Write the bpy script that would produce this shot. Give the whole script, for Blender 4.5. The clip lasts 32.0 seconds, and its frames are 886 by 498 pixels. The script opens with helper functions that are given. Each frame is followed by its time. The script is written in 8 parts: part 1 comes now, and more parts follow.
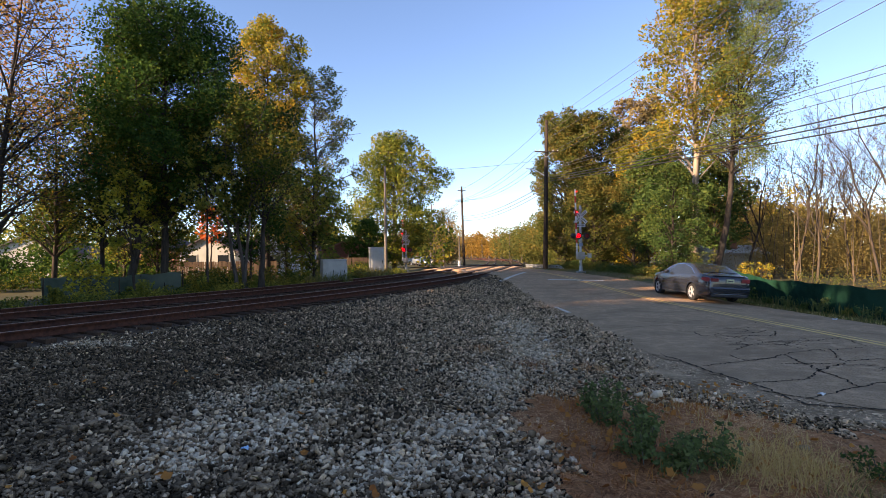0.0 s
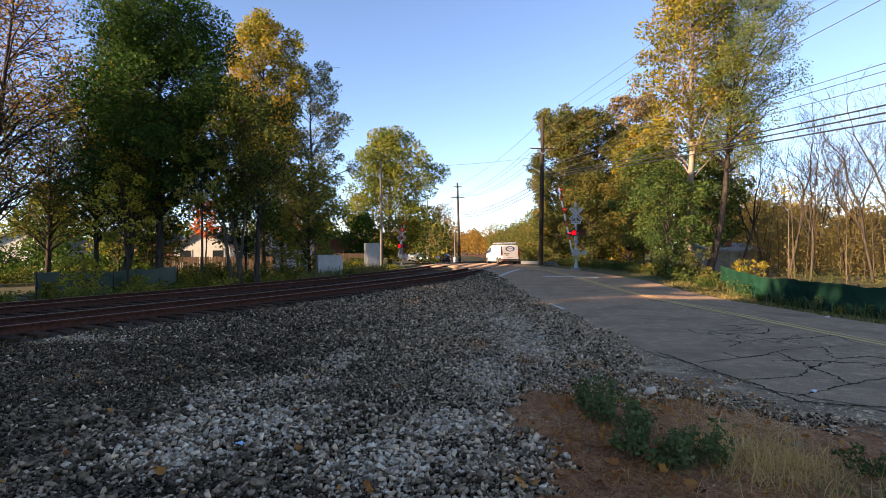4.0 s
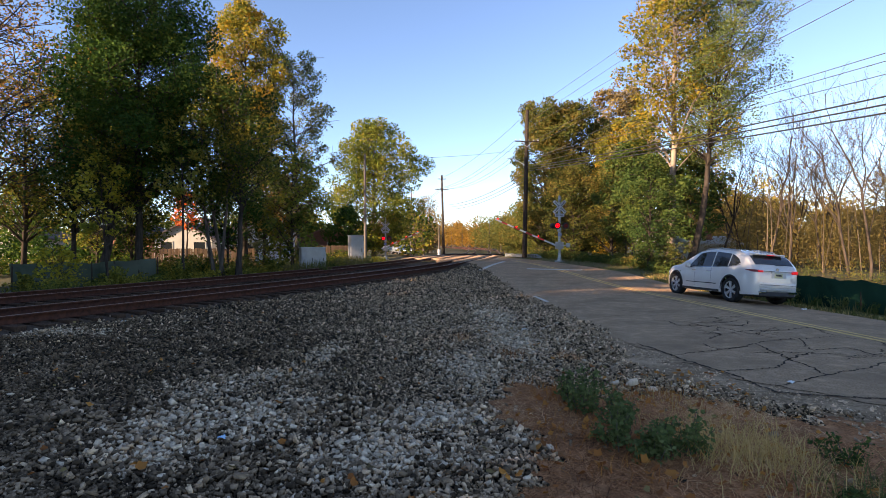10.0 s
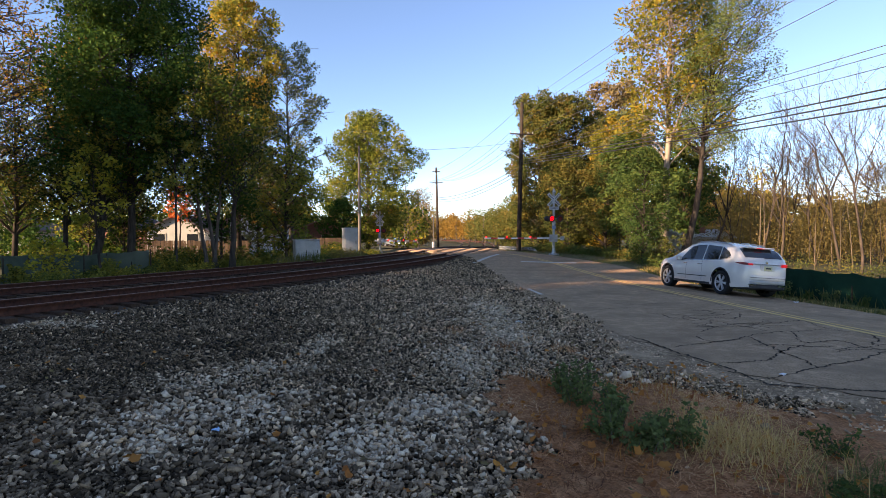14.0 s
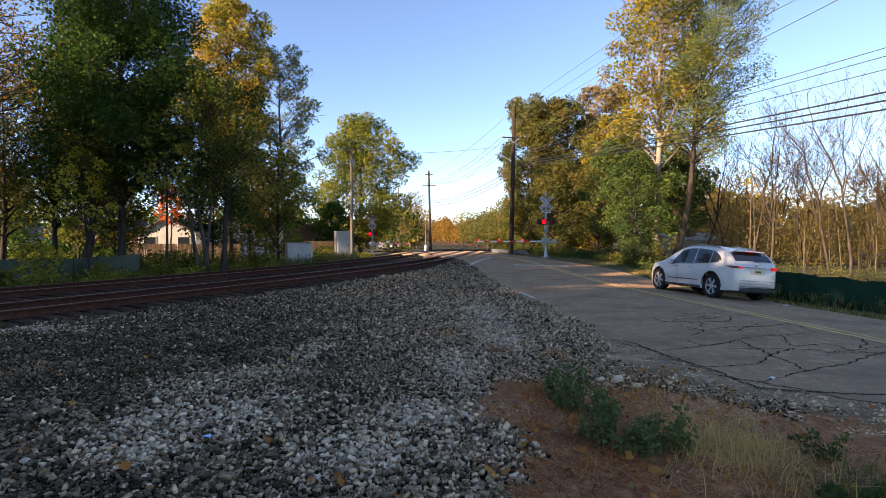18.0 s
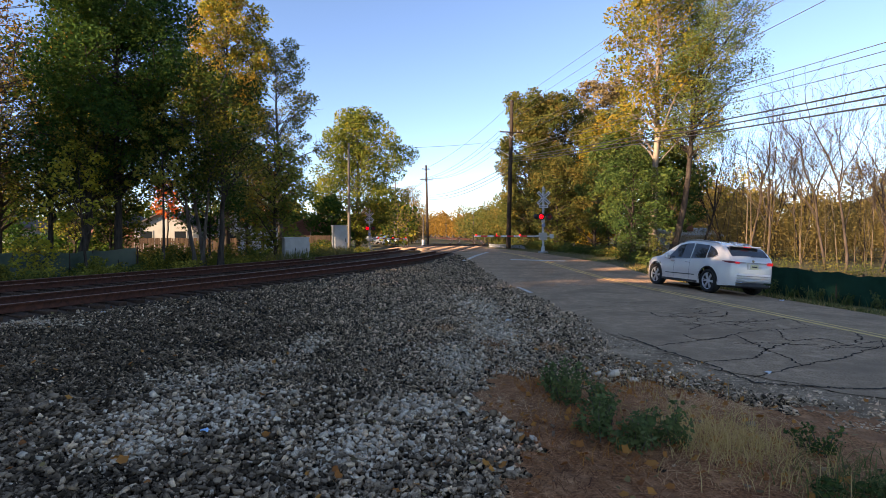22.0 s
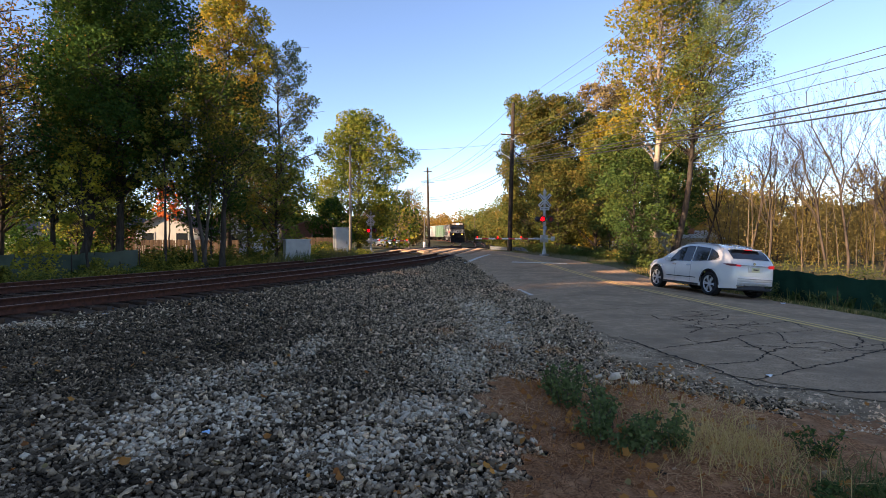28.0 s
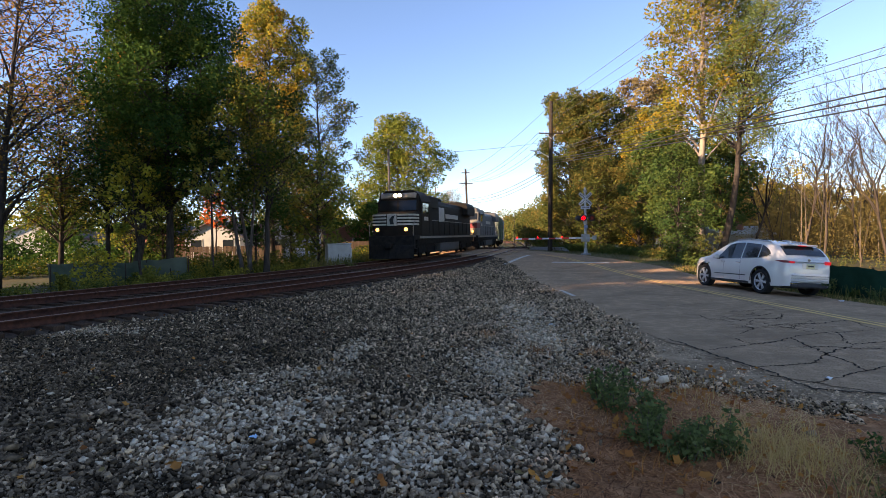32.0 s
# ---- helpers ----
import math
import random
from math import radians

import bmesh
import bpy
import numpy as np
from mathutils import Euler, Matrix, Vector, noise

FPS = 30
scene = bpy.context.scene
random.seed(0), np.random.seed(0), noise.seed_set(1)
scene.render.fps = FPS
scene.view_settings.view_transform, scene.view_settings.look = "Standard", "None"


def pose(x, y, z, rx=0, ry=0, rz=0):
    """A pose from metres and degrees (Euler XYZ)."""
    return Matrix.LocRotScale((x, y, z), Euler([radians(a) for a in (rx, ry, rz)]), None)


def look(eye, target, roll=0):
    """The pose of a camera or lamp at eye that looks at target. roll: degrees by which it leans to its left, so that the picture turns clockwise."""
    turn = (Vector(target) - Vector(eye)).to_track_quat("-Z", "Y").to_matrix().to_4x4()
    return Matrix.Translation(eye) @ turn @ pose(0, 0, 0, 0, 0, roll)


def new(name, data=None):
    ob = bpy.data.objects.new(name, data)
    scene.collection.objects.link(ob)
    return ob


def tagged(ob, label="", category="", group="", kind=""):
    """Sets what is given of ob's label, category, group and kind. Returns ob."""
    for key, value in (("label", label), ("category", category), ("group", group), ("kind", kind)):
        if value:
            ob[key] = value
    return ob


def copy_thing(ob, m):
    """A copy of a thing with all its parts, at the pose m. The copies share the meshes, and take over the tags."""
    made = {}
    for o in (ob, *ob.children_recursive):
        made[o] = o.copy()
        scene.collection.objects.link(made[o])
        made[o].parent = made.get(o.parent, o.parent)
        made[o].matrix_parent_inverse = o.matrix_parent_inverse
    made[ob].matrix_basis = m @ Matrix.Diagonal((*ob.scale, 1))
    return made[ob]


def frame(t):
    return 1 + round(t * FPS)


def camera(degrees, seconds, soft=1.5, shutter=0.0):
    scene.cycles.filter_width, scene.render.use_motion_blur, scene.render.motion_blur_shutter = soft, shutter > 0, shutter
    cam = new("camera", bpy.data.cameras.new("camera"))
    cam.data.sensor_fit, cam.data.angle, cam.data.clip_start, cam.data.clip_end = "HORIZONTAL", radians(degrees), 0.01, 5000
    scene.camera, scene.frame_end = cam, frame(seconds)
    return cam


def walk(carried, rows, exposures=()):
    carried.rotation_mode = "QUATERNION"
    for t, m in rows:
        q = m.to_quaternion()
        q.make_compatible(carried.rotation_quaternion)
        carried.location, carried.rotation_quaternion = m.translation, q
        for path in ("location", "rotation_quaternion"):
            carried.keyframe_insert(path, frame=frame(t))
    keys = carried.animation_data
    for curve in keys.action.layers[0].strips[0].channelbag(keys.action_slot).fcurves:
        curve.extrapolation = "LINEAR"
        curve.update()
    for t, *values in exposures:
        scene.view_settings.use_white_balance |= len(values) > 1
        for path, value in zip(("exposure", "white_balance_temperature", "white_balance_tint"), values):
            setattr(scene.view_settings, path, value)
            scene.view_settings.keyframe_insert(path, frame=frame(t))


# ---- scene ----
cam = camera(76.2, 32.0, soft=0.7)
PATH = [
    (0, pose(0.005, -0.004, 1.894, 90.427, 0.702, 3.612)),
    (0.5, pose(0.002, 0.003, 1.893, 90.368, 0.553, 3.595)),
    (1, pose(0.004, -0.003, 1.895, 90.221, 0.472, 3.576)),
    (1.5, pose(0.005, 0.001, 1.893, 90.101, 0.409, 3.473)),
    (2, pose(0.009, 0.005, 1.894, 90.109, 0.430, 3.441)),
    (2.5, pose(0.013, -0.001, 1.895, 90.131, 0.473, 3.424)),
    (3, pose(0.008, -0.007, 1.898, 90.103, 0.482, 3.418)),
    (3.5, pose(0.010, -0.011, 1.896, 90.099, 0.442, 3.359)),
    (5.5, pose(0.003, 0.004, 1.893, 89.611, 0.548, 2.231)),
    (6, pose(0.000, 0.001, 1.895, 89.486, 0.559, 1.990)),
    (6.5, pose(0.005, -0.001, 1.893, 89.399, 0.589, 1.773)),
    (7, pose(-0.000, 0.003, 1.895, 89.284, 0.535, 1.503)),
    (7.5, pose(0.001, 0.001, 1.900, 89.189, 0.469, 1.447)),
    (8, pose(-0.001, 0.009, 1.895, 89.215, 0.409, 1.482)),
    (8.5, pose(-0.005, 0.003, 1.899, 89.251, 0.320, 1.512)),
    (9, pose(-0.000, 0.000, 1.900, 89.249, 0.296, 1.557)),
    (9.5, pose(-0.001, 0.001, 1.898, 89.250, 0.296, 1.562)),
    (10, pose(0.002, 0.005, 1.898, 89.260, 0.259, 1.557)),
    (10.5, pose(-0.003, 0.003, 1.901, 89.171, 0.209, 1.398)),
    (11, pose(-0.002, 0.005, 1.899, 89.044, 0.163, 1.494)),
    (11.5, pose(-0.004, 0.006, 1.899, 88.952, 0.113, 1.518)),
    (12, pose(-0.002, 0.006, 1.895, 88.907, 0.142, 1.430)),
    (12.5, pose(-0.004, 0.011, 1.901, 88.697, 0.131, 1.089)),
    (13, pose(-0.006, 0.013, 1.901, 88.612, 0.100, 0.941)),
    (13.5, pose(-0.007, 0.011, 1.904, 88.533, 0.026, 0.931)),
    (14, pose(-0.003, 0.016, 1.898, 88.510, 0.125, 0.982)),
    (14.5, pose(-0.006, 0.011, 1.905, 88.653, 0.130, 1.063)),
    (16.5, pose(-0.009, 0.013, 1.919, 88.797, -0.066, 0.817)),
    (17, pose(-0.009, 0.005, 1.919, 88.785, -0.064, 0.531)),
    (17.5, pose(0.001, 0.010, 1.923, 88.825, 0.025, 0.319)),
    (18, pose(-0.000, 0.002, 1.923, 88.799, 0.115, 0.227)),
    (18.5, pose(-0.001, -0.002, 1.923, 88.695, 0.056, 0.068)),
    (19, pose(0.001, -0.010, 1.923, 88.680, 0.022, -0.035)),
    (19.5, pose(-0.004, -0.007, 1.921, 88.666, -0.017, -0.055)),
    (20, pose(-0.003, -0.008, 1.919, 88.614, -0.019, -0.055)),
    (20.5, pose(-0.003, -0.008, 1.921, 88.580, 0.017, -0.068)),
    (21, pose(-0.007, -0.006, 1.924, 88.489, -0.012, -0.096)),
    (21.5, pose(-0.005, -0.001, 1.924, 88.344, 0.003, -0.072)),
    (22, pose(-0.004, 0.005, 1.921, 88.258, 0.015, -0.052)),
    (22.5, pose(-0.001, 0.007, 1.916, 88.155, 0.038, -0.018)),
    (23, pose(-0.002, 0.004, 1.920, 88.087, 0.036, 0.024)),
    (23.5, pose(-0.002, 0.002, 1.922, 88.133, 0.109, -0.078)),
    (24, pose(-0.001, 0.001, 1.927, 88.175, 0.091, -0.148)),
    (24.5, pose(-0.003, 0.001, 1.922, 88.217, 0.111, -0.163)),
    (25, pose(-0.004, 0.001, 1.925, 88.189, 0.075, -0.163)),
    (25.5, pose(0.000, 0.007, 1.920, 88.220, 0.093, -0.179)),
    (27.5, pose(-0.001, 0.001, 1.926, 88.482, -0.058, -0.131)),
    (28, pose(-0.004, -0.012, 1.927, 88.480, -0.084, 0.071)),
    (28.5, pose(-0.002, 0.005, 1.924, 88.536, -0.081, 0.440)),
    (29, pose(-0.004, 0.001, 1.927, 88.532, -0.080, 0.933)),
    (29.5, pose(-0.005, 0.012, 1.933, 88.527, 0.050, 1.480)),
    (30, pose(-0.007, 0.024, 1.937, 88.538, 0.188, 2.047)),
    (30.5, pose(-0.008, 0.024, 1.934, 88.555, 0.345, 2.540)),
    (31, pose(-0.006, 0.024, 1.938, 88.553, 0.582, 2.991)),
    (31.5, pose(-0.003, 0.035, 1.944, 88.591, 0.825, 3.473)),
    (32, pose(-0.006, 0.027, 1.948, 88.657, 1.117, 4.051)),
]
walk(cam, PATH, [(0, 1.8, 8350, 21.5), (32, 1.8, 8350, 21.5)])

# ---------------------------------------------------------------- light
SUN_EL, SUN_DIR = 16.0, Vector((-0.86, -0.51))
world = bpy.data.worlds.new("sky")
scene.world = world
world.use_nodes = True
_wn = world.node_tree.nodes
_sky = _wn.new("ShaderNodeTexSky")
_sky.sky_type, _sky.sun_disc = "NISHITA", False
_sky.sun_elevation = radians(SUN_EL)
_sky.sun_rotation = math.atan2(SUN_DIR.x, SUN_DIR.y)
_sky.air_density, _sky.dust_density, _sky.ozone_density = 0.85, 0.0, 4.5
_sky.altitude = 700
world.node_tree.links.new(_sky.outputs[0], _wn["Background"].inputs[0])
_wn["Background"].inputs[1].default_value = 0.11
_s = new("sun", bpy.data.lights.new("sun", "SUN"))
_s.data.energy, _s.data.angle, _s.data.color = 4.0, radians(0.53), (1.0, 0.87, 0.7)
_d = Vector((SUN_DIR.x, SUN_DIR.y, math.tan(radians(SUN_EL)) * SUN_DIR.length)).normalized()
_s.matrix_world = look(_d * 200, (0, 0, 0))

# ---------------------------------------------------------------- materials
def rgb(c):
    return (c[0], c[1], c[2], 1.0)


def mat(name, c1, c2=None, scale=4.0, rough=0.8, metal=0.0, bump=0.0, bump_scale=None, c3=None, mix3=0.35,
        island=0.0, objrand=0.0, spec=None, stretch=None, coat=0.0, thin=0.0, detail=6.0, c4=None, c4_scale=0.5):
    """A node material: two colours mixed by fine noise, a third by coarse noise, relief by bump."""
    m = bpy.data.materials.new(name)
    m.use_nodes = True
    nt, nd = m.node_tree, m.node_tree.nodes
    b = nd["Principled BSDF"]
    b.inputs["Roughness"].default_value, b.inputs["Metallic"].default_value = rough, metal
    b.inputs["Specular IOR Level"].default_value = spec if spec is not None else 0.1 if rough >= 0.72 else 0.45
    b.inputs["Coat Weight"].default_value = coat
    co = nd.new("ShaderNodeTexCoord").outputs["Object"]
    if stretch:
        mp = nd.new("ShaderNodeMapping")
        mp.inputs["Scale"].default_value = stretch
        nt.links.new(co, mp.inputs[0])
        co = mp.outputs[0]

    def nz(s, d=detail):
        n = nd.new("ShaderNodeTexNoise")
        n.inputs["Scale"].default_value, n.inputs["Detail"].default_value = s, d
        nt.links.new(co, n.inputs["Vector"])
        return n.outputs["Fac"]

    def ramp(f, lo, hi):
        r = nd.new("ShaderNodeMapRange")
        r.inputs["From Min"].default_value, r.inputs["From Max"].default_value = lo, hi
        nt.links.new(f, r.inputs["Value"])
        return r.outputs["Result"]

    def mix(f, a, c):
        x = nd.new("ShaderNodeMix")
        x.data_type = "RGBA"
        if f is not None:
            nt.links.new(f, x.inputs[0])
        for v, i in ((a, 6), (c, 7)):
            if isinstance(v, tuple):
                x.inputs[i].default_value = rgb(v)
            else:
                nt.links.new(v, x.inputs[i])
        return x.outputs[2]

    col = mix(ramp(nz(scale), 0.35, 0.65), c1, c2 if c2 else tuple(v * 0.8 for v in c1))
    if c3:
        f = ramp(nz(scale * 0.13, 3.0), 0.5 - 0.02, 0.5 + mix3 * 0.6)
        col = mix(f, col, c3)
    if c4:
        col = mix(ramp(nz(c4_scale, 5.0), 0.47, 0.68), col, c4)
    if island or objrand:
        if island:
            rnd = nd.new("ShaderNodeNewGeometry").outputs["Random Per Island"]
            amp = island
        else:
            rnd = nd.new("ShaderNodeObjectInfo").outputs["Random"]
            amp = objrand
        hsv = nd.new("ShaderNodeHueSaturation")
        nt.links.new(ramp(rnd, -1.0 / max(amp, 0.01) * 0.5 + 0.5, 1.0 / max(amp, 0.01) * 0.5 + 0.5), hsv.inputs["Value"])
        mul = nd.new("ShaderNodeMath")
        mul.operation, mul.inputs[1].default_value = "MULTIPLY_ADD", amp * 1.9
        mul.inputs[2].default_value = 1.0 - amp * 0.95
        nt.links.new(rnd, mul.inputs[0])
        nt.links.new(mul.outputs[0], hsv.inputs["Value"])
        nt.links.new(col, hsv.inputs["Color"])
        col = hsv.outputs[0]
    nt.links.new(col, b.inputs["Base Color"])
    if bump:
        bp = nd.new("ShaderNodeBump")
        bp.inputs["Strength"].default_value, bp.inputs["Distance"].default_value = min(bump, 1.0), 0.02 * max(bump, 1.0)
        nt.links.new(nz(bump_scale or scale * 3, 8.0), bp.inputs["Height"])
        nt.links.new(bp.outputs[0], b.inputs["Normal"])
    if thin:
        tr = nd.new("ShaderNodeBsdfTranslucent")
        nt.links.new(col, tr.inputs[0])
        ms = nd.new("ShaderNodeMixShader")
        ms.inputs[0].default_value = thin
        nt.links.new(b.outputs[0], ms.inputs[1])
        nt.links.new(tr.outputs[0], ms.inputs[2])
        nt.links.new(ms.outputs[0], nd["Material Output"].inputs[0])
    return m


def leafmat(name, cols, thin=0.35):
    """Leaves in several colours, each leaf its own."""
    m = bpy.data.materials.new(name)
    m.use_nodes = True
    nt, nd = m.node_tree, m.node_tree.nodes
    b = nd["Principled BSDF"]
    b.inputs["Roughness"].default_value, b.inputs["Specular IOR Level"].default_value = 0.75, 0.1
    rnd = nd.new("ShaderNodeNewGeometry").outputs["Random Per Island"]
    noise_ = nd.new("ShaderNodeTexNoise")
    noise_.inputs["Scale"].default_value = 0.5
    nt.links.new(nd.new("ShaderNodeTexCoord").outputs["Object"], noise_.inputs["Vector"])
    ad = nd.new("ShaderNodeMath")
    ad.operation = "MULTIPLY_ADD"
    ad.inputs[1].default_value = 1.7
    nt.links.new(noise_.outputs["Fac"], ad.inputs[0])
    sc = nd.new("ShaderNodeMath")
    sc.operation, sc.inputs[1].default_value, sc.inputs[2].default_value = "MULTIPLY_ADD", 0.62, -0.66
    nt.links.new(rnd, sc.inputs[0])
    nt.links.new(sc.outputs[0], ad.inputs[2])
    cr = nd.new("ShaderNodeValToRGB")
    e = cr.color_ramp.elements
    e[0].position, e[0].color = 0.0, rgb(cols[0])
    e[1].position, e[1].color = 1.0, rgb(cols[-1])
    for i, c in enumerate(cols[1:-1]):
        n = e.new((i + 1) / (len(cols) - 1))
        n.color = rgb(c)
    nt.links.new(ad.outputs[0], cr.inputs[0])
    nt.links.new(cr.outputs[0], b.inputs["Base Color"])
    tr = nd.new("ShaderNodeBsdfTranslucent")
    nt.links.new(cr.outputs[0], tr.inputs[0])
    ms = nd.new("ShaderNodeMixShader")
    ms.inputs[0].default_value = thin
    nt.links.new(b.outputs[0], ms.inputs[1])
    nt.links.new(tr.outputs[0], ms.inputs[2])
    nt.links.new(ms.outputs[0], nd["Material Output"].inputs[0])
    return m


def glow(name, c, strength):
    m = bpy.data.materials.new(name)
    m.use_nodes = True
    b = m.node_tree.nodes["Principled BSDF"]
    b.inputs["Base Color"].default_value = rgb(c)
    b.inputs["Emission Color"].default_value = rgb(c)
    b.inputs["Emission Strength"].default_value = strength
    return m


def glassmat(name, c, rough=0.03):
    m = bpy.data.materials.new(name)
    m.use_nodes = True
    b = m.node_tree.nodes["Principled BSDF"]
    b.inputs["Base Color"].default_value = rgb(c)
    b.inputs["Roughness"].default_value = rough
    b.inputs["Specular IOR Level"].default_value = 0.5
    b.inputs["Coat Weight"].default_value = 0.2
    b.inputs["Coat Roughness"].default_value = 0.02
    return m


M_ASPHALT = mat("asphalt", (0.54, 0.332, 0.195), (0.31, 0.191, 0.113), 34, 0.86, bump=0.8, bump_scale=120, c3=(0.64, 0.396, 0.236), mix3=0.5, c4=(0.32, 0.199, 0.119), c4_scale=0.7)
M_OLDASPHALT = mat("worn_asphalt", (0.48, 0.302, 0.18), (0.24, 0.152, 0.09), 16, 0.9, bump=1.0, bump_scale=50, c3=(0.58, 0.375, 0.228), mix3=0.5, c4=(0.23, 0.14, 0.08), c4_scale=0.9)
M_CRACK = mat("crack_fill", (0.07, 0.048, 0.032), (0.035, 0.025, 0.018), 12, 0.9)
M_YELLOW = mat("road_paint_yellow", (0.92, 0.56, 0.2), (0.76, 0.46, 0.18), 14, 0.8, c3=(0.5, 0.34, 0.16), mix3=0.9)
M_WHITE = mat("road_paint_white", (0.78, 0.68, 0.56), (0.58, 0.5, 0.41), 10, 0.8, c3=(0.46, 0.4, 0.32), mix3=0.8)
# near-black: the shade in the gaps between stones is put into this colour
M_GAPSHADE = mat("gravel_gap_shade", (0.035, 0.027, 0.019), (0.012, 0.01, 0.008), 26, 0.95, bump=1.6, bump_scale=22, c3=(0.045, 0.035, 0.026), mix3=0.5)
M_STONE = mat("ballast_stone", (0.68, 0.445, 0.272), (0.35, 0.226, 0.138), 16, 0.85, spec=0.12, c3=(0.76, 0.5, 0.31), mix3=0.3, island=0.6, bump=0.5, bump_scale=70)
M_PALESTONE = mat("pale_stone", (0.85, 0.64, 0.45), (0.58, 0.43, 0.3), 14, 0.9, island=0.35, bump=0.4, bump_scale=60)
M_GROUND = mat("forest_floor", (0.1, 0.085, 0.05), (0.07, 0.075, 0.035), 1.5, 0.95, bump=1.0, bump_scale=8, c3=(0.13, 0.1, 0.05))
M_VERGE = mat("verge_grass_floor", (0.14, 0.13, 0.06), (0.2, 0.15, 0.08), 3, 0.95, bump=1.0, bump_scale=20, c3=(0.08, 0.1, 0.03))
M_LITTER = mat("needle_litter", (0.56, 0.22, 0.09), (0.2, 0.077, 0.034), 40, 0.95, bump=1.0, bump_scale=60, c3=(0.66, 0.3, 0.14), c4=(0.28, 0.12, 0.06), c4_scale=2.2)
M_TIE = mat("rail_tie", (0.1, 0.055, 0.034), (0.04, 0.024, 0.017), 6, 0.9, bump=0.6, stretch=(1, 8, 1), objrand=0.3)
M_RUST = mat("rusty_steel", (0.1, 0.036, 0.022), (0.05, 0.02, 0.014), 10, 0.75, bump=0.3, bump_scale=50)
M_RAILTOP = mat("rail_head_steel", (0.3, 0.17, 0.115), (0.18, 0.1, 0.07), 8, 0.5, metal=0.3)
M_BARK = mat("bark_brown", (0.075, 0.058, 0.046), (0.035, 0.028, 0.024), 9, 0.95, bump=1.0, bump_scale=14, stretch=(1, 1, 0.2))
M_BARKPALE = mat("bark_pale", (0.34, 0.26, 0.19), (0.16, 0.12, 0.09), 3, 0.9, bump=0.7, bump_scale=12, stretch=(1, 1, 0.35), c3=(0.42, 0.36, 0.29))
M_BARKGREY = mat("bark_grey", (0.15, 0.12, 0.1), (0.08, 0.065, 0.055), 8, 0.95, bump=0.9, bump_scale=14, stretch=(1, 1, 0.2))
M_POLE = mat("pole_wood", (0.07, 0.05, 0.038), (0.04, 0.03, 0.024), 10, 0.9, bump=0.5, stretch=(1, 1, 0.05))
M_POLEGREY = mat("pole_wood_grey", (0.2, 0.17, 0.14), (0.12, 0.1, 0.085), 10, 0.9, bump=0.5, stretch=(1, 1, 0.05))
M_WIRE = mat("wire_black", (0.02, 0.02, 0.022), None, 5, 0.6)
M_WIREPALE = mat("wire_aluminium", (0.06, 0.06, 0.065), None, 5, 0.6, metal=0.0)
M_STEEL = mat("galvanised_steel", (0.5, 0.51, 0.52), (0.38, 0.39, 0.4), 6, 0.5, metal=0.5, bump=0.1, c3=(0.3, 0.27, 0.24), mix3=0.8)
M_CABINET = mat("cabinet_aluminium", (0.42, 0.41, 0.39), (0.36, 0.35, 0.335), 3, 0.5, metal=0.25, c3=(0.36, 0.36, 0.36), mix3=0.7)
M_BLACK = mat("black_plastic", (0.015, 0.015, 0.016), (0.03, 0.03, 0.03), 8, 0.55)
M_SIGN = mat("sign_white", (0.62, 0.62, 0.63), (0.5, 0.5, 0.51), 5, 0.55)
M_SIGNBAR = mat("sign_black", (0.16, 0.16, 0.17), None, 5, 0.6)
M_REDPAINT = mat("gate_red", (0.5, 0.03, 0.03), (0.4, 0.03, 0.03), 8, 0.5)
M_GATEWHITE = mat("gate_white", (0.75, 0.74, 0.72), (0.6, 0.6, 0.58), 8, 0.5)
M_REDLIT = glow("red_signal_lit", (1.0, 0.006, 0.01), 1.6)
M_REDDIM = glow("red_signal_dim", (0.12, 0.008, 0.008), 0.04)
M_CONCRETE = mat("concrete", (0.42, 0.41, 0.39), (0.32, 0.31, 0.3), 5, 0.9, bump=0.4, c3=(0.25, 0.24, 0.22))
M_FABRIC = mat("green_fabric", (0.011, 0.05, 0.03), (0.006, 0.03, 0.018), 3, 0.9, bump=0.8, bump_scale=5, c3=(0.014, 0.05, 0.03), spec=0.02)
M_HOUSEWHITE = mat("house_siding_cream", (0.5, 0.47, 0.41), (0.42, 0.4, 0.35), 1, 0.8, bump=0.1)
M_ROOF = mat("roof_shingle", (0.14, 0.11, 0.1), (0.09, 0.075, 0.07), 6, 0.9, bump=0.5)
M_BRICK = mat("house_brick", (0.3, 0.14, 0.1), (0.22, 0.1, 0.075), 6, 0.9, bump=0.4)
M_FENCEWOOD = mat("fence_wood", (0.16, 0.105, 0.068), (0.1, 0.066, 0.045), 8, 0.9, bump=0.4, stretch=(1, 1, 0.1), objrand=0.25)
M_GLASS = glassmat("dark_glass", (0.02, 0.024, 0.028))
# leaves
LF_DARK = leafmat("leaves_dark_green", [(0.02, 0.05, 0.01), (0.036, 0.085, 0.018), (0.062, 0.12, 0.022), (0.14, 0.165, 0.025)], 0.4)
LF_SYCAMORE = leafmat("leaves_sycamore", [(0.085, 0.12, 0.025), (0.17, 0.17, 0.03), (0.29, 0.225, 0.035), (0.38, 0.21, 0.03)])
LF_BRUSH = leafmat("brush_leaves", [(0.17, 0.125, 0.05), (0.24, 0.17, 0.058), (0.33, 0.23, 0.072), (0.26, 0.205, 0.06)], 0.5)
LF_OLIVE = leafmat("leaves_olive_rust", [(0.052, 0.075, 0.022), (0.095, 0.115, 0.03), (0.165, 0.15, 0.038), (0.24, 0.155, 0.042)])
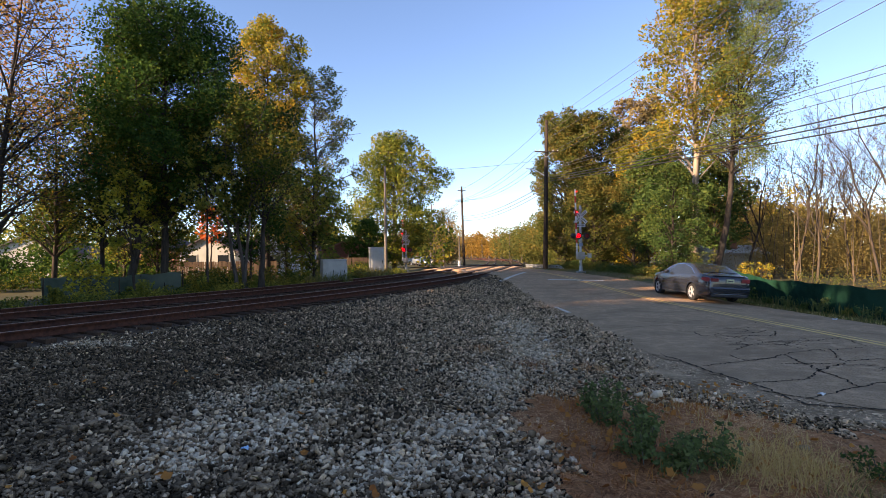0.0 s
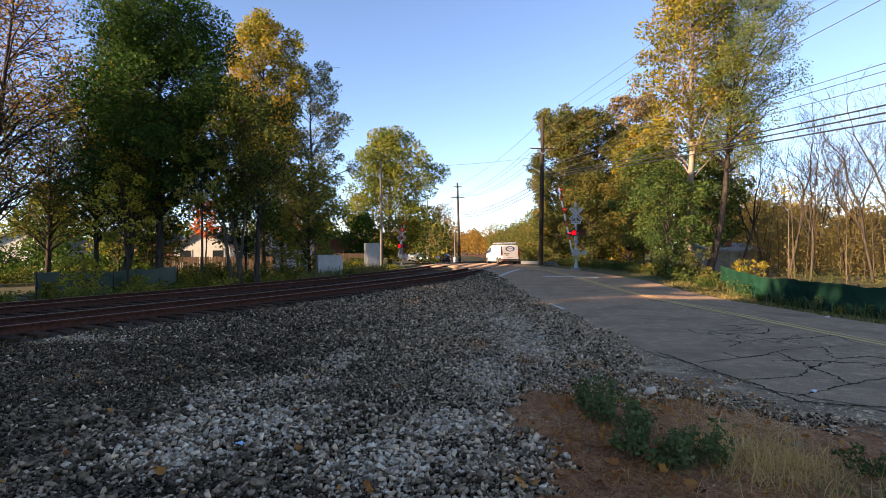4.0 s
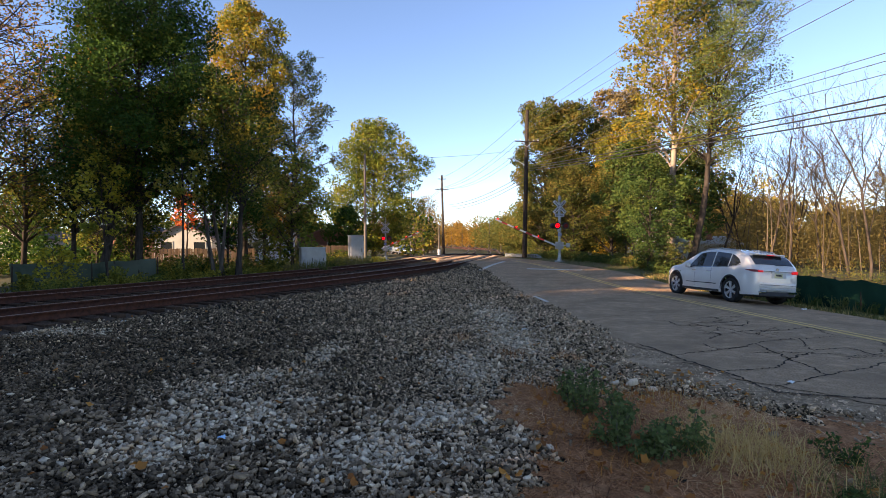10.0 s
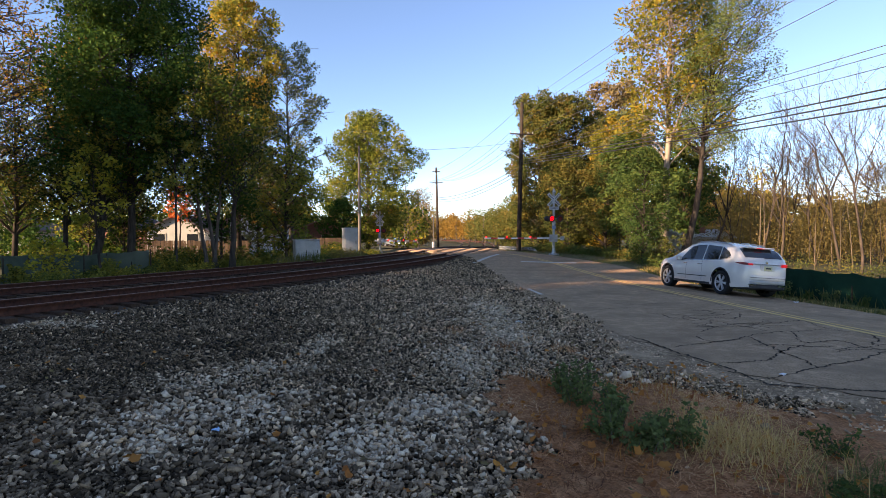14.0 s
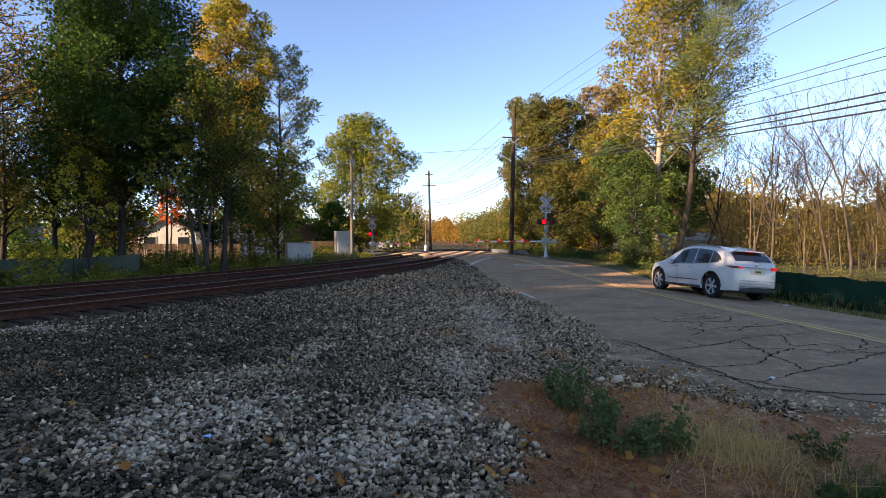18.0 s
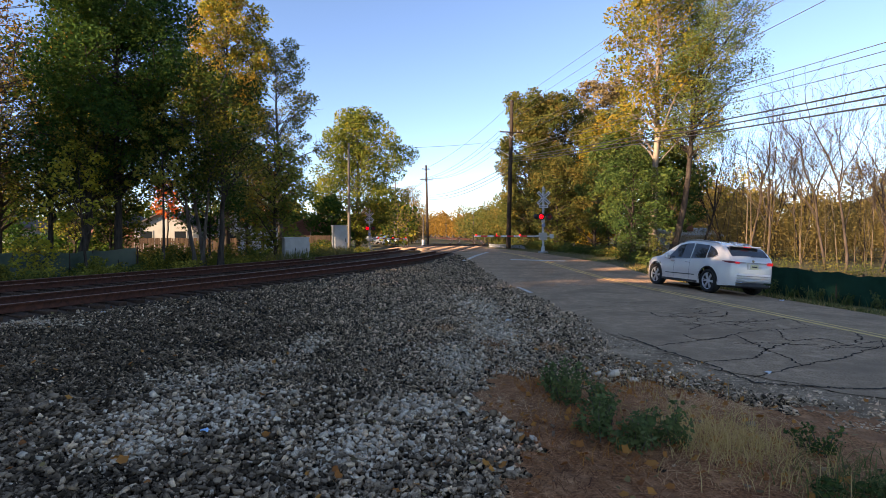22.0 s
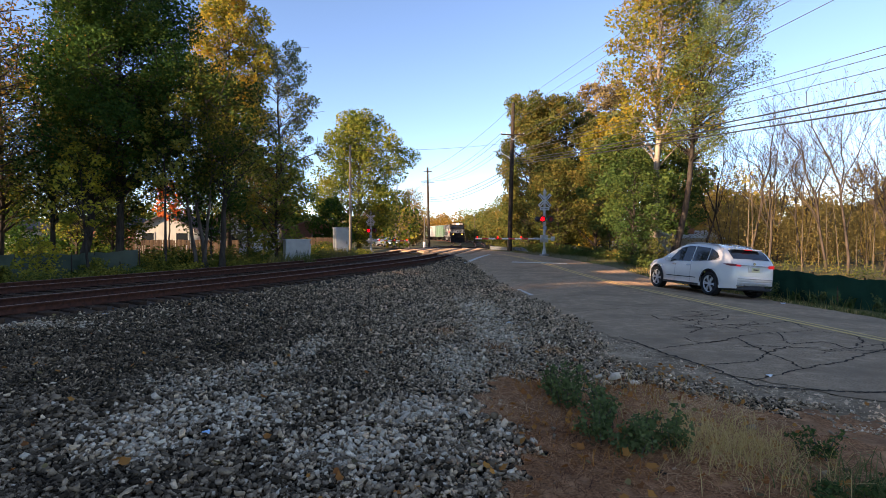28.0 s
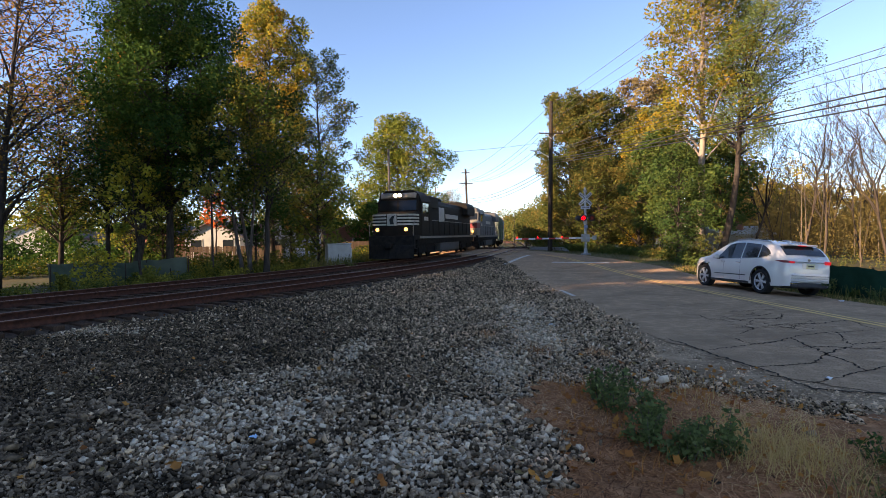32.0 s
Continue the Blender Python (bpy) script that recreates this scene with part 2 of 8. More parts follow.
# gold end: turning leaves, and sunlit clusters put into the colour
LF_DARKGOLD = leafmat("leaves_dark_gold_sunlit", [(0.028, 0.06, 0.013), (0.055, 0.095, 0.018), (0.15, 0.15, 0.027), (0.38, 0.28, 0.04)], 0.45)
LF_YELLOW = leafmat("leaves_bright_yellow", [(0.16, 0.19, 0.03), (0.32, 0.3, 0.035), (0.5, 0.41, 0.045), (0.55, 0.38, 0.04)], 0.45)
LF_LIME = leafmat("leaves_lime", [(0.05, 0.085, 0.02), (0.12, 0.16, 0.03), (0.22, 0.23, 0.04), (0.34, 0.27, 0.04)])
LF_YELLOWGREEN = leafmat("leaves_yellow_green", [(0.1, 0.14, 0.025), (0.18, 0.2, 0.035), (0.28, 0.25, 0.04), (0.42, 0.3, 0.04)])
LF_GREEN = leafmat("leaves_green", [(0.035, 0.075, 0.02), (0.06, 0.105, 0.03), (0.1, 0.14, 0.035), (0.15, 0.16, 0.035)])
LF_GREYGREEN = leafmat("leaves_grey_green", [(0.085, 0.11, 0.055), (0.13, 0.155, 0.07), (0.19, 0.19, 0.075), (0.27, 0.22, 0.07)], 0.45)
LF_GOLD = leafmat("leaves_gold", [(0.12, 0.15, 0.03), (0.25, 0.23, 0.035), (0.44, 0.3, 0.04), (0.5, 0.25, 0.03)])
LF_ORANGE = leafmat("leaves_orange", [(0.2, 0.13, 0.03), (0.36, 0.18, 0.03), (0.46, 0.2, 0.035), (0.42, 0.13, 0.03)])
LF_BROWN = leafmat("leaves_brown", [(0.12, 0.085, 0.025), (0.22, 0.135, 0.03), (0.33, 0.175, 0.035), (0.29, 0.13, 0.03)])
LF_RED = leafmat("leaves_red", [(0.4, 0.07, 0.025), (0.58, 0.12, 0.03), (0.62, 0.2, 0.04)])
LF_TAN = leafmat("leaves_tan", [(0.15, 0.1, 0.05), (0.24, 0.17, 0.07), (0.32, 0.22, 0.09), (0.27, 0.2, 0.06)])
LF_LOCUST = leafmat("leaves_locust_green", [(0.08, 0.13, 0.045), (0.13, 0.185, 0.055), (0.19, 0.22, 0.06), (0.32, 0.27, 0.06)], 0.45)
LF_WEED = leafmat("weed_leaves", [(0.05, 0.075, 0.02), (0.12, 0.14, 0.03), (0.28, 0.25, 0.04), (0.48, 0.38, 0.06)])
LF_STRAW = leafmat("straw_blades", [(0.36, 0.21, 0.07), (0.56, 0.34, 0.11), (0.78, 0.51, 0.21), (0.5, 0.27, 0.08)])
LF_FALLEN = leafmat("fallen_leaf", [(0.18, 0.065, 0.025), (0.42, 0.13, 0.035), (0.6, 0.23, 0.05), (0.3, 0.09, 0.03)], 0.2)
LF_GRASS = leafmat("grass_blades", [(0.06, 0.09, 0.025), (0.11, 0.13, 0.035), (0.2, 0.18, 0.06), (0.28, 0.21, 0.09)])
LF_MUGWORT = leafmat("mugwort_leaves", [(0.07, 0.1, 0.035), (0.13, 0.17, 0.055), (0.24, 0.27, 0.11)])

# ---------------------------------------------------------------- mesh helpers
def mesh_np(name, verts, faces, mats, idx=None, smooth=False):
    """A mesh from numpy arrays: verts (n, 3), faces (m, k) of one size k."""
    me = bpy.data.meshes.new(name)
    verts, faces = np.asarray(verts, np.float32), np.asarray(faces, np.int32)
    m, k = faces.shape
    me.vertices.add(len(verts))
    me.vertices.foreach_set("co", verts.ravel())
    me.loops.add(m * k)
    me.loops.foreach_set("vertex_index", faces.ravel())
    me.polygons.add(m)
    me.polygons.foreach_set("loop_start", np.arange(0, m * k, k, dtype=np.int32))
    me.polygons.foreach_set("loop_total", np.full(m, k, np.int32))
    for q in (mats if isinstance(mats, (list, tuple)) else [mats]):
        me.materials.append(q)
    if idx is not None:
        me.polygons.foreach_set("material_index", np.asarray(idx, np.int32))
    if smooth:
        me.polygons.foreach_set("use_smooth", np.ones(m, bool))
    me.update(calc_edges=True)
    return me


def obj(name, me, parent=None, label="", category="", group="", kind=""):
    ob = new(name, me)
    if parent is not None:
        ob.parent = parent
    return tagged(ob, label, category, group, kind)


def part(name, bm, material, parent, label="", smooth=False):
    """Links a bmesh as one mesh object under a thing or a part."""
    me = bpy.data.meshes.new(name)
    bm.to_mesh(me)
    bm.free()
    me.materials.append(material)
    if smooth:
        for p in me.polygons:
            p.use_smooth = True
    return obj(name, me, parent, label)


def empty(name, m, label, category, group=""):
    ob = new(name)
    ob.matrix_world = m
    ob.empty_display_size = 0.2
    return tagged(ob, label, category, group)


def bm_box(x0, x1, y0, y1, z0, z1, bevel=0.0, seg=2, bm=None):
    own = bmesh.new()
    bmesh.ops.create_cube(own, size=1)
    for v in own.verts:
        v.co = Vector(((x0 + x1) / 2 + v.co.x * (x1 - x0), (y0 + y1) / 2 + v.co.y * (y1 - y0), (z0 + z1) / 2 + v.co.z * (z1 - z0)))
    if bevel:
        bmesh.ops.bevel(own, geom=own.edges[:], offset=bevel, segments=seg, affect="EDGES", profile=0.5)
    return join(bm, own)


def join(bm, own):
    if bm is None:
        return own
    me = bpy.data.meshes.new("tmp")
    own.to_mesh(me)
    own.free()
    bm.from_mesh(me)
    bpy.data.meshes.remove(me)
    return bm


def bm_tube(points, radii, sides=8, caps=True, bm=None):
    """A tapered tube along points."""
    own = bm if bm is not None else bmesh.new()
    pts = [Vector(p) for p in points]
    if not hasattr(radii, "__len__"):
        radii = [radii] * len(pts)
    rings = []
    for i, p in enumerate(pts):
        d = (pts[min(i + 1, len(pts) - 1)] - pts[max(i - 1, 0)]).normalized()
        u = d.cross(Vector((0, 0, 1)) if abs(d.z) < 0.9 else Vector((1, 0, 0))).normalized()
        w = d.cross(u)
        rings.append([own.verts.new(p + (u * math.cos(a) + w * math.sin(a)) * radii[i]) for a in (2 * math.pi * k / sides for k in range(sides))])
    for a, b in zip(rings, rings[1:]):
        for k in range(sides):
            own.faces.new((a[k], a[(k + 1) % sides], b[(k + 1) % sides], b[k]))
    if caps:
        own.faces.new(rings[0][::-1])
        own.faces.new(rings[-1])
    bmesh.ops.recalc_face_normals(own, faces=own.faces[:])
    return own


def bm_prism(poly, axis, a, b, bevel=0.0):
    """A closed 2D outline pushed from a to b along an axis; poly in the other two axes, in x, y, z order."""
    own = bmesh.new()
    def place(p, t):
        return {"x": (t, p[0], p[1]), "y": (p[0], t, p[1]), "z": (p[0], p[1], t)}[axis]
    lo = [own.verts.new(place(p, a)) for p in poly]
    hi = [own.verts.new(place(p, b)) for p in poly]
    own.faces.new(lo[::-1])
    own.faces.new(hi)
    n = len(poly)
    for i in range(n):
        own.faces.new((lo[i], lo[(i + 1) % n], hi[(i + 1) % n], hi[i]))
    bmesh.ops.recalc_face_normals(own, faces=own.faces[:])
    if bevel:
        bmesh.ops.bevel(own, geom=own.edges[:], offset=bevel, segments=2, affect="EDGES", profile=0.5)
    return own


def tubes_np(paths, sides=5):
    """Many tapered tubes, each (points, radii), as arrays."""
    V, Fc, n0 = [], [], 0
    ang = np.arange(sides) * 2 * np.pi / sides
    for pts, rad in paths:
        pts = np.asarray(pts, float)
        d = np.gradient(pts, axis=0)
        d /= np.linalg.norm(d, axis=1, keepdims=True) + 1e-9
        ref = np.where(np.abs(d[:, 2:3]) < 0.9, [[0, 0, 1.0]], [[1.0, 0, 0]])
        u = np.cross(d, ref)
        u /= np.linalg.norm(u, axis=1, keepdims=True) + 1e-9
        w = np.cross(d, u)
        ring = pts[:, None] + (u[:, None] * np.cos(ang)[None, :, None] + w[:, None] * np.sin(ang)[None, :, None]) * np.asarray(rad)[:, None, None]
        V.append(ring.reshape(-1, 3))
        k = len(pts)
        i, j = np.meshgrid(np.arange(k - 1), np.arange(sides), indexing="ij")
        a, b = i * sides + j, i * sides + (j + 1) % sides
        Fc.append((np.stack([a, b, b + sides, a + sides], -1).reshape(-1, 4)) + n0)
        n0 += k * sides
    return np.concatenate(V), np.concatenate(Fc)


def leaves_np(rng, cent, size, flat=0.4):
    """Rhombic leaves, one at each centre."""
    n = len(cent)
    a = rng.normal(size=(n, 3))
    a[:, 2] *= 0.7
    a /= np.linalg.norm(a, axis=1, keepdims=True)
    b = rng.normal(size=(n, 3))
    b -= a * (a * b).sum(1, keepdims=True)
    b /= np.linalg.norm(b, axis=1, keepdims=True)
    s = (size * rng.uniform(0.6, 1.4, n))[:, None]
    nrm = np.cross(a, b) * s * 0.15
    v = np.stack([cent - a * s * 0.55, cent - b * s * 0.32 + nrm, cent + a * s * 0.55, cent + b * s * 0.32 + nrm], 1)
    return v.reshape(-1, 3), np.arange(n * 4).reshape(n, 4)


def interp(pts, k=3):
    """A smooth polyline through points (Catmull-Rom)."""
    p = np.asarray(pts, float)
    out = []
    for i in range(len(p) - 1):
        p0, p1, p2, p3 = p[max(i - 1, 0)], p[i], p[i + 1], p[min(i + 2, len(p) - 1)]
        for t in np.arange(k) / k:
            out.append(0.5 * (2 * p1 + (p2 - p0) * t + (2 * p0 - 5 * p1 + 4 * p2 - p3) * t * t + (3 * p1 - p0 - 3 * p2 + p3) * t ** 3))
    out.append(p[-1])
    return np.array(out)

# ---------------------------------------------------------------- plan of the place
ROAD_PTS = [(13.2, -35), (11.5, -20), (9.25, 0), (6.99, 20), (4.73, 40), (3.4, 48), (0.3, 60), (-4.9, 77), (-9.0, 92), (-20.0, 130), (-52, 230)]
TRACK_B = interp([(-37, -24), (-27.5, -10), (-20.8, 0), (-16.2, 8), (-12.5, 16.4), (-9.5, 24), (-6.6, 33), (-5.0, 40), (-3.7, 47.4), (-1.8, 60), (0.2, 75),
                  (2.0, 100), (3.0, 125), (2.8, 145), (1.0, 170), (-5, 205)], 8)
RAIL_Z = 0.45
_rp = np.array(interp([(a, b) for a, b in ROAD_PTS], 6))


def smooth(a, b, v):
    t = np.clip((np.asarray(v, float) - a) / (b - a), 0, 1)
    return t * t * (3 - 2 * t)


def road_x(y):
    return np.interp(y, _rp[:, 1], _rp[:, 0])


def road_z(y):
    return 0.40 * smooth(20, 39, y) - 0.75 * smooth(58, 95, y)


def crossfall(s, y):
    """How far the road's right half falls away from its crown."""
    return 0.07 * np.clip(s, 0, 7.0) * (1 - smooth(23, 32, y))


def track_z(y):
    return RAIL_Z - 0.5 * smooth(60, 98, y)


def offset_line(line, d):
    t = np.gradient(line, axis=0)
    t /= np.linalg.norm(t, axis=1, keepdims=True)
    return line + np.stack([t[:, 1], -t[:, 0]], 1) * d


TRACK_A = offset_line(TRACK_B, 4.45)


def track_side(x, y):
    """Signed distance in x from the middle between the tracks, to the right."""
    mid = (TRACK_A + TRACK_B) / 2
    return (x - np.interp(y, mid[:, 1], mid[:, 0])) * 0.94


def lump(x, y, s, seed=0.0):
    return (np.sin(x * s + seed) * np.cos(y * s * 1.3 + seed * 2) + 0.6 * np.sin(x * s * 2.3 + y * s * 1.7 + seed) + 0.4 * np.cos(x * s * 3.1 - y * s * 4.3 + seed)) / 2


def ground_z(x, y):
    x, y = np.asarray(x, float), np.asarray(y, float)
    rz = road_z(y)
    s = x - road_x(y)
    near = np.clip((-s - 5.2) / 2.6, 0, 1)
    left = (rz - 0.03) * (1 - near) + np.maximum(0.16, rz * 0.6) * near + 0.035 * lump(x, y, 1.1) * near
    left = left + 0.10 * smooth(3.0, -2.0, y) * near
    q = track_side(x, y)
    bed = track_z(y) - 0.25
    on = 1 - smooth(3.15, 3.75, np.abs(q))
    left = left * (1 - on) + bed * on
    far = smooth(-4.6, -9.0, q)
    left = left * (1 - far) + (-0.1 + 0.1 * lump(x, y, 0.4, 2.0)) * far
    right = rz - 0.03 - 0.12 * smooth(3.4, 7, s) + 0.05 * lump(x, y, 0.6, 1.0) * smooth(4, 7, s) - 0.5 * smooth(9, 30, s) - crossfall(s, y)
    z = np.where(s > 0, right, left)
    cross = (1 - smooth(4.0, 5.5, np.abs(s))) * (y > 33) * (y < 75)
    return np.where(cross > 0, z * (1 - cross) + (rz - 0.04) * cross, z)


def gz(x, y):
    return float(ground_z(x, y))


def grid_sheet(name, xs, ys, fz, material, keep=None):
    X, Y = np.meshgrid(xs, ys)
    Z = fz(X, Y)
    n, k = len(xs), len(ys)
    i, j = np.meshgrid(np.arange(n - 1), np.arange(k - 1))
    a = (j * n + i).ravel()
    f = np.stack([a, a + 1, a + n + 1, a + n], 1)
    V = np.stack([X.ravel(), Y.ravel(), Z.ravel()], 1)
    if keep is not None:
        c = V[f].mean(1)
        f = f[keep(c[:, 0], c[:, 1])]
    return mesh_np(name, V, f, material, smooth=True)


# ---------------------------------------------------------------- ground, gravel, road
_xs = np.unique(np.round(np.concatenate([np.linspace(-900, -120, 8), np.linspace(-110, -30, 21), np.arange(-28, 28, 0.8), np.linspace(30, 120, 22), np.linspace(140, 900, 8)]), 3))
_ys = np.unique(np.round(np.concatenate([np.linspace(-300, -40, 8), np.arange(-36, 80, 0.8), np.linspace(80, 240, 40), np.linspace(260, 1400, 10)]), 3))
obj("ground", grid_sheet("ground", _xs, _ys, lambda x, y: ground_z(x, y) - 0.05, M_GROUND), None, "leaf-strewn soil under woods and yards", "ground", kind="structure")


def gravel_zone(x, y):
    s = x - road_x(y)
    q = track_side(x, y)
    return (s < -3.9 + 0.25 * np.sin(y * 1.7) + 0.15 * np.sin(y * 4.1)) & (q > -5.2) & (y < 47 - 0.3 * x) & (y > -14)


# sheet below the loose stones, coloured as the shaded gaps between them
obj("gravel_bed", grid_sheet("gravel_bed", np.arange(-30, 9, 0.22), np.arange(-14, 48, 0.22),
                             lambda x, y: ground_z(x, y) + 0.012 * lump(x, y, 5.0, 3.0), M_GAPSHADE, gravel_zone),
    None, "crushed-stone ballast bed, near-black for the shade between the stones", "gravel", kind="structure")


M_TRACKBED = mat("rusty_track_bed", (0.13, 0.082, 0.055), (0.05, 0.032, 0.023), 22, 0.95, bump=1.5, bump_scale=24, c3=(0.1, 0.07, 0.05))
obj("track_bed", grid_sheet("track_bed", np.arange(-30, 9, 0.2), np.arange(-12, 46, 0.2), lambda x, y: ground_z(x, y) + 0.016, M_TRACKBED,
                            lambda x, y: np.abs(track_side(x, y)) < 3.75), None, "rust-brown ballast bed below the tracks", "track bed", kind="structure")


def strip(name, ys, left, right, material, lift, label, cat, kind="structure", cols=8):
    """A sheet along the road between two offsets from its centre line."""
    ys = np.asarray(ys, float)
    L = left(ys) if callable(left) else np.full(len(ys), left)
    R = right(ys) if callable(right) else np.full(len(ys), right)
    t = np.linspace(0, 1, cols)
    X = road_x(ys)[:, None] + L[:, None] * (1 - t) + R[:, None] * t
    Y = np.repeat(ys[:, None], cols, 1)
    Z = road_z(Y) + lift - crossfall(X - road_x(Y), Y)
    if name == "road_shoulder":
        Z = np.maximum(Z, ground_z(X, Y) + 0.02)
    i, j = np.meshgrid(np.arange(cols - 1), np.arange(len(ys) - 1))
    a = (j * cols + i).ravel()
    f = np.stack([a, a + 1, a + cols + 1, a + cols], 1)
    return obj(name, mesh_np(name, np.stack([X.ravel(), Y.ravel(), Z.ravel()], 1), f, material, smooth=True), None, label, cat, kind=kind)


def road_left(y):
    y = np.asarray(y, float)
    base = np.interp(y, [0, 5.2, 6.3, 6.9, 7.6, 8.6, 10.5, 12.5, 20, 34], [-2.6, -2.9, -3.3, -3.95, -4.35, -4.6, -4.9, -4.8, -4.6, -4.0])
    return base + 0.08 * np.sin(y * 2.1) + 0.06 * np.sin(y * 5.3 + 1) + 0.05 * np.sin(y * 11.0) + 0.03 * np.sin(y * 23.0)


def road_right(y):
    return 3.85 - 0.65 * smooth(20, 28, y) - 0.95 * smooth(27, 38, y) + 0.05 * np.sin(y * 1.3) + 0.03 * np.sin(y * 4.7)


_ry = np.concatenate([np.arange(-35, 60, 0.15), np.arange(60, 230, 2.0)])
strip("road", _ry, road_left, road_right, M_ASPHALT, 0.0, "worn grey two-lane asphalt road with cracks and dappled light", "road", cols=10)
strip("road_shoulder", np.arange(1, 26, 0.12), lambda y: road_left(y) - 0.55 - 0.85 * smooth(12.0, 8.5, y) + 0.2 * np.sin(y * 1.4) + 0.1 * np.sin(y * 3.7), lambda y: road_left(y) + 0.03,
      M_OLDASPHALT, -0.009, "broken pale asphalt shoulder crumbling into gravel", "road shoulder", cols=4)
strip("verge", np.arange(-20, 60, 0.5), lambda y: road_right(y) - 0.02, lambda y: 6.2 + 0 * y, M_VERGE, -0.035, "dry grass verge beside the road", "verge", cols=6)
for _o in (-0.13, 0.13):
    strip("centre_line", np.arange(-20, 44, 0.4), _o - 0.06, _o + 0.06, M_YELLOW, 0.005, "worn yellow painted double centre line", "road marking", cols=2)


def quad_mark(name, pts, w, material, label):
    """A painted stripe through ground points."""
    p = np.array(pts, float)
    p = np.array([p[0] + (p[-1] - p[0]) * t for t in np.linspace(0, 1, 12)])
    d = (p[-1] - p[0]) / np.linalg.norm(p[-1] - p[0])
    nrm = np.array([-d[1], d[0]]) * w / 2
    V = []
    for q in p:
        for s in (-1, 1):
            x, y = q + nrm * s
            V.append((x, y, float(road_z(y)) + 0.012))
    f = [(2 * i, 2 * i + 1, 2 * i + 3, 2 * i + 2) for i in range(len(p) - 1)]
    return obj(name, mesh_np(name, V, f, material), None, label, "road marking", kind="structure")


quad_mark("stop_line", [(3.95, 32.8), (6.9, 31.7)], 0.6, M_WHITE, "worn white stop line across the approach lane")
quad_mark("edge_line", [(1.2, 31.8), (3.38, 42.0)], 0.28, M_WHITE, "white painted line leading over the crossing")
quad_mark("edge_line", [(2.6, 19.6), (2.78, 17.7)], 0.13, M_WHITE, "short worn remnant of a white edge line")
quad_mark("edge_line", [(-3.2, 45.0), (1.6, 52.0)], 0.2, M_WHITE, "white painted line on the far side of the crossing")


# ---------------------------------------------------------------- railway
def rail_mesh(line, z):
    """A rail with foot, web and head along a line."""
    prof = [(-0.076, 0.0), (0.076, 0.0), (0.076, 0.012), (0.015, 0.03), (0.015, 0.13), (0.037, 0.142), (0.037, 0.175), (0.03, 0.181), (-0.03, 0.181),
            (-0.037, 0.175), (-0.037, 0.142), (-0.015, 0.13), (-0.015, 0.03), (-0.076, 0.012)]
    t = np.gradient(line, axis=0)
    t /= np.linalg.norm(t, axis=1, keepdims=True)
    nr = np.stack([t[:, 1], -t[:, 0]], 1)
    k = len(prof)
    V = np.concatenate([np.stack([line[:, 0] + nr[:, 0] * a, line[:, 1] + nr[:, 1] * a, z - 0.181 + b], 1)[:, None] for a, b in prof], 1)
    i, j = np.meshgrid(np.arange(len(line) - 1), np.arange(k), indexing="ij")
    a, b = i * k + j, i * k + (j + 1) % k
    f = np.stack([a, b, b + k, a + k], -1).reshape(-1, 4)
    idx = np.where((j.ravel() >= 6) & (j.ravel() <= 8), 1, 0)
    return mesh_np("rail", V.reshape(-1, 3), f, [M_RUST, M_RAILTOP], idx)


def make_tie_mesh():
    bm = bm_box(-1.3, 1.3, -0.115, 0.115, -0.17, 0, 0.012, 1)
    me = bpy.data.meshes.new("tie")
    bm.to_mesh(me)
    bm.free()
    me.materials.append(M_TIE)
    return me


def make_track(line, name):
    tr = empty("railway_track", Matrix(), "rusty steel rails on dark wooden ties in ballast", "railway track", "tracks over the crossing")
    for d in (-0.755, 0.755):
        obj("rail", rail_mesh(offset_line(line, d), track_z(offset_line(line, d)[:, 1])), tr, "rusty steel rail with worn head")
    me = make_tie_mesh()
    seg = np.linalg.norm(np.diff(line, axis=0), axis=1)
    s = np.concatenate([[0], np.cumsum(seg)])
    n = 0
    for q in np.arange(0, s[-1], 0.53):
        x, y = np.interp(q, s, line[:, 0]), np.interp(q, s, line[:, 1])
        if y < 4 or y > 120 or 40 < y < 62 or n > 140:
            continue
        x2, y2 = np.interp(q + 0.3, s, line[:, 0]), np.interp(q + 0.3, s, line[:, 1])
        o = obj("tie", me, tr)
        o.matrix_local = pose(x, y, float(track_z(y)) - 0.181 + random.uniform(-0.015, 0.004), 0, random.uniform(-0.6, 0.6), math.degrees(math.atan2(y2 - y, x2 - x)) - 90 + random.uniform(-1.5, 1.5))
        n += 1
    return tr


for _l, _n in ((TRACK_A, "A"), (TRACK_B, "B")):
    make_track(_l[_l[:, 1] > -12], _n)
# crossing surface: timber and asphalt panels between the rails, flush with the rail heads
for _l, _y0 in ((TRACK_A, 43.0), (TRACK_B, 49.5)):
    _c = np.array([p for p in _l if _y0 < p[1] < 62])
    for _a, _b in ((-0.68, 0.68), (-1.9, -0.83), (0.83, 1.9)):
        _L, _R = offset_line(_c, _a), offset_line(_c, _b)
        _V = np.concatenate([np.c_[_L, np.full(len(_c), 0.415)], np.c_[_R, np.full(len(_c), 0.415)], np.c_[_L, np.full(len(_c), 0.2)], np.c_[_R, np.full(len(_c), 0.2)]])
        _k = len(_c)
        _f = [(i, i + 1, _k + i + 1, _k + i) for i in range(_k - 1)] + [(i, 2 * _k + i, 2 * _k + i + 1, i + 1) for i in range(_k - 1)] + \
             [(_k + i, _k + i + 1, 3 * _k + i + 1, 3 * _k + i) for i in range(_k - 1)] + [(0, _k, 3 * _k, 2 * _k)]
        obj("crossing_panel", mesh_np("crossing_panel", _V, _f, M_ASPHALT), None, "asphalt crossing panel between the rails", "crossing panel", kind="structure")

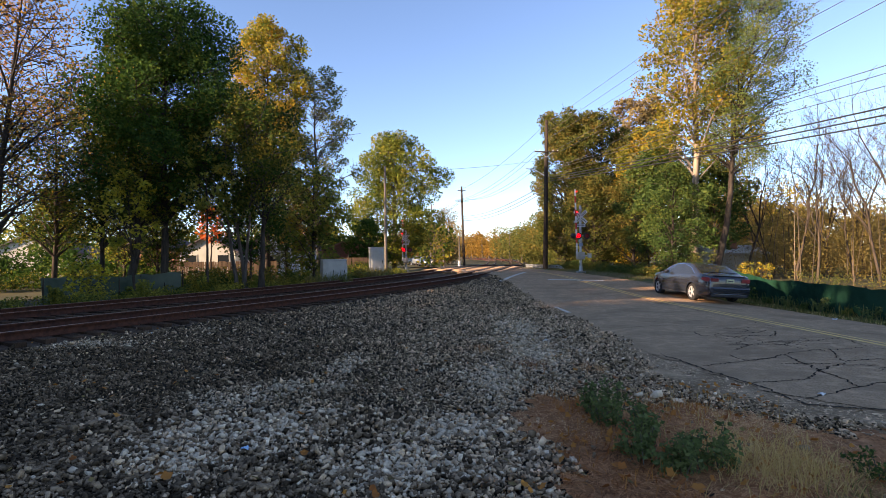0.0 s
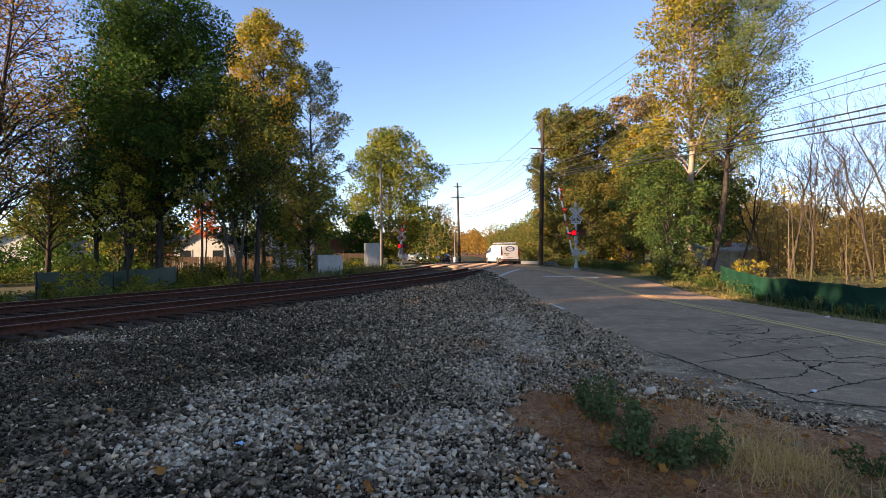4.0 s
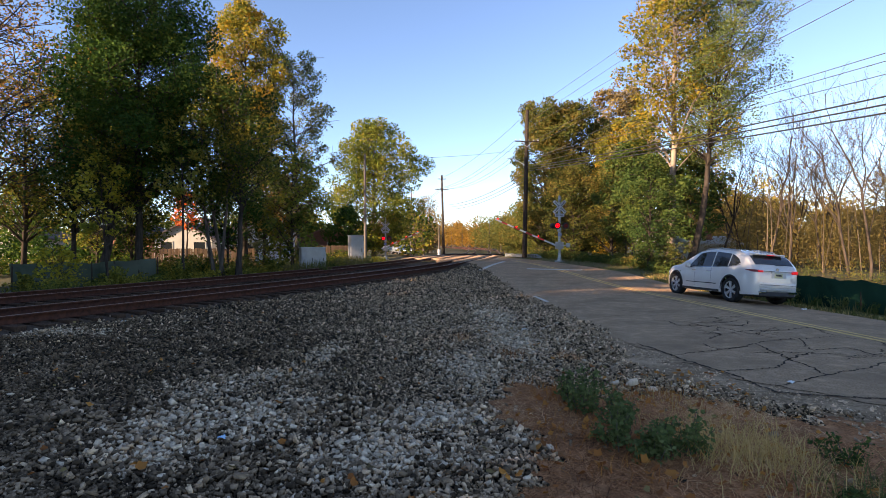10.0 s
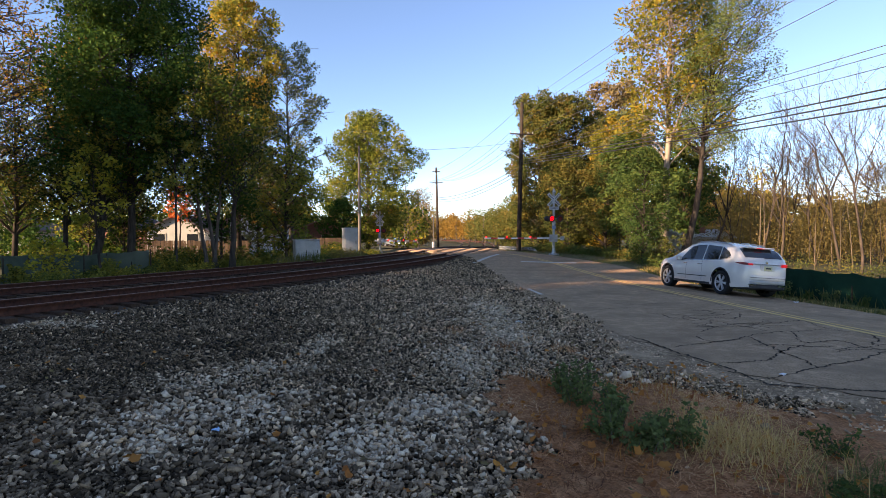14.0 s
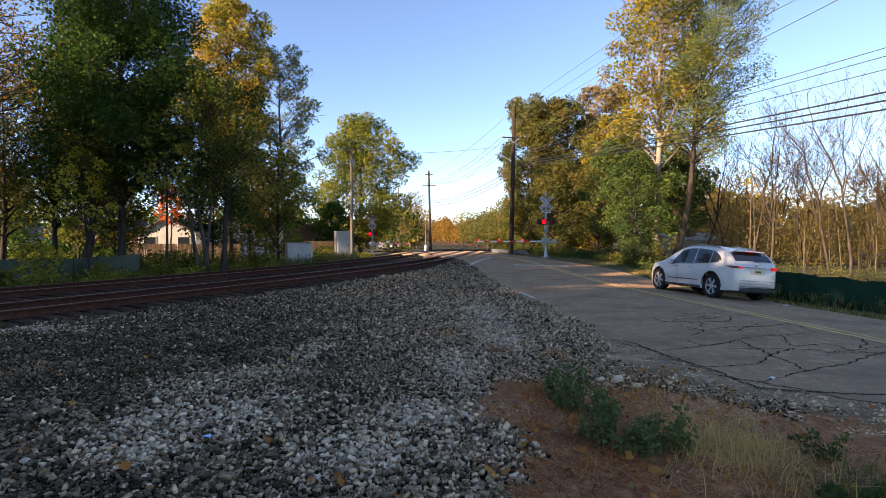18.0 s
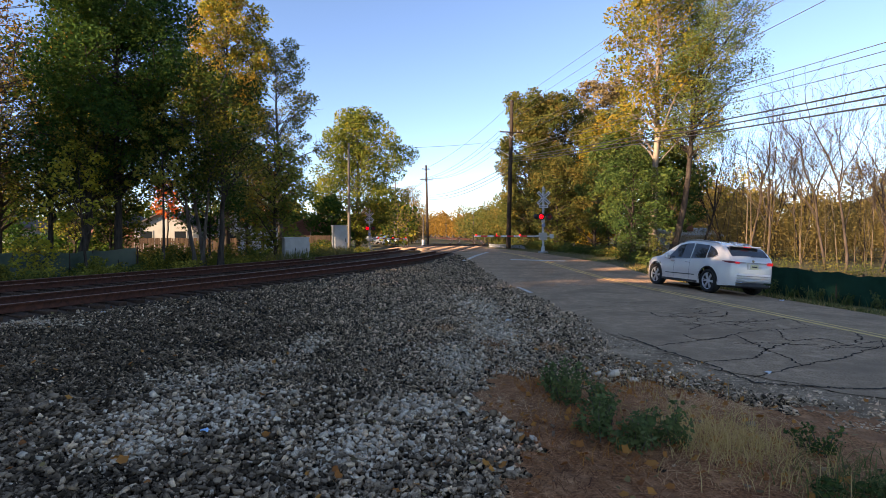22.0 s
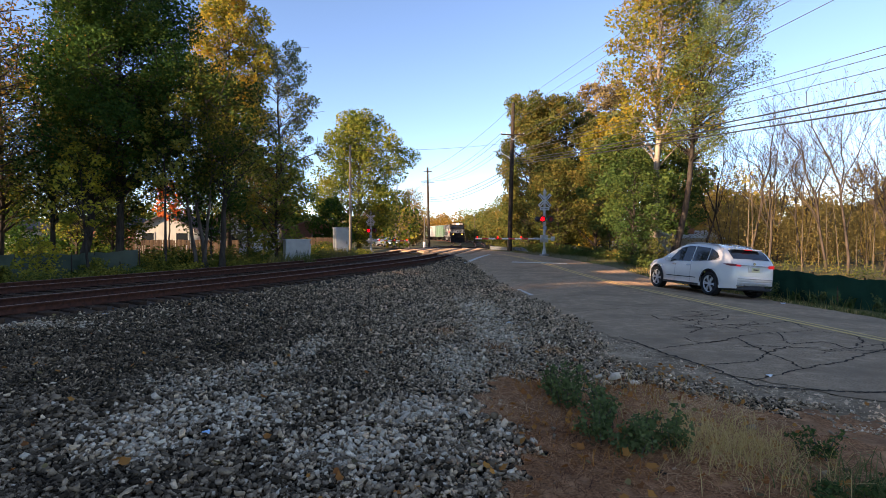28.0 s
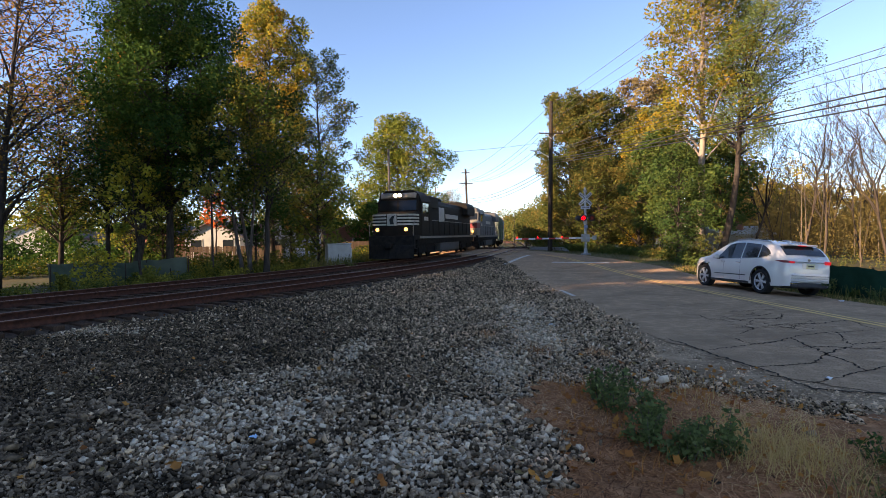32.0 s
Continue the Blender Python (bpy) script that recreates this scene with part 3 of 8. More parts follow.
# ---------------------------------------------------------------- trees
def make_tree(name, label, x, y, h, cr, leaf, n, seed, tr=0.2, bark=None, c0=0.3, size=0.22, lean=(0, 0), stems=1, limbs=14, density=1.0, spread=1.0, top=0.9, twig=True, group="", twigs=3, fat=0.75):
    """A tree: tapered trunk with limbs, and a crown of single leaves in many uneven clumps.
    cr: crown radius; c0: where the crown begins, as a part of the height; fat: how full the crown's outline is."""
    rng = np.random.default_rng(seed)
    bark = bark or M_BARK
    z0 = gz(x, y) - 0.15
    root = empty(name, pose(x, y, z0), label, "tree", group)
    paths, thin = [], []
    tt = np.linspace(0, 1, 10)
    trunks = []
    for s in range(stems):
        off = np.zeros(3) if stems == 1 else np.array([rng.normal() * 0.22, rng.normal() * 0.22, 0])
        hh = h * top * (1 if s == 0 else rng.uniform(0.65, 0.95))
        lx, ly = lean[0] + (rng.normal() * 0.1 if stems > 1 else 0), lean[1] + (rng.normal() * 0.1 if stems > 1 else 0)
        wob = (np.sin(tt * 8.0)[:, None] * np.array([0.3, 0.1]) * tt[:, None] if lean[0] > 0.13 and stems == 1 else 0) + np.cumsum(rng.normal(size=(10, 2)) * 0.035 * h / 10, axis=0)
        tp = np.stack([off[0] + lx * hh * tt + wob[:, 0], off[1] + ly * hh * tt + wob[:, 1], hh * tt], 1)
        rr = tr * (1 if stems == 1 else 0.62) * (1 - tt * 0.88) * np.where(tt == 0, 1.4, 1)
        paths.append((tp, rr))
        trunks.append((tp, rr))
    K = int(limbs * 3.2)
    g = ((np.arange(K) + rng.uniform(0, 1, K)) / K) ** 0.85
    az = np.arange(K) * 2.39996 + rng.uniform(-0.4, 0.4, K)
    ph = rng.uniform(0, 6.3, 3)
    wave = 1 + 0.2 * np.sin(2 * az + ph[0] + 4 * g) + 0.16 * np.sin(5 * g * 3 + ph[1])
    prof = np.sin(np.pi * (0.1 + 0.83 * g)) ** fat
    f = np.sqrt(rng.uniform(0.08, 1.0, K))
    rad = cr * prof * f * wave * 0.84 * spread
    zc = h * c0 + g * h * (1 - c0) * 0.97
    which = rng.integers(0, stems, K)
    axis = np.array([[np.interp(z, trunks[w][0][:, 2], trunks[w][0][:, q]) for q in range(2)] for z, w in zip(zc, which)])
    cc = np.stack([axis[:, 0] + np.cos(az) * rad, axis[:, 1] + np.sin(az) * rad, zc], 1)
    crad = cr * rng.uniform(0.15, 0.32, K) * (0.75 + 0.25 * prof)
    for k in range(K):
        tp, rr = trunks[which[k]]
        zb = min(max(h * c0 * 0.75, zc[k] - rad[k] * rng.uniform(0.5, 1.1)), tp[-1, 2] * 0.97)
        base = np.array([np.interp(zb, tp[:, 2], tp[:, q]) for q in range(3)])
        rb = float(np.interp(zb, tp[:, 2], rr))
        ln = np.linspace(0, 1, 6)[:, None]
        mid = rng.normal(size=(6, 3)) * 0.05 * (rad[k] + 0.3) * ln * (1.2 - ln)
        lp = base + (cc[k] - base) * ln + np.array([0, 0, 0.16 * rad[k]]) * (ln * (1 - ln)) * 2 + mid
        big = k % 3 == 0
        lr = (rb * (0.5 if big else 0.22)) * (1 - 0.85 * ln[:, 0]) + 0.006
        paths.append((lp, lr)) if big else thin.append((lp, np.minimum(lr, 0.035)))
        for e in range(twigs):
            d = rng.normal(size=3)
            d[2] = abs(d[2]) * 0.8 + (0.1 if n > 1000 else 0.9)
            d /= np.linalg.norm(d)
            q = rng.uniform(0.55, 1.0)
            b = base + (cc[k] - base) * q
            e1 = b + d * crad[k] * rng.uniform(0.9, 1.7)
            thin.append((np.stack([b, (b + e1) / 2 + rng.normal(size=3) * 0.06 * crad[k], e1]), np.array([0.02, 0.012, 0.005]) * (0.5 + h / 20) * (1.0 if n > 1000 else 0.5)))
    V, Fc = tubes_np(paths, 7)
    obj("trunk", mesh_np("trunk", V, Fc, bark, smooth=True), root)
    if twig:
        V, Fc = tubes_np(thin, 4)
        obj("branchwork", mesh_np("branchwork", V, Fc, bark, smooth=True), root, kind="stuff")
    if n:
        wgt = crad ** 2 * rng.uniform(0.5, 1.3, K)
        pick = rng.choice(K, n, p=wgt / wgt.sum())
        u = rng.normal(size=(n, 3))
        u /= np.linalg.norm(u, axis=1, keepdims=True)
        c = cc[pick] + u * np.array([1, 1, 0.72]) * crad[pick][:, None] * rng.uniform(0.1, 1.0, (n, 1)) ** 0.45 * 1.12 / density
        V, Fc = leaves_np(rng, c, size)
        obj("crown", mesh_np("crown", V, Fc, leaf), root)
    return root


T = make_tree
# beyond the tracks, from the open end towards the houses
T("maple_tree", "tall thin tree with sparse orange-brown leaves", -21.6, 23.4, 15.5, 4.6, LF_BROWN, 5200, 11, 0.2, c0=0.25, size=0.13, lean=(0.12, 0), limbs=18, density=0.8, twigs=7)
T("maple_tree", "slender tree with thinning orange leaves", -23.5, 25.0, 16.5, 4.5, LF_ORANGE, 7000, 12, 0.2, c0=0.3, size=0.13, limbs=18, density=0.8, twigs=5)
T("tree", "bushy green tree with small dark leaves", -22.8, 29.0, 11.5, 4.4, LF_DARKGOLD, 11000, 13, 0.16, c0=0.25, size=0.14, limbs=20)
T("tree", "dark-trunked green tree behind the weeds", -18.6, 27.0, 10.0, 3.6, LF_DARKGOLD, 9000, 14, 0.14, c0=0.3, size=0.13, limbs=18)
T("maple_tree", "large dense dark-green maple", -14.95, 26.2, 14.6, 4.2, LF_DARK, 62000, 15, 0.2, c0=0.31, size=0.135, limbs=40, fat=0.55)
T("maple_tree", "dark leaning maple with yellowing lower leaves", -16.6, 25.5, 9.5, 3.0, LF_DARKGOLD, 11000, 16, 0.22, c0=0.42, size=0.135, lean=(0.18, 0), limbs=16)
T("maple_tree", "green and gold maple with several pale stems", -11.8, 27.6, 9.8, 3.2, LF_DARKGOLD, 13000, 17, 0.17, M_BARKGREY, c0=0.36, size=0.135, stems=3, limbs=20)
T("maple_tree", "dark green maple beside the signal cabinets", -10.5, 26.8, 9.2, 2.7, LF_DARKGOLD, 7000, 18, 0.15, c0=0.42, size=0.135, limbs=18)
T("tall_tree", "tall maple turned orange and yellow", -14.5, 38.0, 18.5, 3.3, LF_GOLD, 26000, 19, 0.22, c0=0.35, size=0.165, limbs=28)
T("tall_tree", "tall grey-green tree with open crown", -11.7, 40.5, 15.8, 3.6, LF_GREYGREEN, 12000, 20, 0.2, M_BARKGREY, c0=0.3, size=0.15, limbs=26, density=1.3, fat=0.5)
T("tree", "small leafy green tree beyond the cabinets", -10.2, 34.5, 7.2, 2.6, LF_LIME, 5200, 21, 0.1, c0=0.15, size=0.18, limbs=18)
T("tree", "low grey-green tree by the tracks", -12.4, 36.0, 7.6, 2.6, LF_GREYGREEN, 5500, 22, 0.1, c0=0.2, size=0.14, limbs=16)
T("conifer_tree", "dark evergreen tree behind the cabinets", -11.2, 56.0, 5.8, 2.2, LF_DARK, 6000, 23, 0.12, c0=0.05, size=0.2, limbs=20)
T("tall_tree", "broad green tree tinged with yellow by the crossing", -9.4, 62.5, 15.6, 5.2, LF_LIME, 36000, 24, 0.26, M_BARKGREY, c0=0.1, size=0.22, limbs=32, fat=0.6)
T("red_maple", "small maple with bright red-orange leaves", -20.2, 41.5, 6.0, 1.25, LF_RED, 900, 25, 0.09, c0=0.52, size=0.19, limbs=12)
T("tree", "tree with rusty thinning leaves behind the houses", -16.5, 52.0, 8.5, 3.2, LF_BROWN, 5000, 26, 0.12, c0=0.3, size=0.25, limbs=14)
T("tree", "green yard tree between the houses", -28.5, 48.0, 7.5, 2.6, LF_GREEN, 4000, 27, 0.15, c0=0.25, size=0.24, limbs=16)
T("tree", "yellow-green yard tree near the white house", -36.0, 46.0, 8.0, 2.8, LF_DARKGOLD, 5000, 28, 0.15, c0=0.25, size=0.24, limbs=16)
T("tree", "small leafy tree under the maples", -17.6, 30.0, 7.0, 2.6, LF_DARKGOLD, 6000, 29, 0.09, c0=0.25, size=0.14, limbs=16)
T("tree", "small yellow-green tree under the maples", -21.5, 33.0, 7.5, 2.8, LF_YELLOWGREEN, 2600, 30, 0.09, c0=0.25, size=0.17, limbs=16)
T("tree", "low dark tree by the pale stems", -12.8, 31.0, 6.0, 2.0, LF_DARK, 4200, 31, 0.08, c0=0.3, size=0.15, limbs=14)
T("maple_tree", "thin young maple with hanging yellow leaves", -15.0, 23.8, 5.8, 1.9, LF_YELLOW, 1500, 32, 0.07, c0=0.42, size=0.15, limbs=10, lean=(-0.06, 0), density=1.3)
T("maple_tree", "young maple with bright yellow-green sprays", -12.4, 25.0, 7.6, 1.6, LF_YELLOWGREEN, 1500, 34, 0.07, c0=0.5, size=0.15, limbs=9, density=1.3)
T("shrub", "bright yellow shrub beside the tracks", -15.6, 21.2, 2.0, 0.9, LF_YELLOW, 800, 33, 0.03, c0=0.1, size=0.13, stems=4, limbs=10)
# unseen trees along the tracks behind the eye, added to shade gravel, road and cars
for _i, (_x, _y, _h, _n) in enumerate([(-27, 15, 8, 5200), (-30, -3, 14.5, 5200), (-33, -12, 15, 5200), (-37, -20, 14, 5200), (-35, 5, 16, 5200), (-42, -10, 16, 5200), (-45, -26, 16, 5200), (-27, -18, 13, 5200),
                                       (-22, -26, 14, 5200), (-26, -2, 15.5, 3000), (-25.5, -6.0, 15.5, 3700), (-24, -10, 16, 3700), (-28, -22, 15, 5200), (-33, -6, 15, 5200), (-29, -8, 9, 5200), (-38, 14, 14, 5200),
                                       (-40, -2, 15, 5200), (-31.5, 2.2, 14.5, 2300), (-31.5, 11.8, 14.5, 2700), (-36, 9.5, 14.0, 2300)]):
    T("tree", "unseen leafy tree added to cast shade from behind the eye", _x, _y, _h, 4.4, (LF_DARK, LF_YELLOWGREEN, LF_GREEN)[_i % 3], _n, 40 + _i, 0.2, c0=0.06, size=0.62, limbs=26, twig=False, group="trees along the tracks")
# across the crossing
T("tree", "far tan tree with thin leaves", -5.6, 92.0, 9.8, 3.4, LF_TAN, 2600, 60, 0.16, M_BARKGREY, c0=0.2, size=0.2, limbs=22, twigs=6)
T("tree", "far yellowing roadside tree", -8.5, 100.0, 8.0, 3.2, LF_OLIVE, 4000, 61, 0.16, M_BARKGREY, c0=0.2, size=0.28, limbs=16)
T("tree", "far orange roadside tree", -12.0, 104.0, 8.0, 3.0, LF_ORANGE, 3000, 62, 0.16, M_BARKGREY, c0=0.25, size=0.28, limbs=16)
# roadside woods
T("tall_tree", "broad olive tree turning gold behind the pole", 8.5, 57.0, 16.0, 3.6, LF_OLIVE, 36000, 70, 0.24, c0=0.06, size=0.21, limbs=36, fat=0.45)
T("tall_tree", "olive-green tree with rusty lower leaves", 12.0, 56.0, 15.4, 3.6, LF_OLIVE, 30000, 71, 0.22, c0=0.06, size=0.21, limbs=32, fat=0.5)
T("tree", "olive-gold tree behind the crossing signal", 9.8, 48.5, 8.4, 3.0, LF_OLIVE, 11000, 72, 0.15, c0=0.12, size=0.16, limbs=22)
T("tree", "brown-orange tree in the woods", 12.8, 47.5, 8.2, 2.8, LF_OLIVE, 11000, 73, 0.14, c0=0.12, size=0.16, limbs=20)
T("tall_tree", "tall tree with thin peach-coloured leaves", 17.0, 60.0, 18.2, 3.6, LF_TAN, 9000, 74, 0.2, c0=0.4, size=0.28, limbs=22)
T("tall_tree", "tall tree with orange-gold leaves", 15.2, 52.0, 13.0, 3.2, LF_SYCAMORE, 12000, 75, 0.2, c0=0.25, size=0.22, limbs=22)
T("sycamore", "tall sycamore with pale trunk and golden leaves", 12.35, 33.2, 19.0, 3.6, LF_SYCAMORE, 16500, 76, 0.25, M_BARKPALE, c0=0.38, size=0.17, limbs=28, fat=0.62, density=1.0)
T("locust_tree", "tall leaning locust with feathery green leaves", 12.95, 32.5, 17.0, 3.4, LF_LOCUST, 46000, 77, 0.21, M_BARK, c0=0.38, size=0.09, limbs=34, lean=(0.17, 0), fat=0.5, density=1.05)
T("cedar_tree", "dark green feathery small tree by the road", 10.7, 32.0, 6.8, 1.9, LF_GREEN, 14000, 78, 0.1, c0=0.12, size=0.11, limbs=20)
T("tree", "slim green tree in the roadside woods", 11.6, 38.0, 8.5, 2.4, LF_GREEN, 7000, 79, 0.12, c0=0.2, size=0.2, limbs=18)
T("tree", "tall thin green tree in the woods", 13.6, 41.0, 11.0, 2.8, LF_GREYGREEN, 7500, 80, 0.14, c0=0.2, size=0.22, limbs=20)
T("tree", "green-leaved understorey tree below the locust", 15.0, 37.0, 7.5, 2.4, LF_GREEN, 6000, 81, 0.1, c0=0.25, size=0.2, limbs=16)
T("shrub", "low shrub with yellow-orange leaves", 12.9, 27.6, 1.7, 0.8, LF_GOLD, 900, 82, 0.03, c0=0.1, size=0.1, stems=4, limbs=14)
T("shrub", "orange-brown shrub at the wood's edge", 11.6, 31.0, 1.8, 0.8, LF_OLIVE, 1300, 83, 0.03, c0=0.1, size=0.1, stems=4, limbs=14)
M_BARKWARM = mat("bark_grey_brown", (0.095, 0.07, 0.054), (0.045, 0.034, 0.028), 8, 0.95, bump=0.9, bump_scale=14, stretch=(1, 1, 0.2))


def make_bare_tree(x, y, h, seed, lean, stems, label, leaves=260):
    """A nearly bare tree: crooked stems that fork four times, down to fine twigs, with a few leaves left."""
    rng = np.random.default_rng(seed)
    root = empty("bare_tree", pose(x, y, gz(x, y) - 0.1), label, "tree", "bare trees behind the fence")
    thick, thin, tips = [], [], []

    def grow(p, d, ln, r, level):
        k = 5
        pts = [p]
        for _ in range(k):
            d = d + rng.normal(size=3) * (0.1 if level == 0 else 0.15) + np.array([0, 0, 0.05])
            d = d / np.linalg.norm(d)
            pts.append(pts[-1] + d * ln / k)
        pts = np.array(pts)
        (thick if level < 2 else thin).append((pts, np.linspace(r, r * (0.55 if level < 3 else 0.3), k + 1)))
        if level == 4:
            tips.append(pts[-1])
            return
        n = (5, 4, 4, 3)[level]
        for i in range(n):
            t = 1.0 if i == 0 else rng.uniform(0.35 if level else 0.38, 0.97)
            q = np.array([np.interp(t * k, np.arange(k + 1), pts[:, c]) for c in range(3)])
            side = rng.normal(size=3)
            side -= d * (side @ d)
            side /= np.linalg.norm(side)
            w = rng.uniform(0.15, 0.35) if i == 0 else rng.uniform(0.35, 0.75)
            nd = d + side * w + np.array([0, 0, 0.12])
            grow(q, nd / np.linalg.norm(nd), ln * rng.uniform(0.5, 0.72), r * (0.6 if i == 0 else 0.4), level + 1)

    for i in range(stems):
        d = np.array([lean + rng.normal() * 0.12 * (stems > 1), rng.normal() * 0.08, 1.0])
        grow(np.array([rng.normal() * 0.12 * (stems > 1), 0.0, 0.0]), d / np.linalg.norm(d), h * 0.46 * (1 if i == 0 else 0.85), 0.06 + 0.002 * h if stems == 1 else 0.065, 0)
    V, Fc = tubes_np(thick, 6)
    obj("trunk", mesh_np("trunk", V, Fc, M_BARKWARM, smooth=True), root)
    V, Fc = tubes_np([(a, np.maximum(b, 0.006)) for a, b in thin], 3)
    obj("branchwork", mesh_np("branchwork", V, Fc, M_BARKWARM, smooth=True), root, kind="stuff")
    tips = np.array(tips)
    c = tips[rng.integers(0, len(tips), leaves)] + rng.normal(size=(leaves, 3)) * 0.12
    V, Fc = leaves_np(rng, c, 0.075)
    obj("crown", mesh_np("crown", V, Fc, LF_BROWN), root)
    return root


for _i, (_x, _y, _h, _l, _k) in enumerate([(18.1, 33.6, 10.6, 0.1, 1), (18.5, 32.2, 9.6, 0.22, 1), (20.5, 30.2, 9.6, -0.12, 1), (20.9, 29.2, 10.6, -0.04, 1), (23.2, 29.6, 9.6, 0.08, 2), (24.8, 31.6, 10.6, 0.05, 1),
                                         (19.6, 39.0, 10.5, 0.0, 2), (22.5, 38.0, 11.0, 0.05, 2), (26.0, 40.0, 10.5, 0.0, 2), (29.0, 39.0, 11.0, -0.05, 2), (27.0, 34.5, 10.0, -0.08, 1), (16.9, 37.0, 9.5, 0.06, 1), (21.6, 34.0, 9.0, 0.05, 1)]):
    make_bare_tree(_x, _y, _h, 90 + _i, _l, _k, "nearly bare tree with thin forking branches" if _k == 1 else "bare tree with two crooked stems")


def thicket(name, label, boxes, leaf, seed, size, kind="stuff", cat="undergrowth"):
    """A thicket: clumps of single leaves over boxes (x, y, half width, half depth, height, count)."""
    rng = np.random.default_rng(seed)
    C = []
    for x, y, w, d, h, n in boxes:
        k = max(6, n // 60)
        cc = np.stack([x + rng.uniform(-w, w, k), y + rng.uniform(-d, d, k), np.zeros(k)], 1)
        hh = h * rng.uniform(0.35, 1.05, k)
        pick = rng.integers(0, k, n)
        p = cc[pick] + rng.normal(size=(n, 3)) * np.array([0.35, 0.35, 0]) * (0.4 + h * 0.15)
        p[:, 2] = ground_z(p[:, 0], p[:, 1]) + hh[pick] * rng.uniform(0, 1, n) ** 0.7
        C.append(p)
    V, Fc = leaves_np(rng, np.concatenate(C), size)
    return obj(name, mesh_np(name, V, Fc, leaf), None, label, cat, kind=kind)


def along_b(y):
    return float(np.interp(y, TRACK_B[:, 1], TRACK_B[:, 0]))


thicket("track_weeds", "green and yellow weeds along the far side of the tracks",
        [(along_b(q) - 3.2, q + 0.8, 1.0, 1.0, 1.1 if q < 16 else 0.5, 1500 if q < 16 else 900) for q in np.arange(8, 46, 1.8)], LF_WEED, 5, 0.085)
thicket("track_weeds", "dark green undergrowth below the trees",
        [(along_b(q) - 6.0, q + 2.0, 1.8, 1.2, 0.8 if q < 24 else 1.3, 1100) for q in np.arange(10, 50, 2.2) if not 14 < q < 23], LF_DARKGOLD, 6, 0.12)
thicket("shrubbery", "dark green shrubs below the trackside trees", [(-14 - 1.5 * q, 31 + 0.3 * q + 2 * math.sin(q), 1.5, 1.5, 1.3, 1000) for q in range(13)], LF_DARKGOLD, 70, 0.13)
thicket("yard_hedge", "shaded green hedge along the back yards", [(-35 + 1.6 * q, 36.5 + 0.4 * math.sin(q), 1.2, 0.8, 3.4 + 0.6 * math.sin(q * 2.3), 1000) for q in range(9)], LF_DARK, 71, 0.2)
thicket("track_weeds", "goldenrod with yellow tops", [(along_b(q) - 3.6, q + 1.0, 0.7, 0.8, 1.35, 1500) for q in (10.5, 12, 13.0, 14.0, 15.2)] + [(along_b(q) - 3.4, q + 1.0, 0.5, 0.5, 0.8, 350) for q in (19.5, 24.5, 27.0)], LF_YELLOWGREEN, 7, 0.08)
thicket("wood_edge_scrub", "brown and green scrub at the edge of the woods",
        [(float(road_x(q)) + 6.2, q, 1.4, 1.4, 0.8, 700) for q in np.arange(30, 60, 2.2)], LF_OLIVE, 8, 0.11)
thicket("wood_edge_scrub", "green scrub at the edge of the woods",
        [(float(road_x(q)) + 5.6, q, 1.2, 1.2, 0.8, 700) for q in np.arange(26, 56, 2.2)], LF_GREEN, 9, 0.1)
thicket("tan_brush", "tan and golden brush behind the bare trees",
        [(17.5 + 1.3 * q, 41 + 5 * math.sin(q * 2.1), 2.2, 4, 5.2 + 1.6 * math.sin(q * 1.7), 4600) for q in np.arange(1, 20, 1.0)], LF_BRUSH, 10, 0.09)
thicket("tan_brush", "golden-brown brush along the green fence",
        [(14.8 + 0.9 * q, 30 - 0.35 * q, 1.6, 1.6, 1.1, 420) for q in np.arange(0, 14, 1.3)], LF_OLIVE, 11, 0.07)


_rng = np.random.default_rng(95)
_pp = []
for _k in range(120):
    _x, _y = _rng.uniform(15.5, 46), _rng.uniform(30, 50)
    _h, _z = _rng.uniform(1.8, 6.5), gz(_x, _y)
    _b = _rng.normal(size=3) * 0.12 * _h
    _pp.append((np.array([[_x, _y, _z - 0.1], [_x + _b[0] * 0.4, _y + _b[1] * 0.4, _z + _h * 0.5], [_x + _b[0], _y + _b[1], _z + _h]]), np.array([1.0, 0.7, 0.25]) * _rng.uniform(0.018, 0.045)))
_V, _F = tubes_np(_pp, 4)
obj("brush_stems", mesh_np("brush_stems", _V, _F, mat("pale_stems", (0.15, 0.11, 0.075), (0.08, 0.06, 0.042), 6, 0.9, island=0.5)), None, "thin pale stems standing in the tan brush", "undergrowth", kind="stuff")


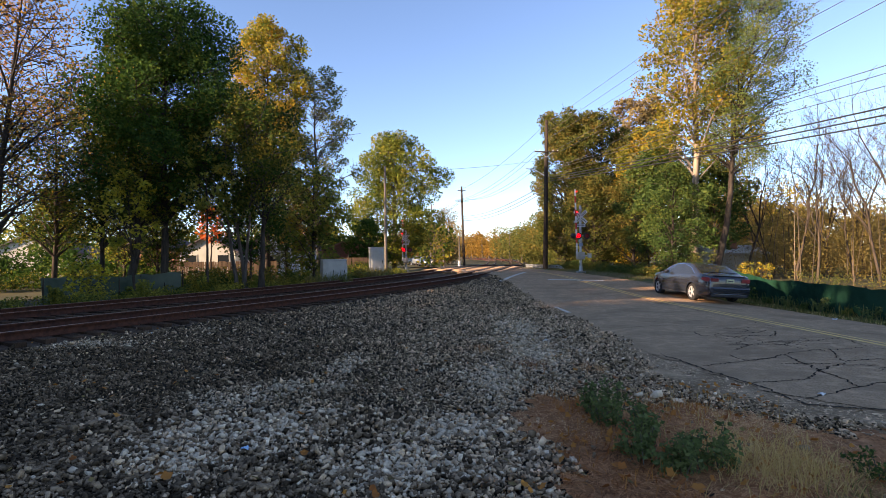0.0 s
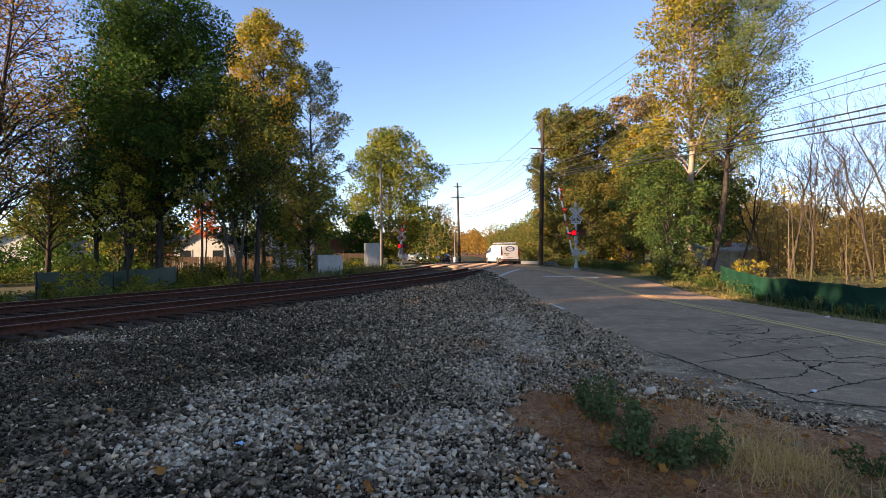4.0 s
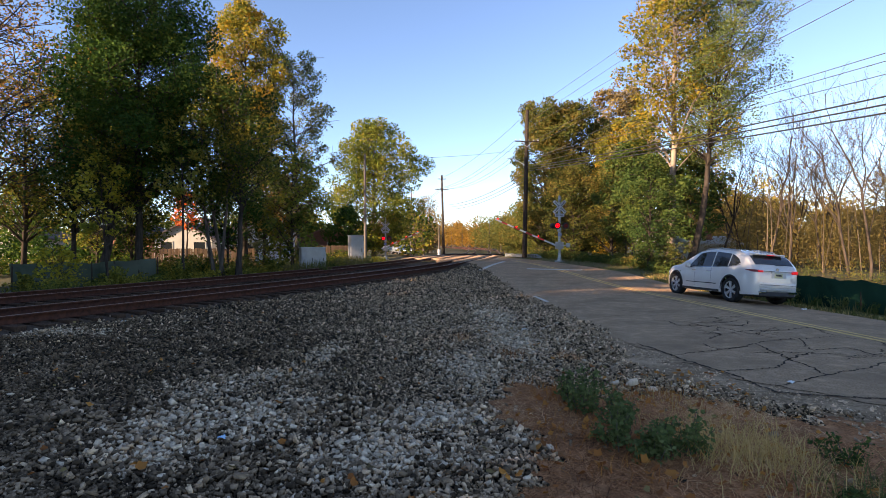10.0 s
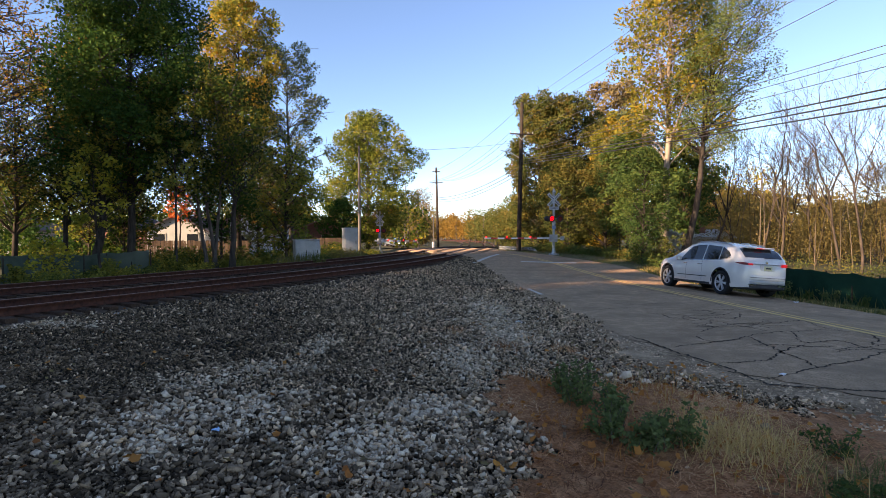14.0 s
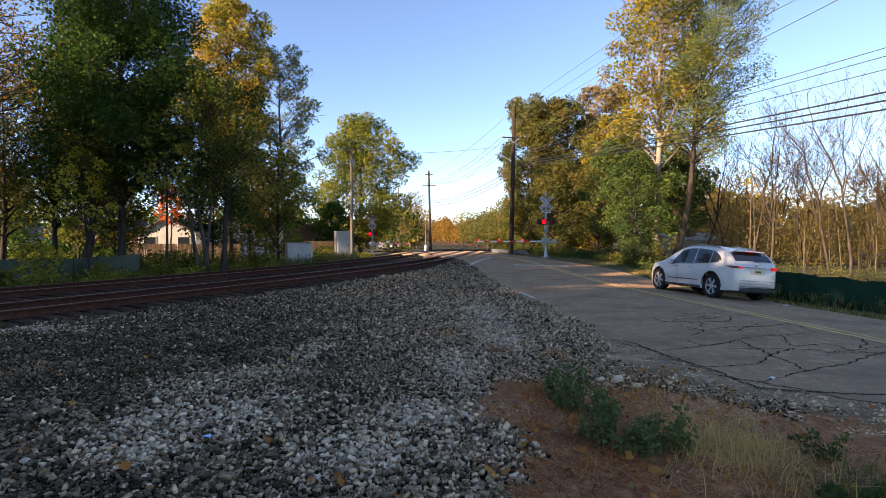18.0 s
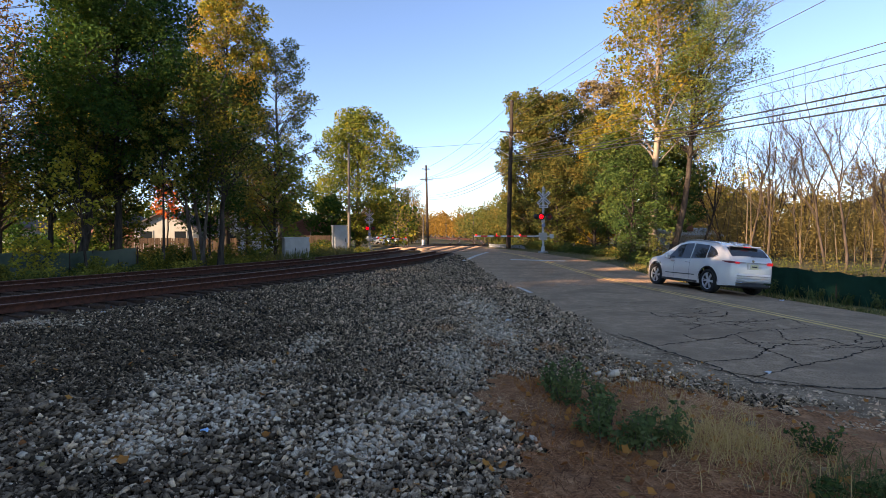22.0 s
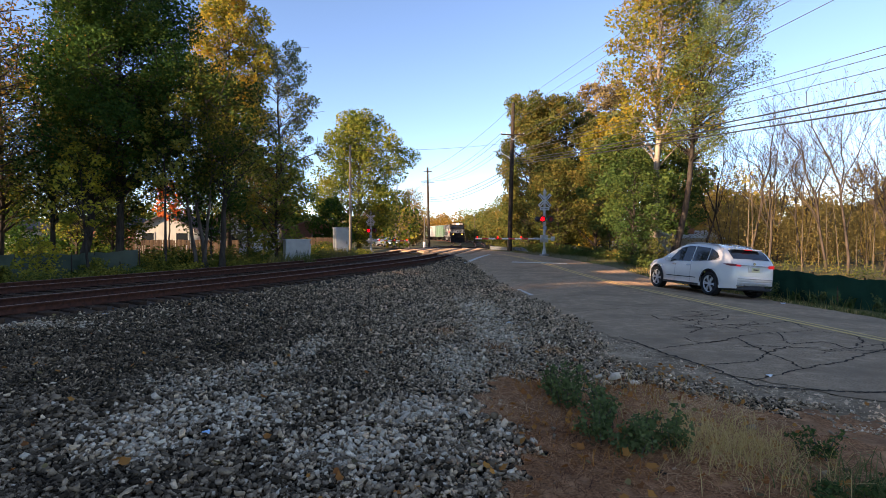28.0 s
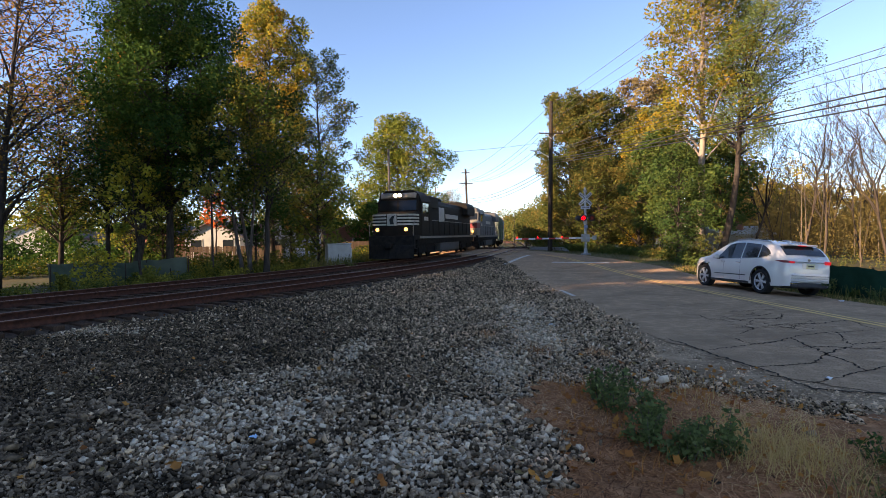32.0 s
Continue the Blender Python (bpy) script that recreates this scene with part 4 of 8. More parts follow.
def far_wood(name, label, a, b, depth, h, leaf, n, seed, size):
    """A far belt of woods from a to b, leaves gathered in many crowns."""
    rng = np.random.default_rng(seed)
    a, b = np.array(a, float), np.array(b, float)
    L = np.linalg.norm(b - a)
    k = int(L / 3.2)
    t = (np.arange(k) + rng.uniform(0, 1, k)) / k
    cc = a + (b - a) * t[:, None] + rng.normal(size=(k, 2)) * depth
    hh = h * rng.uniform(0.6, 1.1, k)
    pick = rng.integers(0, k, n)
    u = rng.normal(size=(n, 3))
    u /= np.linalg.norm(u, axis=1, keepdims=True)
    r = rng.uniform(0.55, 1.0, n)[:, None]
    p = np.zeros((n, 3))
    p[:, :2] = cc[pick] + u[:, :2] * r * (2.6 + hh[pick] * 0.12)[:, None]
    p[:, 2] = hh[pick] * (0.52 + 0.46 * u[:, 2] * r[:, 0]) - 0.8
    V, Fc = leaves_np(rng, p, size)
    o = obj(name, mesh_np(name, V, Fc, leaf), None, label, "woods", kind="stuff")
    tr = [(np.array([[cc[i, 0], cc[i, 1], -1.0], [cc[i, 0] + 0.2, cc[i, 1], hh[i] * 0.8]]), np.array([0.2, 0.06])) for i in range(k)]
    V, Fc = tubes_np(tr, 5)
    obj("wood_trunks", mesh_np("wood_trunks", V, Fc, M_BARKGREY), None, "grey trunks in the far woods", "woods", kind="stuff")
    return o


far_wood("far_woods", "distant woods in green and gold", (8.6, 94), (14, 66), 1.3, 9.5, LF_OLIVE, 24000, 30, 0.28)
far_wood("far_woods", "distant rust-brown and gold woods", (9.5, 175), (15, 100), 2.0, 10.5, LF_OLIVE, 20000, 31, 0.4)
far_wood("far_woods", "distant rusty woods beside the far track", (9, 182), (-11, 300), 2.0, 12.0, LF_BROWN, 16000, 32, 0.55)
far_wood("far_woods", "distant olive woods beside the far track", (-16, 150), (-48, 300), 3.0, 10.0, LF_OLIVE, 14000, 41, 0.55)
far_wood("far_woods", "pale brown woods on the skyline", (-36, 325), (70, 300), 4.0, 15.0, LF_BROWN, 14000, 42, 1.1)
far_wood("far_woods", "olive woods on the skyline", (-150, 300), (-50, 330), 4.0, 15.0, LF_OLIVE, 12000, 43, 1.1)
far_wood("far_woods", "distant tan woods along the far road", (-13, 112), (-5, 132), 2.0, 10.0, LF_TAN, 7000, 33, 0.45)
far_wood("far_woods", "golden woods behind the roadside trees", (14, 66), (38, 58), 3.0, 12.0, LF_GOLD, 20000, 34, 0.26)
far_wood("far_woods", "tan woods behind the bare trees", (24, 56), (75, 48), 4.0, 9.5, LF_BRUSH, 40000, 35, 0.22)
far_wood("far_woods", "dense olive-brown woods closing the view", (18, 78), (95, 66), 3.0, 11.5, LF_BRUSH, 26000, 38, 0.7)
far_wood("far_woods", "green woods behind the houses", (-80, 68), (-14, 80), 4.0, 7.5, LF_DARKGOLD, 18000, 36, 0.5)
far_wood("far_woods", "woods on the skyline to the open end", (-95, 20), (-60, 72), 5.0, 8.0, LF_DARKGOLD, 10000, 37, 0.6)

# ---------------------------------------------------------------- trackside cabinets
def bm_bars(rows, y, depth=0.004):
    """Small plain bars (x0, x1, z0, z1) on a face at y."""
    bm = None
    for x0, x1, z0, z1 in rows:
        bm = bm_box(x0, x1, y - depth, y + depth, z0, z1, 0, 1, bm)
    return bm


def make_cabinet(x, y, rz, w, d, h, label, doors):
    z = gz(x, y)
    c = empty("signal_cabinet", pose(x, y, z - 0.05, 0, 0, rz), label, "cabinet", "signal cabinets by the tracks")
    part("plinth", bm_box(-w / 2 + 0.04, w / 2 - 0.04, -d / 2 + 0.04, d / 2 - 0.04, -0.15, 0.16, 0.01), M_CONCRETE, c, "low concrete base")
    part("body", bm_box(-w / 2, w / 2, -d / 2, d / 2, 0.16, h - 0.06, 0.012), M_CABINET, c)
    part("roof", bm_box(-w / 2 - 0.04, w / 2 + 0.04, -d / 2 - 0.05, d / 2 + 0.04, h - 0.06, h, 0.02), M_CABINET, c)
    for i in range(doors):
        a, b = -w / 2 + 0.05 + i * (w - 0.1) / doors, -w / 2 + 0.05 + (i + 1) * (w - 0.1) / doors - 0.012
        dr = part("door", bm_box(a, b, -d / 2 - 0.022, -d / 2 + 0.002, 0.22, h - 0.12, 0.008), M_CABINET, c)
        part("handle", bm_box(b - 0.1, b - 0.06, -d / 2 - 0.06, -d / 2 - 0.02, h * 0.45, h * 0.56, 0.006), M_BLACK, dr, "dark lever handle")
        bm = None
        for k in range(6):
            bm = bm_box(a + 0.12, b - 0.14, -d / 2 - 0.034, -d / 2 - 0.02, h * 0.68 + k * 0.035, h * 0.68 + 0.018 + k * 0.035, 0, 1, bm)
        part("louvre", bm, M_CABINET, dr)
        part("lock_plate", bm_box(b - 0.3, b - 0.22, -d / 2 - 0.03, -d / 2 - 0.02, h * 0.3, h * 0.36, 0.003, 1), M_STEEL, dr)
    part("side_box", bm_box(w / 2, w / 2 + 0.09, -d / 4, d / 4, h * 0.4, h * 0.8, 0.01), M_STEEL, c, "small steel box on the side")
    return c


make_cabinet(-8.75, 33.6, 26, 1.42, 0.85, 1.46, "grey aluminium signal cabinet with double doors by the tracks", 2)
make_cabinet(-7.66, 42.0, 24, 0.95, 0.95, 2.2, "tall grey aluminium relay cabinet beside the pole", 1)


# ---------------------------------------------------------------- crossing signals
def lamp_head(parent, x, z, lit, y=-0.16):
    """A round red flasher with black backing disc and hood."""
    hd = part("signal_head", bm_tube([(x, y + 0.06, z), (x, y + 0.02, z)], 0.25, 24), M_BLACK, parent, "black round backing disc")
    part("lens", bm_tube([(x, y + 0.02, z), (x, y - 0.01, z), (x, y - 0.03, z)], [0.15, 0.145, 0.09], 20), M_REDLIT if lit else M_REDDIM, hd, "red glowing lens" if lit else "dim red lens")
    bm = bmesh.new()
    k = 12
    a = [bm.verts.new((x + 0.16 * math.cos(t), y + 0.02, z + 0.16 * math.sin(t))) for t in (math.pi * (-0.1 + 1.2 * i / k) for i in range(k + 1))]
    b = [bm.verts.new((x + 0.165 * math.cos(t), y - 0.22, z + 0.165 * math.sin(t))) for t in (math.pi * (0.05 + 0.9 * i / k) for i in range(k + 1))]
    for i in range(k):
        bm.faces.new((a[i], a[i + 1], b[i + 1], b[i]))
    bmesh.ops.solidify(bm, geom=bm.faces[:], thickness=0.008)
    part("hood", bm, M_BLACK, hd)
    return hd


def make_signal(x, y, rz, gate_len, label, lamps=(True, True), buck_z=4.05, lamp_z=2.68, big=True):
    z = gz(x, y)
    s = empty("crossing_signal", pose(x, y, z - 0.02, 0, 0, rz), label, "crossing signal", "signals at the level crossing")
    part("foundation", bm_box(-0.3, 0.3, -0.3, 0.3, -0.3, 0.14, 0.02), M_CONCRETE, s)
    part("mast_base", bm_tube([(0, 0, 0.12), (0, 0, 0.2), (0, 0, 0.55)], [0.2, 0.15, 0.1], 14), M_STEEL, s, "flared steel mast base")
    part("mast", bm_tube([(0, 0, 0.1), (0, 0, buck_z + 0.75)], 0.085, 14), M_STEEL, s, "galvanised steel mast")
    part("mast_cap", bm_tube([(0, 0, buck_z + 0.75), (0, 0, buck_z + 0.86)], [0.075, 0.02], 12), M_STEEL, s)
    for a in (45, -45):
        bm = bm_box(-0.61, 0.61, -0.012, 0.012, -0.115, 0.115, 0.006, 1)
        bd = part("crossbuck_board", bm, M_SIGN, s, "white crossbuck board")
        bd.matrix_local = pose(0, -0.09 - (0.014 if a > 0 else -0.014), buck_z, 0, a, 0)
        tx = part("lettering", bm_bars([(-0.5 + 0.12 * i, -0.42 + 0.12 * i, -0.055, 0.055) for i in range(9) if i != 4], -0.016), M_SIGNBAR, bd, "dark bars of lettering")
    tp = part("track_plate", bm_box(-0.34, 0.34, -0.1, -0.08, buck_z - 0.72, buck_z - 0.5, 0.006, 1), M_SIGN, s, "white plate below the crossbuck")
    part("lettering", bm_bars([(-0.26 + 0.09 * i, -0.2 + 0.09 * i, buck_z - 0.66, buck_z - 0.56) for i in range(6)], -0.104), M_SIGNBAR, tp, "dark bars of lettering")
    part("crossarm", bm_tube([(-0.4, -0.06, lamp_z), (0.4, -0.06, lamp_z)], 0.035, 10), M_STEEL, s)
    lamp_head(s, -0.2, lamp_z, lamps[0], -0.3)
    lamp_head(s, 0.42, lamp_z, lamps[1], -0.2)
    if big:
        part("rear_facing_head", bm_tube([(-0.52, 0.0, lamp_z), (-0.52, -0.1, lamp_z), (-0.52, -0.16, lamp_z)], [0.2, 0.19, 0.08], 20), M_BLACK, s, "black back of a lamp facing away")
    part("junction_box", bm_box(-0.12, 0.12, -0.1, 0.1, lamp_z - 0.42, lamp_z - 0.2, 0.015), M_STEEL, s)
    part("number_plate", bm_box(-0.13, 0.13, -0.12, -0.1, lamp_z - 0.75, lamp_z - 0.5, 0.004, 1), mat("blue_plate", (0.2, 0.28, 0.45), (0.25, 0.3, 0.45), 5, 0.5), s, "small blue-grey plate")
    part("bell", bm_tube([(0.0, 0, buck_z + 0.55), (0, -0.1, buck_z + 0.55), (0, -0.16, buck_z + 0.55)], [0.06, 0.13, 0.06], 14), M_STEEL, s, "round warning bell")
    mc = part("gate_mechanism", bm_box(-0.28, 0.26, -0.2, 0.24, 0.98, 1.52, 0.03), M_CABINET, s, "grey gate mechanism box")
    part("cover", bm_box(-0.2, 0.18, -0.225, -0.198, 1.05, 1.45, 0.01), M_CABINET, mc)
    part("counterweight", bm_box(0.42, 0.72, -0.3, -0.24, 1.1, 1.42, 0.02), M_STEEL, s, "steel counterweight plate")
    part("counterweight_arm", bm_box(0.0, 0.5, -0.28, -0.25, 1.2, 1.3, 0.008), M_STEEL, s)
    # the barrier arm turns about its pivot
    arm = bpy.data.objects.new("barrier_arm", None)
    scene.collection.objects.link(arm)
    arm.parent = s
    arm.location = (-0.32, -0.27, 1.26)
    n = 9
    a0 = 0.45
    seg = (gate_len - a0) / n
    part("arm_bracket", bm_box(-a0, 0.1, -0.03, 0.03, -0.07, 0.07, 0.01), M_STEEL, arm)
    for i in range(n):
        part("stripe", bm_box(-a0 - (i + 1) * seg, -a0 - i * seg, -0.022, 0.022, -0.055, 0.055, 0.004, 1), M_REDPAINT if i % 2 else M_GATEWHITE, arm, "red stripe of the arm" if i % 2 else "white stripe of the arm")
    for f in (0.3, 0.66, 0.97):
        part("gate_lamp", bm_tube([(-gate_len * f, -0.02, 0.055), (-gate_len * f, -0.02, 0.1), (-gate_len * f, -0.02, 0.16)], [0.035, 0.045, 0.028], 12), M_REDLIT, arm, "small red gate lamp")
    return s, arm


SIGNAL, GATE = make_signal(7.35, 41.3, 2, 4.75, "white crossbuck signal with red flashers and a lowered barrier", (True, False))
SIGNAL2, GATE2 = make_signal(-7.75, 60.0, 0, 4.3, "crossbuck signal with red flashers across the tracks", (True, False), 3.6, 2.35, False)


# ---------------------------------------------------------------- poles and wires
def make_pole(x, y, top, r, label, arms, lean=(0.0, 0.0), m=None, name="utility_pole"):
    z = gz(x, y)
    p = empty(name, pose(x, y, z - 0.1), label, "utility pole", "utility poles along the road")
    h = top - z + 0.1
    part("pole", bm_tube([(lean[0] * h * t, lean[1] * h * t, h * t) for t in (0, 0.33, 0.66, 1)], [r, r * 0.9, r * 0.8, r * 0.66], 12), m or M_POLE, p)
    for az, w, ang in arms:
        zz = az - z + 0.1
        ox = lean[0] * zz
        dx, dy = math.cos(radians(ang)) * w / 2, math.sin(radians(ang)) * w / 2
        a = part("crossarm", bm_tube([(ox - dx, -r - dy, zz), (ox + dx, -r + dy, zz)], 0.06, 6), m or M_POLE, p, "wooden crossarm")
        for f in (-0.95, -0.55, 0.55, 0.95):
            part("insulator", bm_tube([(ox + dx * f, -r + dy * f, zz + 0.05), (ox + dx * f, -r + dy * f, zz + 0.12), (ox + dx * f, -r + dy * f, zz + 0.2)], [0.03, 0.055, 0.03], 8), M_STEEL, a, "grey insulator")
        for f in (-0.5, 0.5):
            part("brace", bm_tube([(ox + dx * f, -r + dy * f, zz), (ox, -r, zz - 0.5)], 0.02, 5), M_STEEL, a)
    return p


POLE_R = make_pole(6.05, 52.0, 13.9, 0.22, "dark tall wooden utility pole with crossarm", [(11.0, 2.2, 10)], (0.022, 0))
part("lamp_bracket", bm_tube([(0.0, -0.2, 8.6), (-0.9, -0.5, 9.1), (-1.7, -0.6, 9.2)], 0.035, 8), M_STEEL, POLE_R, "street lamp bracket")
make_pole(-2.2, 85.0, 11.9, 0.2, "far dark utility pole with two crossarms", [(9.7, 2.0, 10), (11.3, 1.2, 10)], (-0.02, 0))
make_pole(-7.6, 46.0, 9.1, 0.13, "grey wooden pole beside the tall cabinet", [], m=M_POLEGREY)
make_pole(-6.1, 98.0, 9.0, 0.13, "thin far roadside pole", [], m=M_POLEGREY)
make_pole(-8.3, 98.0, 10.5, 0.13, "thin far roadside pole", [], (0.02, 0), m=M_POLEGREY)
make_pole(-3.0, 88.0, 4.6, 0.11, "short pale post by the far road", [], m=M_POLEGREY, name="post")
part("wrap", bm_tube([(-3.0, 87.95, -0.3), (-3.0, 87.95, 0.7)], 0.24, 10), M_SIGN, tagged(new("utility_marker"), "white utility marker at the post's foot", "marker"))


def make_wire(a, b, sag, r, m, label):
    a, b = np.array(a, float), np.array(b, float)
    t = np.linspace(0, 1, 22)[:, None]
    p = a + (b - a) * t
    p[:, 2] -= sag * 4 * (t * (1 - t))[:, 0]
    V, Fc = tubes_np([(p, np.full(22, r))], 5)
    return obj("overhead_wire", mesh_np("overhead_wire", V, Fc, m, smooth=True), None, label, "wire", "overhead wires")


PR = np.array([6.05 + 0.25, 51.8])
PN = np.array([11.6, 5.0])
for _za, _zb, _sg in ((8.7, 4.79, 0.21), (8.5, 4.55, 0.16), (8.3, 4.3, 0.115)):
    make_wire((PR[0], PR[1], _za), (PN[0], PN[1], _zb), _sg, 0.024, M_WIRE, "thick black cable along the road")
for _za, _zb, _sg in ((13.55, 10.64, 0.04), (12.7, 10.18, 0.04), (12.15, 9.37, 0.05), (10.7, 8.78, 0.06), (10.4, 8.39, 0.06), (9.1, 8.22, 0.3), (9.5, 5.85, 0.12), (9.3, 5.65, 0.12), (8.9, 5.35, 0.12)):
    make_wire((PR[0], PR[1], _za), (PN[0], PN[1], _zb), _sg, 0.011, M_WIREPALE, "thin overhead power line")
for _x, _za, _zb, _sg in ((-1.0, 11.2, 9.9, 0.9), (-0.5, 11.2, 9.9, 1.0), (0.5, 11.2, 9.9, 1.1), (1.0, 11.2, 9.9, 1.2), (0.0, 13.6, 11.6, 0.6)):
    make_wire((PR[0] + _x, PR[1], _za), (-2.2 + _x, 85.0, _zb), _sg, 0.016, M_WIRE, "overhead power line across the crossing")
for _za, _zb, _sg in ((8.2, 7.4, 0.7), (7.85, 7.1, 0.75), (7.55, 6.8, 0.8)):
    make_wire((PR[0], PR[1], _za), (-2.1, 85.0, _zb), _sg, 0.028, M_WIRE, "thick black cable across the crossing")
make_wire((-7.6, 46.0, 8.7), (PR[0], PR[1], 10.3), 0.25, 0.012, M_WIRE, "thin service wire over the road")
for _a in ((-2.2, 9.9), (-2.6, 9.9)):
    make_wire((_a[0], 85.0, _a[1]), (-14.0, 125.0, 8.0), 0.8, 0.018, M_WIRE, "overhead power line along the far road")


# ---------------------------------------------------------------- guardrail and fences
def make_guardrail(a, b, z0):
    a, b = Vector((*a, z0)), Vector((*b, z0))
    g = empty("guardrail", Matrix.Translation((a + b) / 2), "short galvanised guardrail with bent end by the crossing", "guardrail")
    o = (a + b) / 2
    d = (b - a).normalized()
    n = Vector((-d.y, d.x, 0))
    prof = [(0.0, -0.155), (0.045, -0.12), (0.045, -0.06), (0.0, -0.015), (0.0, 0.015), (0.045, 0.06), (0.045, 0.12), (0.0, 0.155)]
    bm = bmesh.new()
    pts = [a + (b - a) * t for t in np.linspace(0, 1, 8)] + [b + d * 0.45 + Vector((0, 0, -0.12)), b + d * 0.85 + Vector((0, 0, -0.34))]
    rings = [[bm.verts.new(p - o - n * u + Vector((0, 0, 0.52 + v))) for u, v in prof] for p in pts]
    for r0, r1 in zip(rings, rings[1:]):
        for i in range(len(prof) - 1):
            bm.faces.new((r0[i], r0[i + 1], r1[i + 1], r1[i]))
    bmesh.ops.solidify(bm, geom=bm.faces[:], thickness=0.006)
    part("beam", bm, M_STEEL, g, "w-shaped steel beam")
    for t in (0.05, 0.35, 0.65, 0.95):
        p = a + (b - a) * t - o
        part("post", bm_box(p.x - 0.05, p.x + 0.05, p.y + 0.06, p.y + 0.16, -0.3, 0.66, 0.006, 1), M_POLEGREY, g)
    return g


make_guardrail((4.6, 55.5), (7.1, 51.0), 0.05)


def make_fabric_fence(pts, h, label, cloth=None):
    """A sagging fabric fence: posts, top rail and rippled cloth."""
    pts = interp([(p[0], p[1]) for p in pts], 10)
    f = empty("fabric_fence", pose(pts[0][0], pts[0][1], 0), label, "fence", "green fabric fences")
    o = Vector((pts[0][0], pts[0][1], 0))
    rows = 7
    V, n = [], len(pts)
    for i, p in enumerate(pts):
        z = gz(p[0], p[1])
        sag = 0.06 * abs(math.sin(i * 0.31)) + 0.02 * math.sin(i * 0.9) + 0.015 * math.sin(i * 2.3)
        for k in range(rows):
            t = k / (rows - 1)
            rip = 0.05 * math.sin(i * 0.8 + t * 3.1) + 0.03 * math.sin(i * 2.1 - t * 2)
            V.append((p[0] - o.x + rip * 0.5, p[1] - o.y + rip, z + 0.03 + (h - sag) * t))
    F = [(i * rows + k, (i + 1) * rows + k, (i + 1) * rows + k + 1, i * rows + k + 1) for i in range(n - 1) for k in range(rows - 1)]
    obj("cloth", mesh_np("cloth", V, F, cloth or M_FABRIC, smooth=True), f, "green woven fence fabric")
    for i in range(0, n, 5):
        p = pts[i]
        part("post", bm_tube([(p[0] - o.x + 0.05, p[1] - o.y + 0.06, gz(*p) - 0.1), (p[0] - o.x + 0.05, p[1] - o.y + 0.06, gz(*p) + h + 0.03)], 0.03, 8), M_POLE, f, "thin dark post")
    return f


make_fabric_fence([(12.15, 28.6), (12.0, 26.0), (12.15, 22.5), (12.35, 20.2), (13.0, 18.6), (13.8, 17.2), (14.9, 15.4), (16.5, 13.0)], 1.1, "sagging dark-green fabric fence beyond the verge")
make_fabric_fence([(-18.5, 22.8), (-17.0, 24.0), (-15.5, 24.9), (-13.9, 25.6)], 1.2, "faded grey-green fabric fence behind the weeds",
                  mat("faded_fabric", (0.1, 0.13, 0.095), (0.06, 0.085, 0.063), 2, 0.9, bump=0.8, bump_scale=5, c3=(0.2, 0.23, 0.18), thin=0.35))


def make_picket_fence(a, b, h, label):
    a, b = np.array(a, float), np.array(b, float)
    L = np.linalg.norm(b - a)
    f = empty("wooden_fence", pose(a[0], a[1], gz(*a), 0, 0, math.degrees(math.atan2(b[1] - a[1], b[0] - a[0]))), label, "fence")
    bm = bm_box(0, 0.135, -0.01, 0.01, 0.02, h, 0.004, 1)
    me = bpy.data.meshes.new("board")
    bm.to_mesh(me)
    bm.free()
    me.materials.append(M_FENCEWOOD)
    for i in range(int(L / 0.15)):
        o = obj("board", me, f)
        o.matrix_local = pose(i * 0.15, 0, random.uniform(-0.03, 0.03), 0, random.uniform(-0.8, 0.8), 0)
    for z in (0.3, h - 0.3):
        part("rail", bm_box(0, L, 0.012, 0.06, z, z + 0.08, 0.005, 1), M_FENCEWOOD, f)
    return f


make_picket_fence((-13.2, 52.0), (-9.2, 53.0), 1.7, "reddish wooden board fence behind the cabinet")
make_picket_fence((-27.0, 40.5), (-15.5, 43.0), 1.6, "weathered brown board fence before the houses")


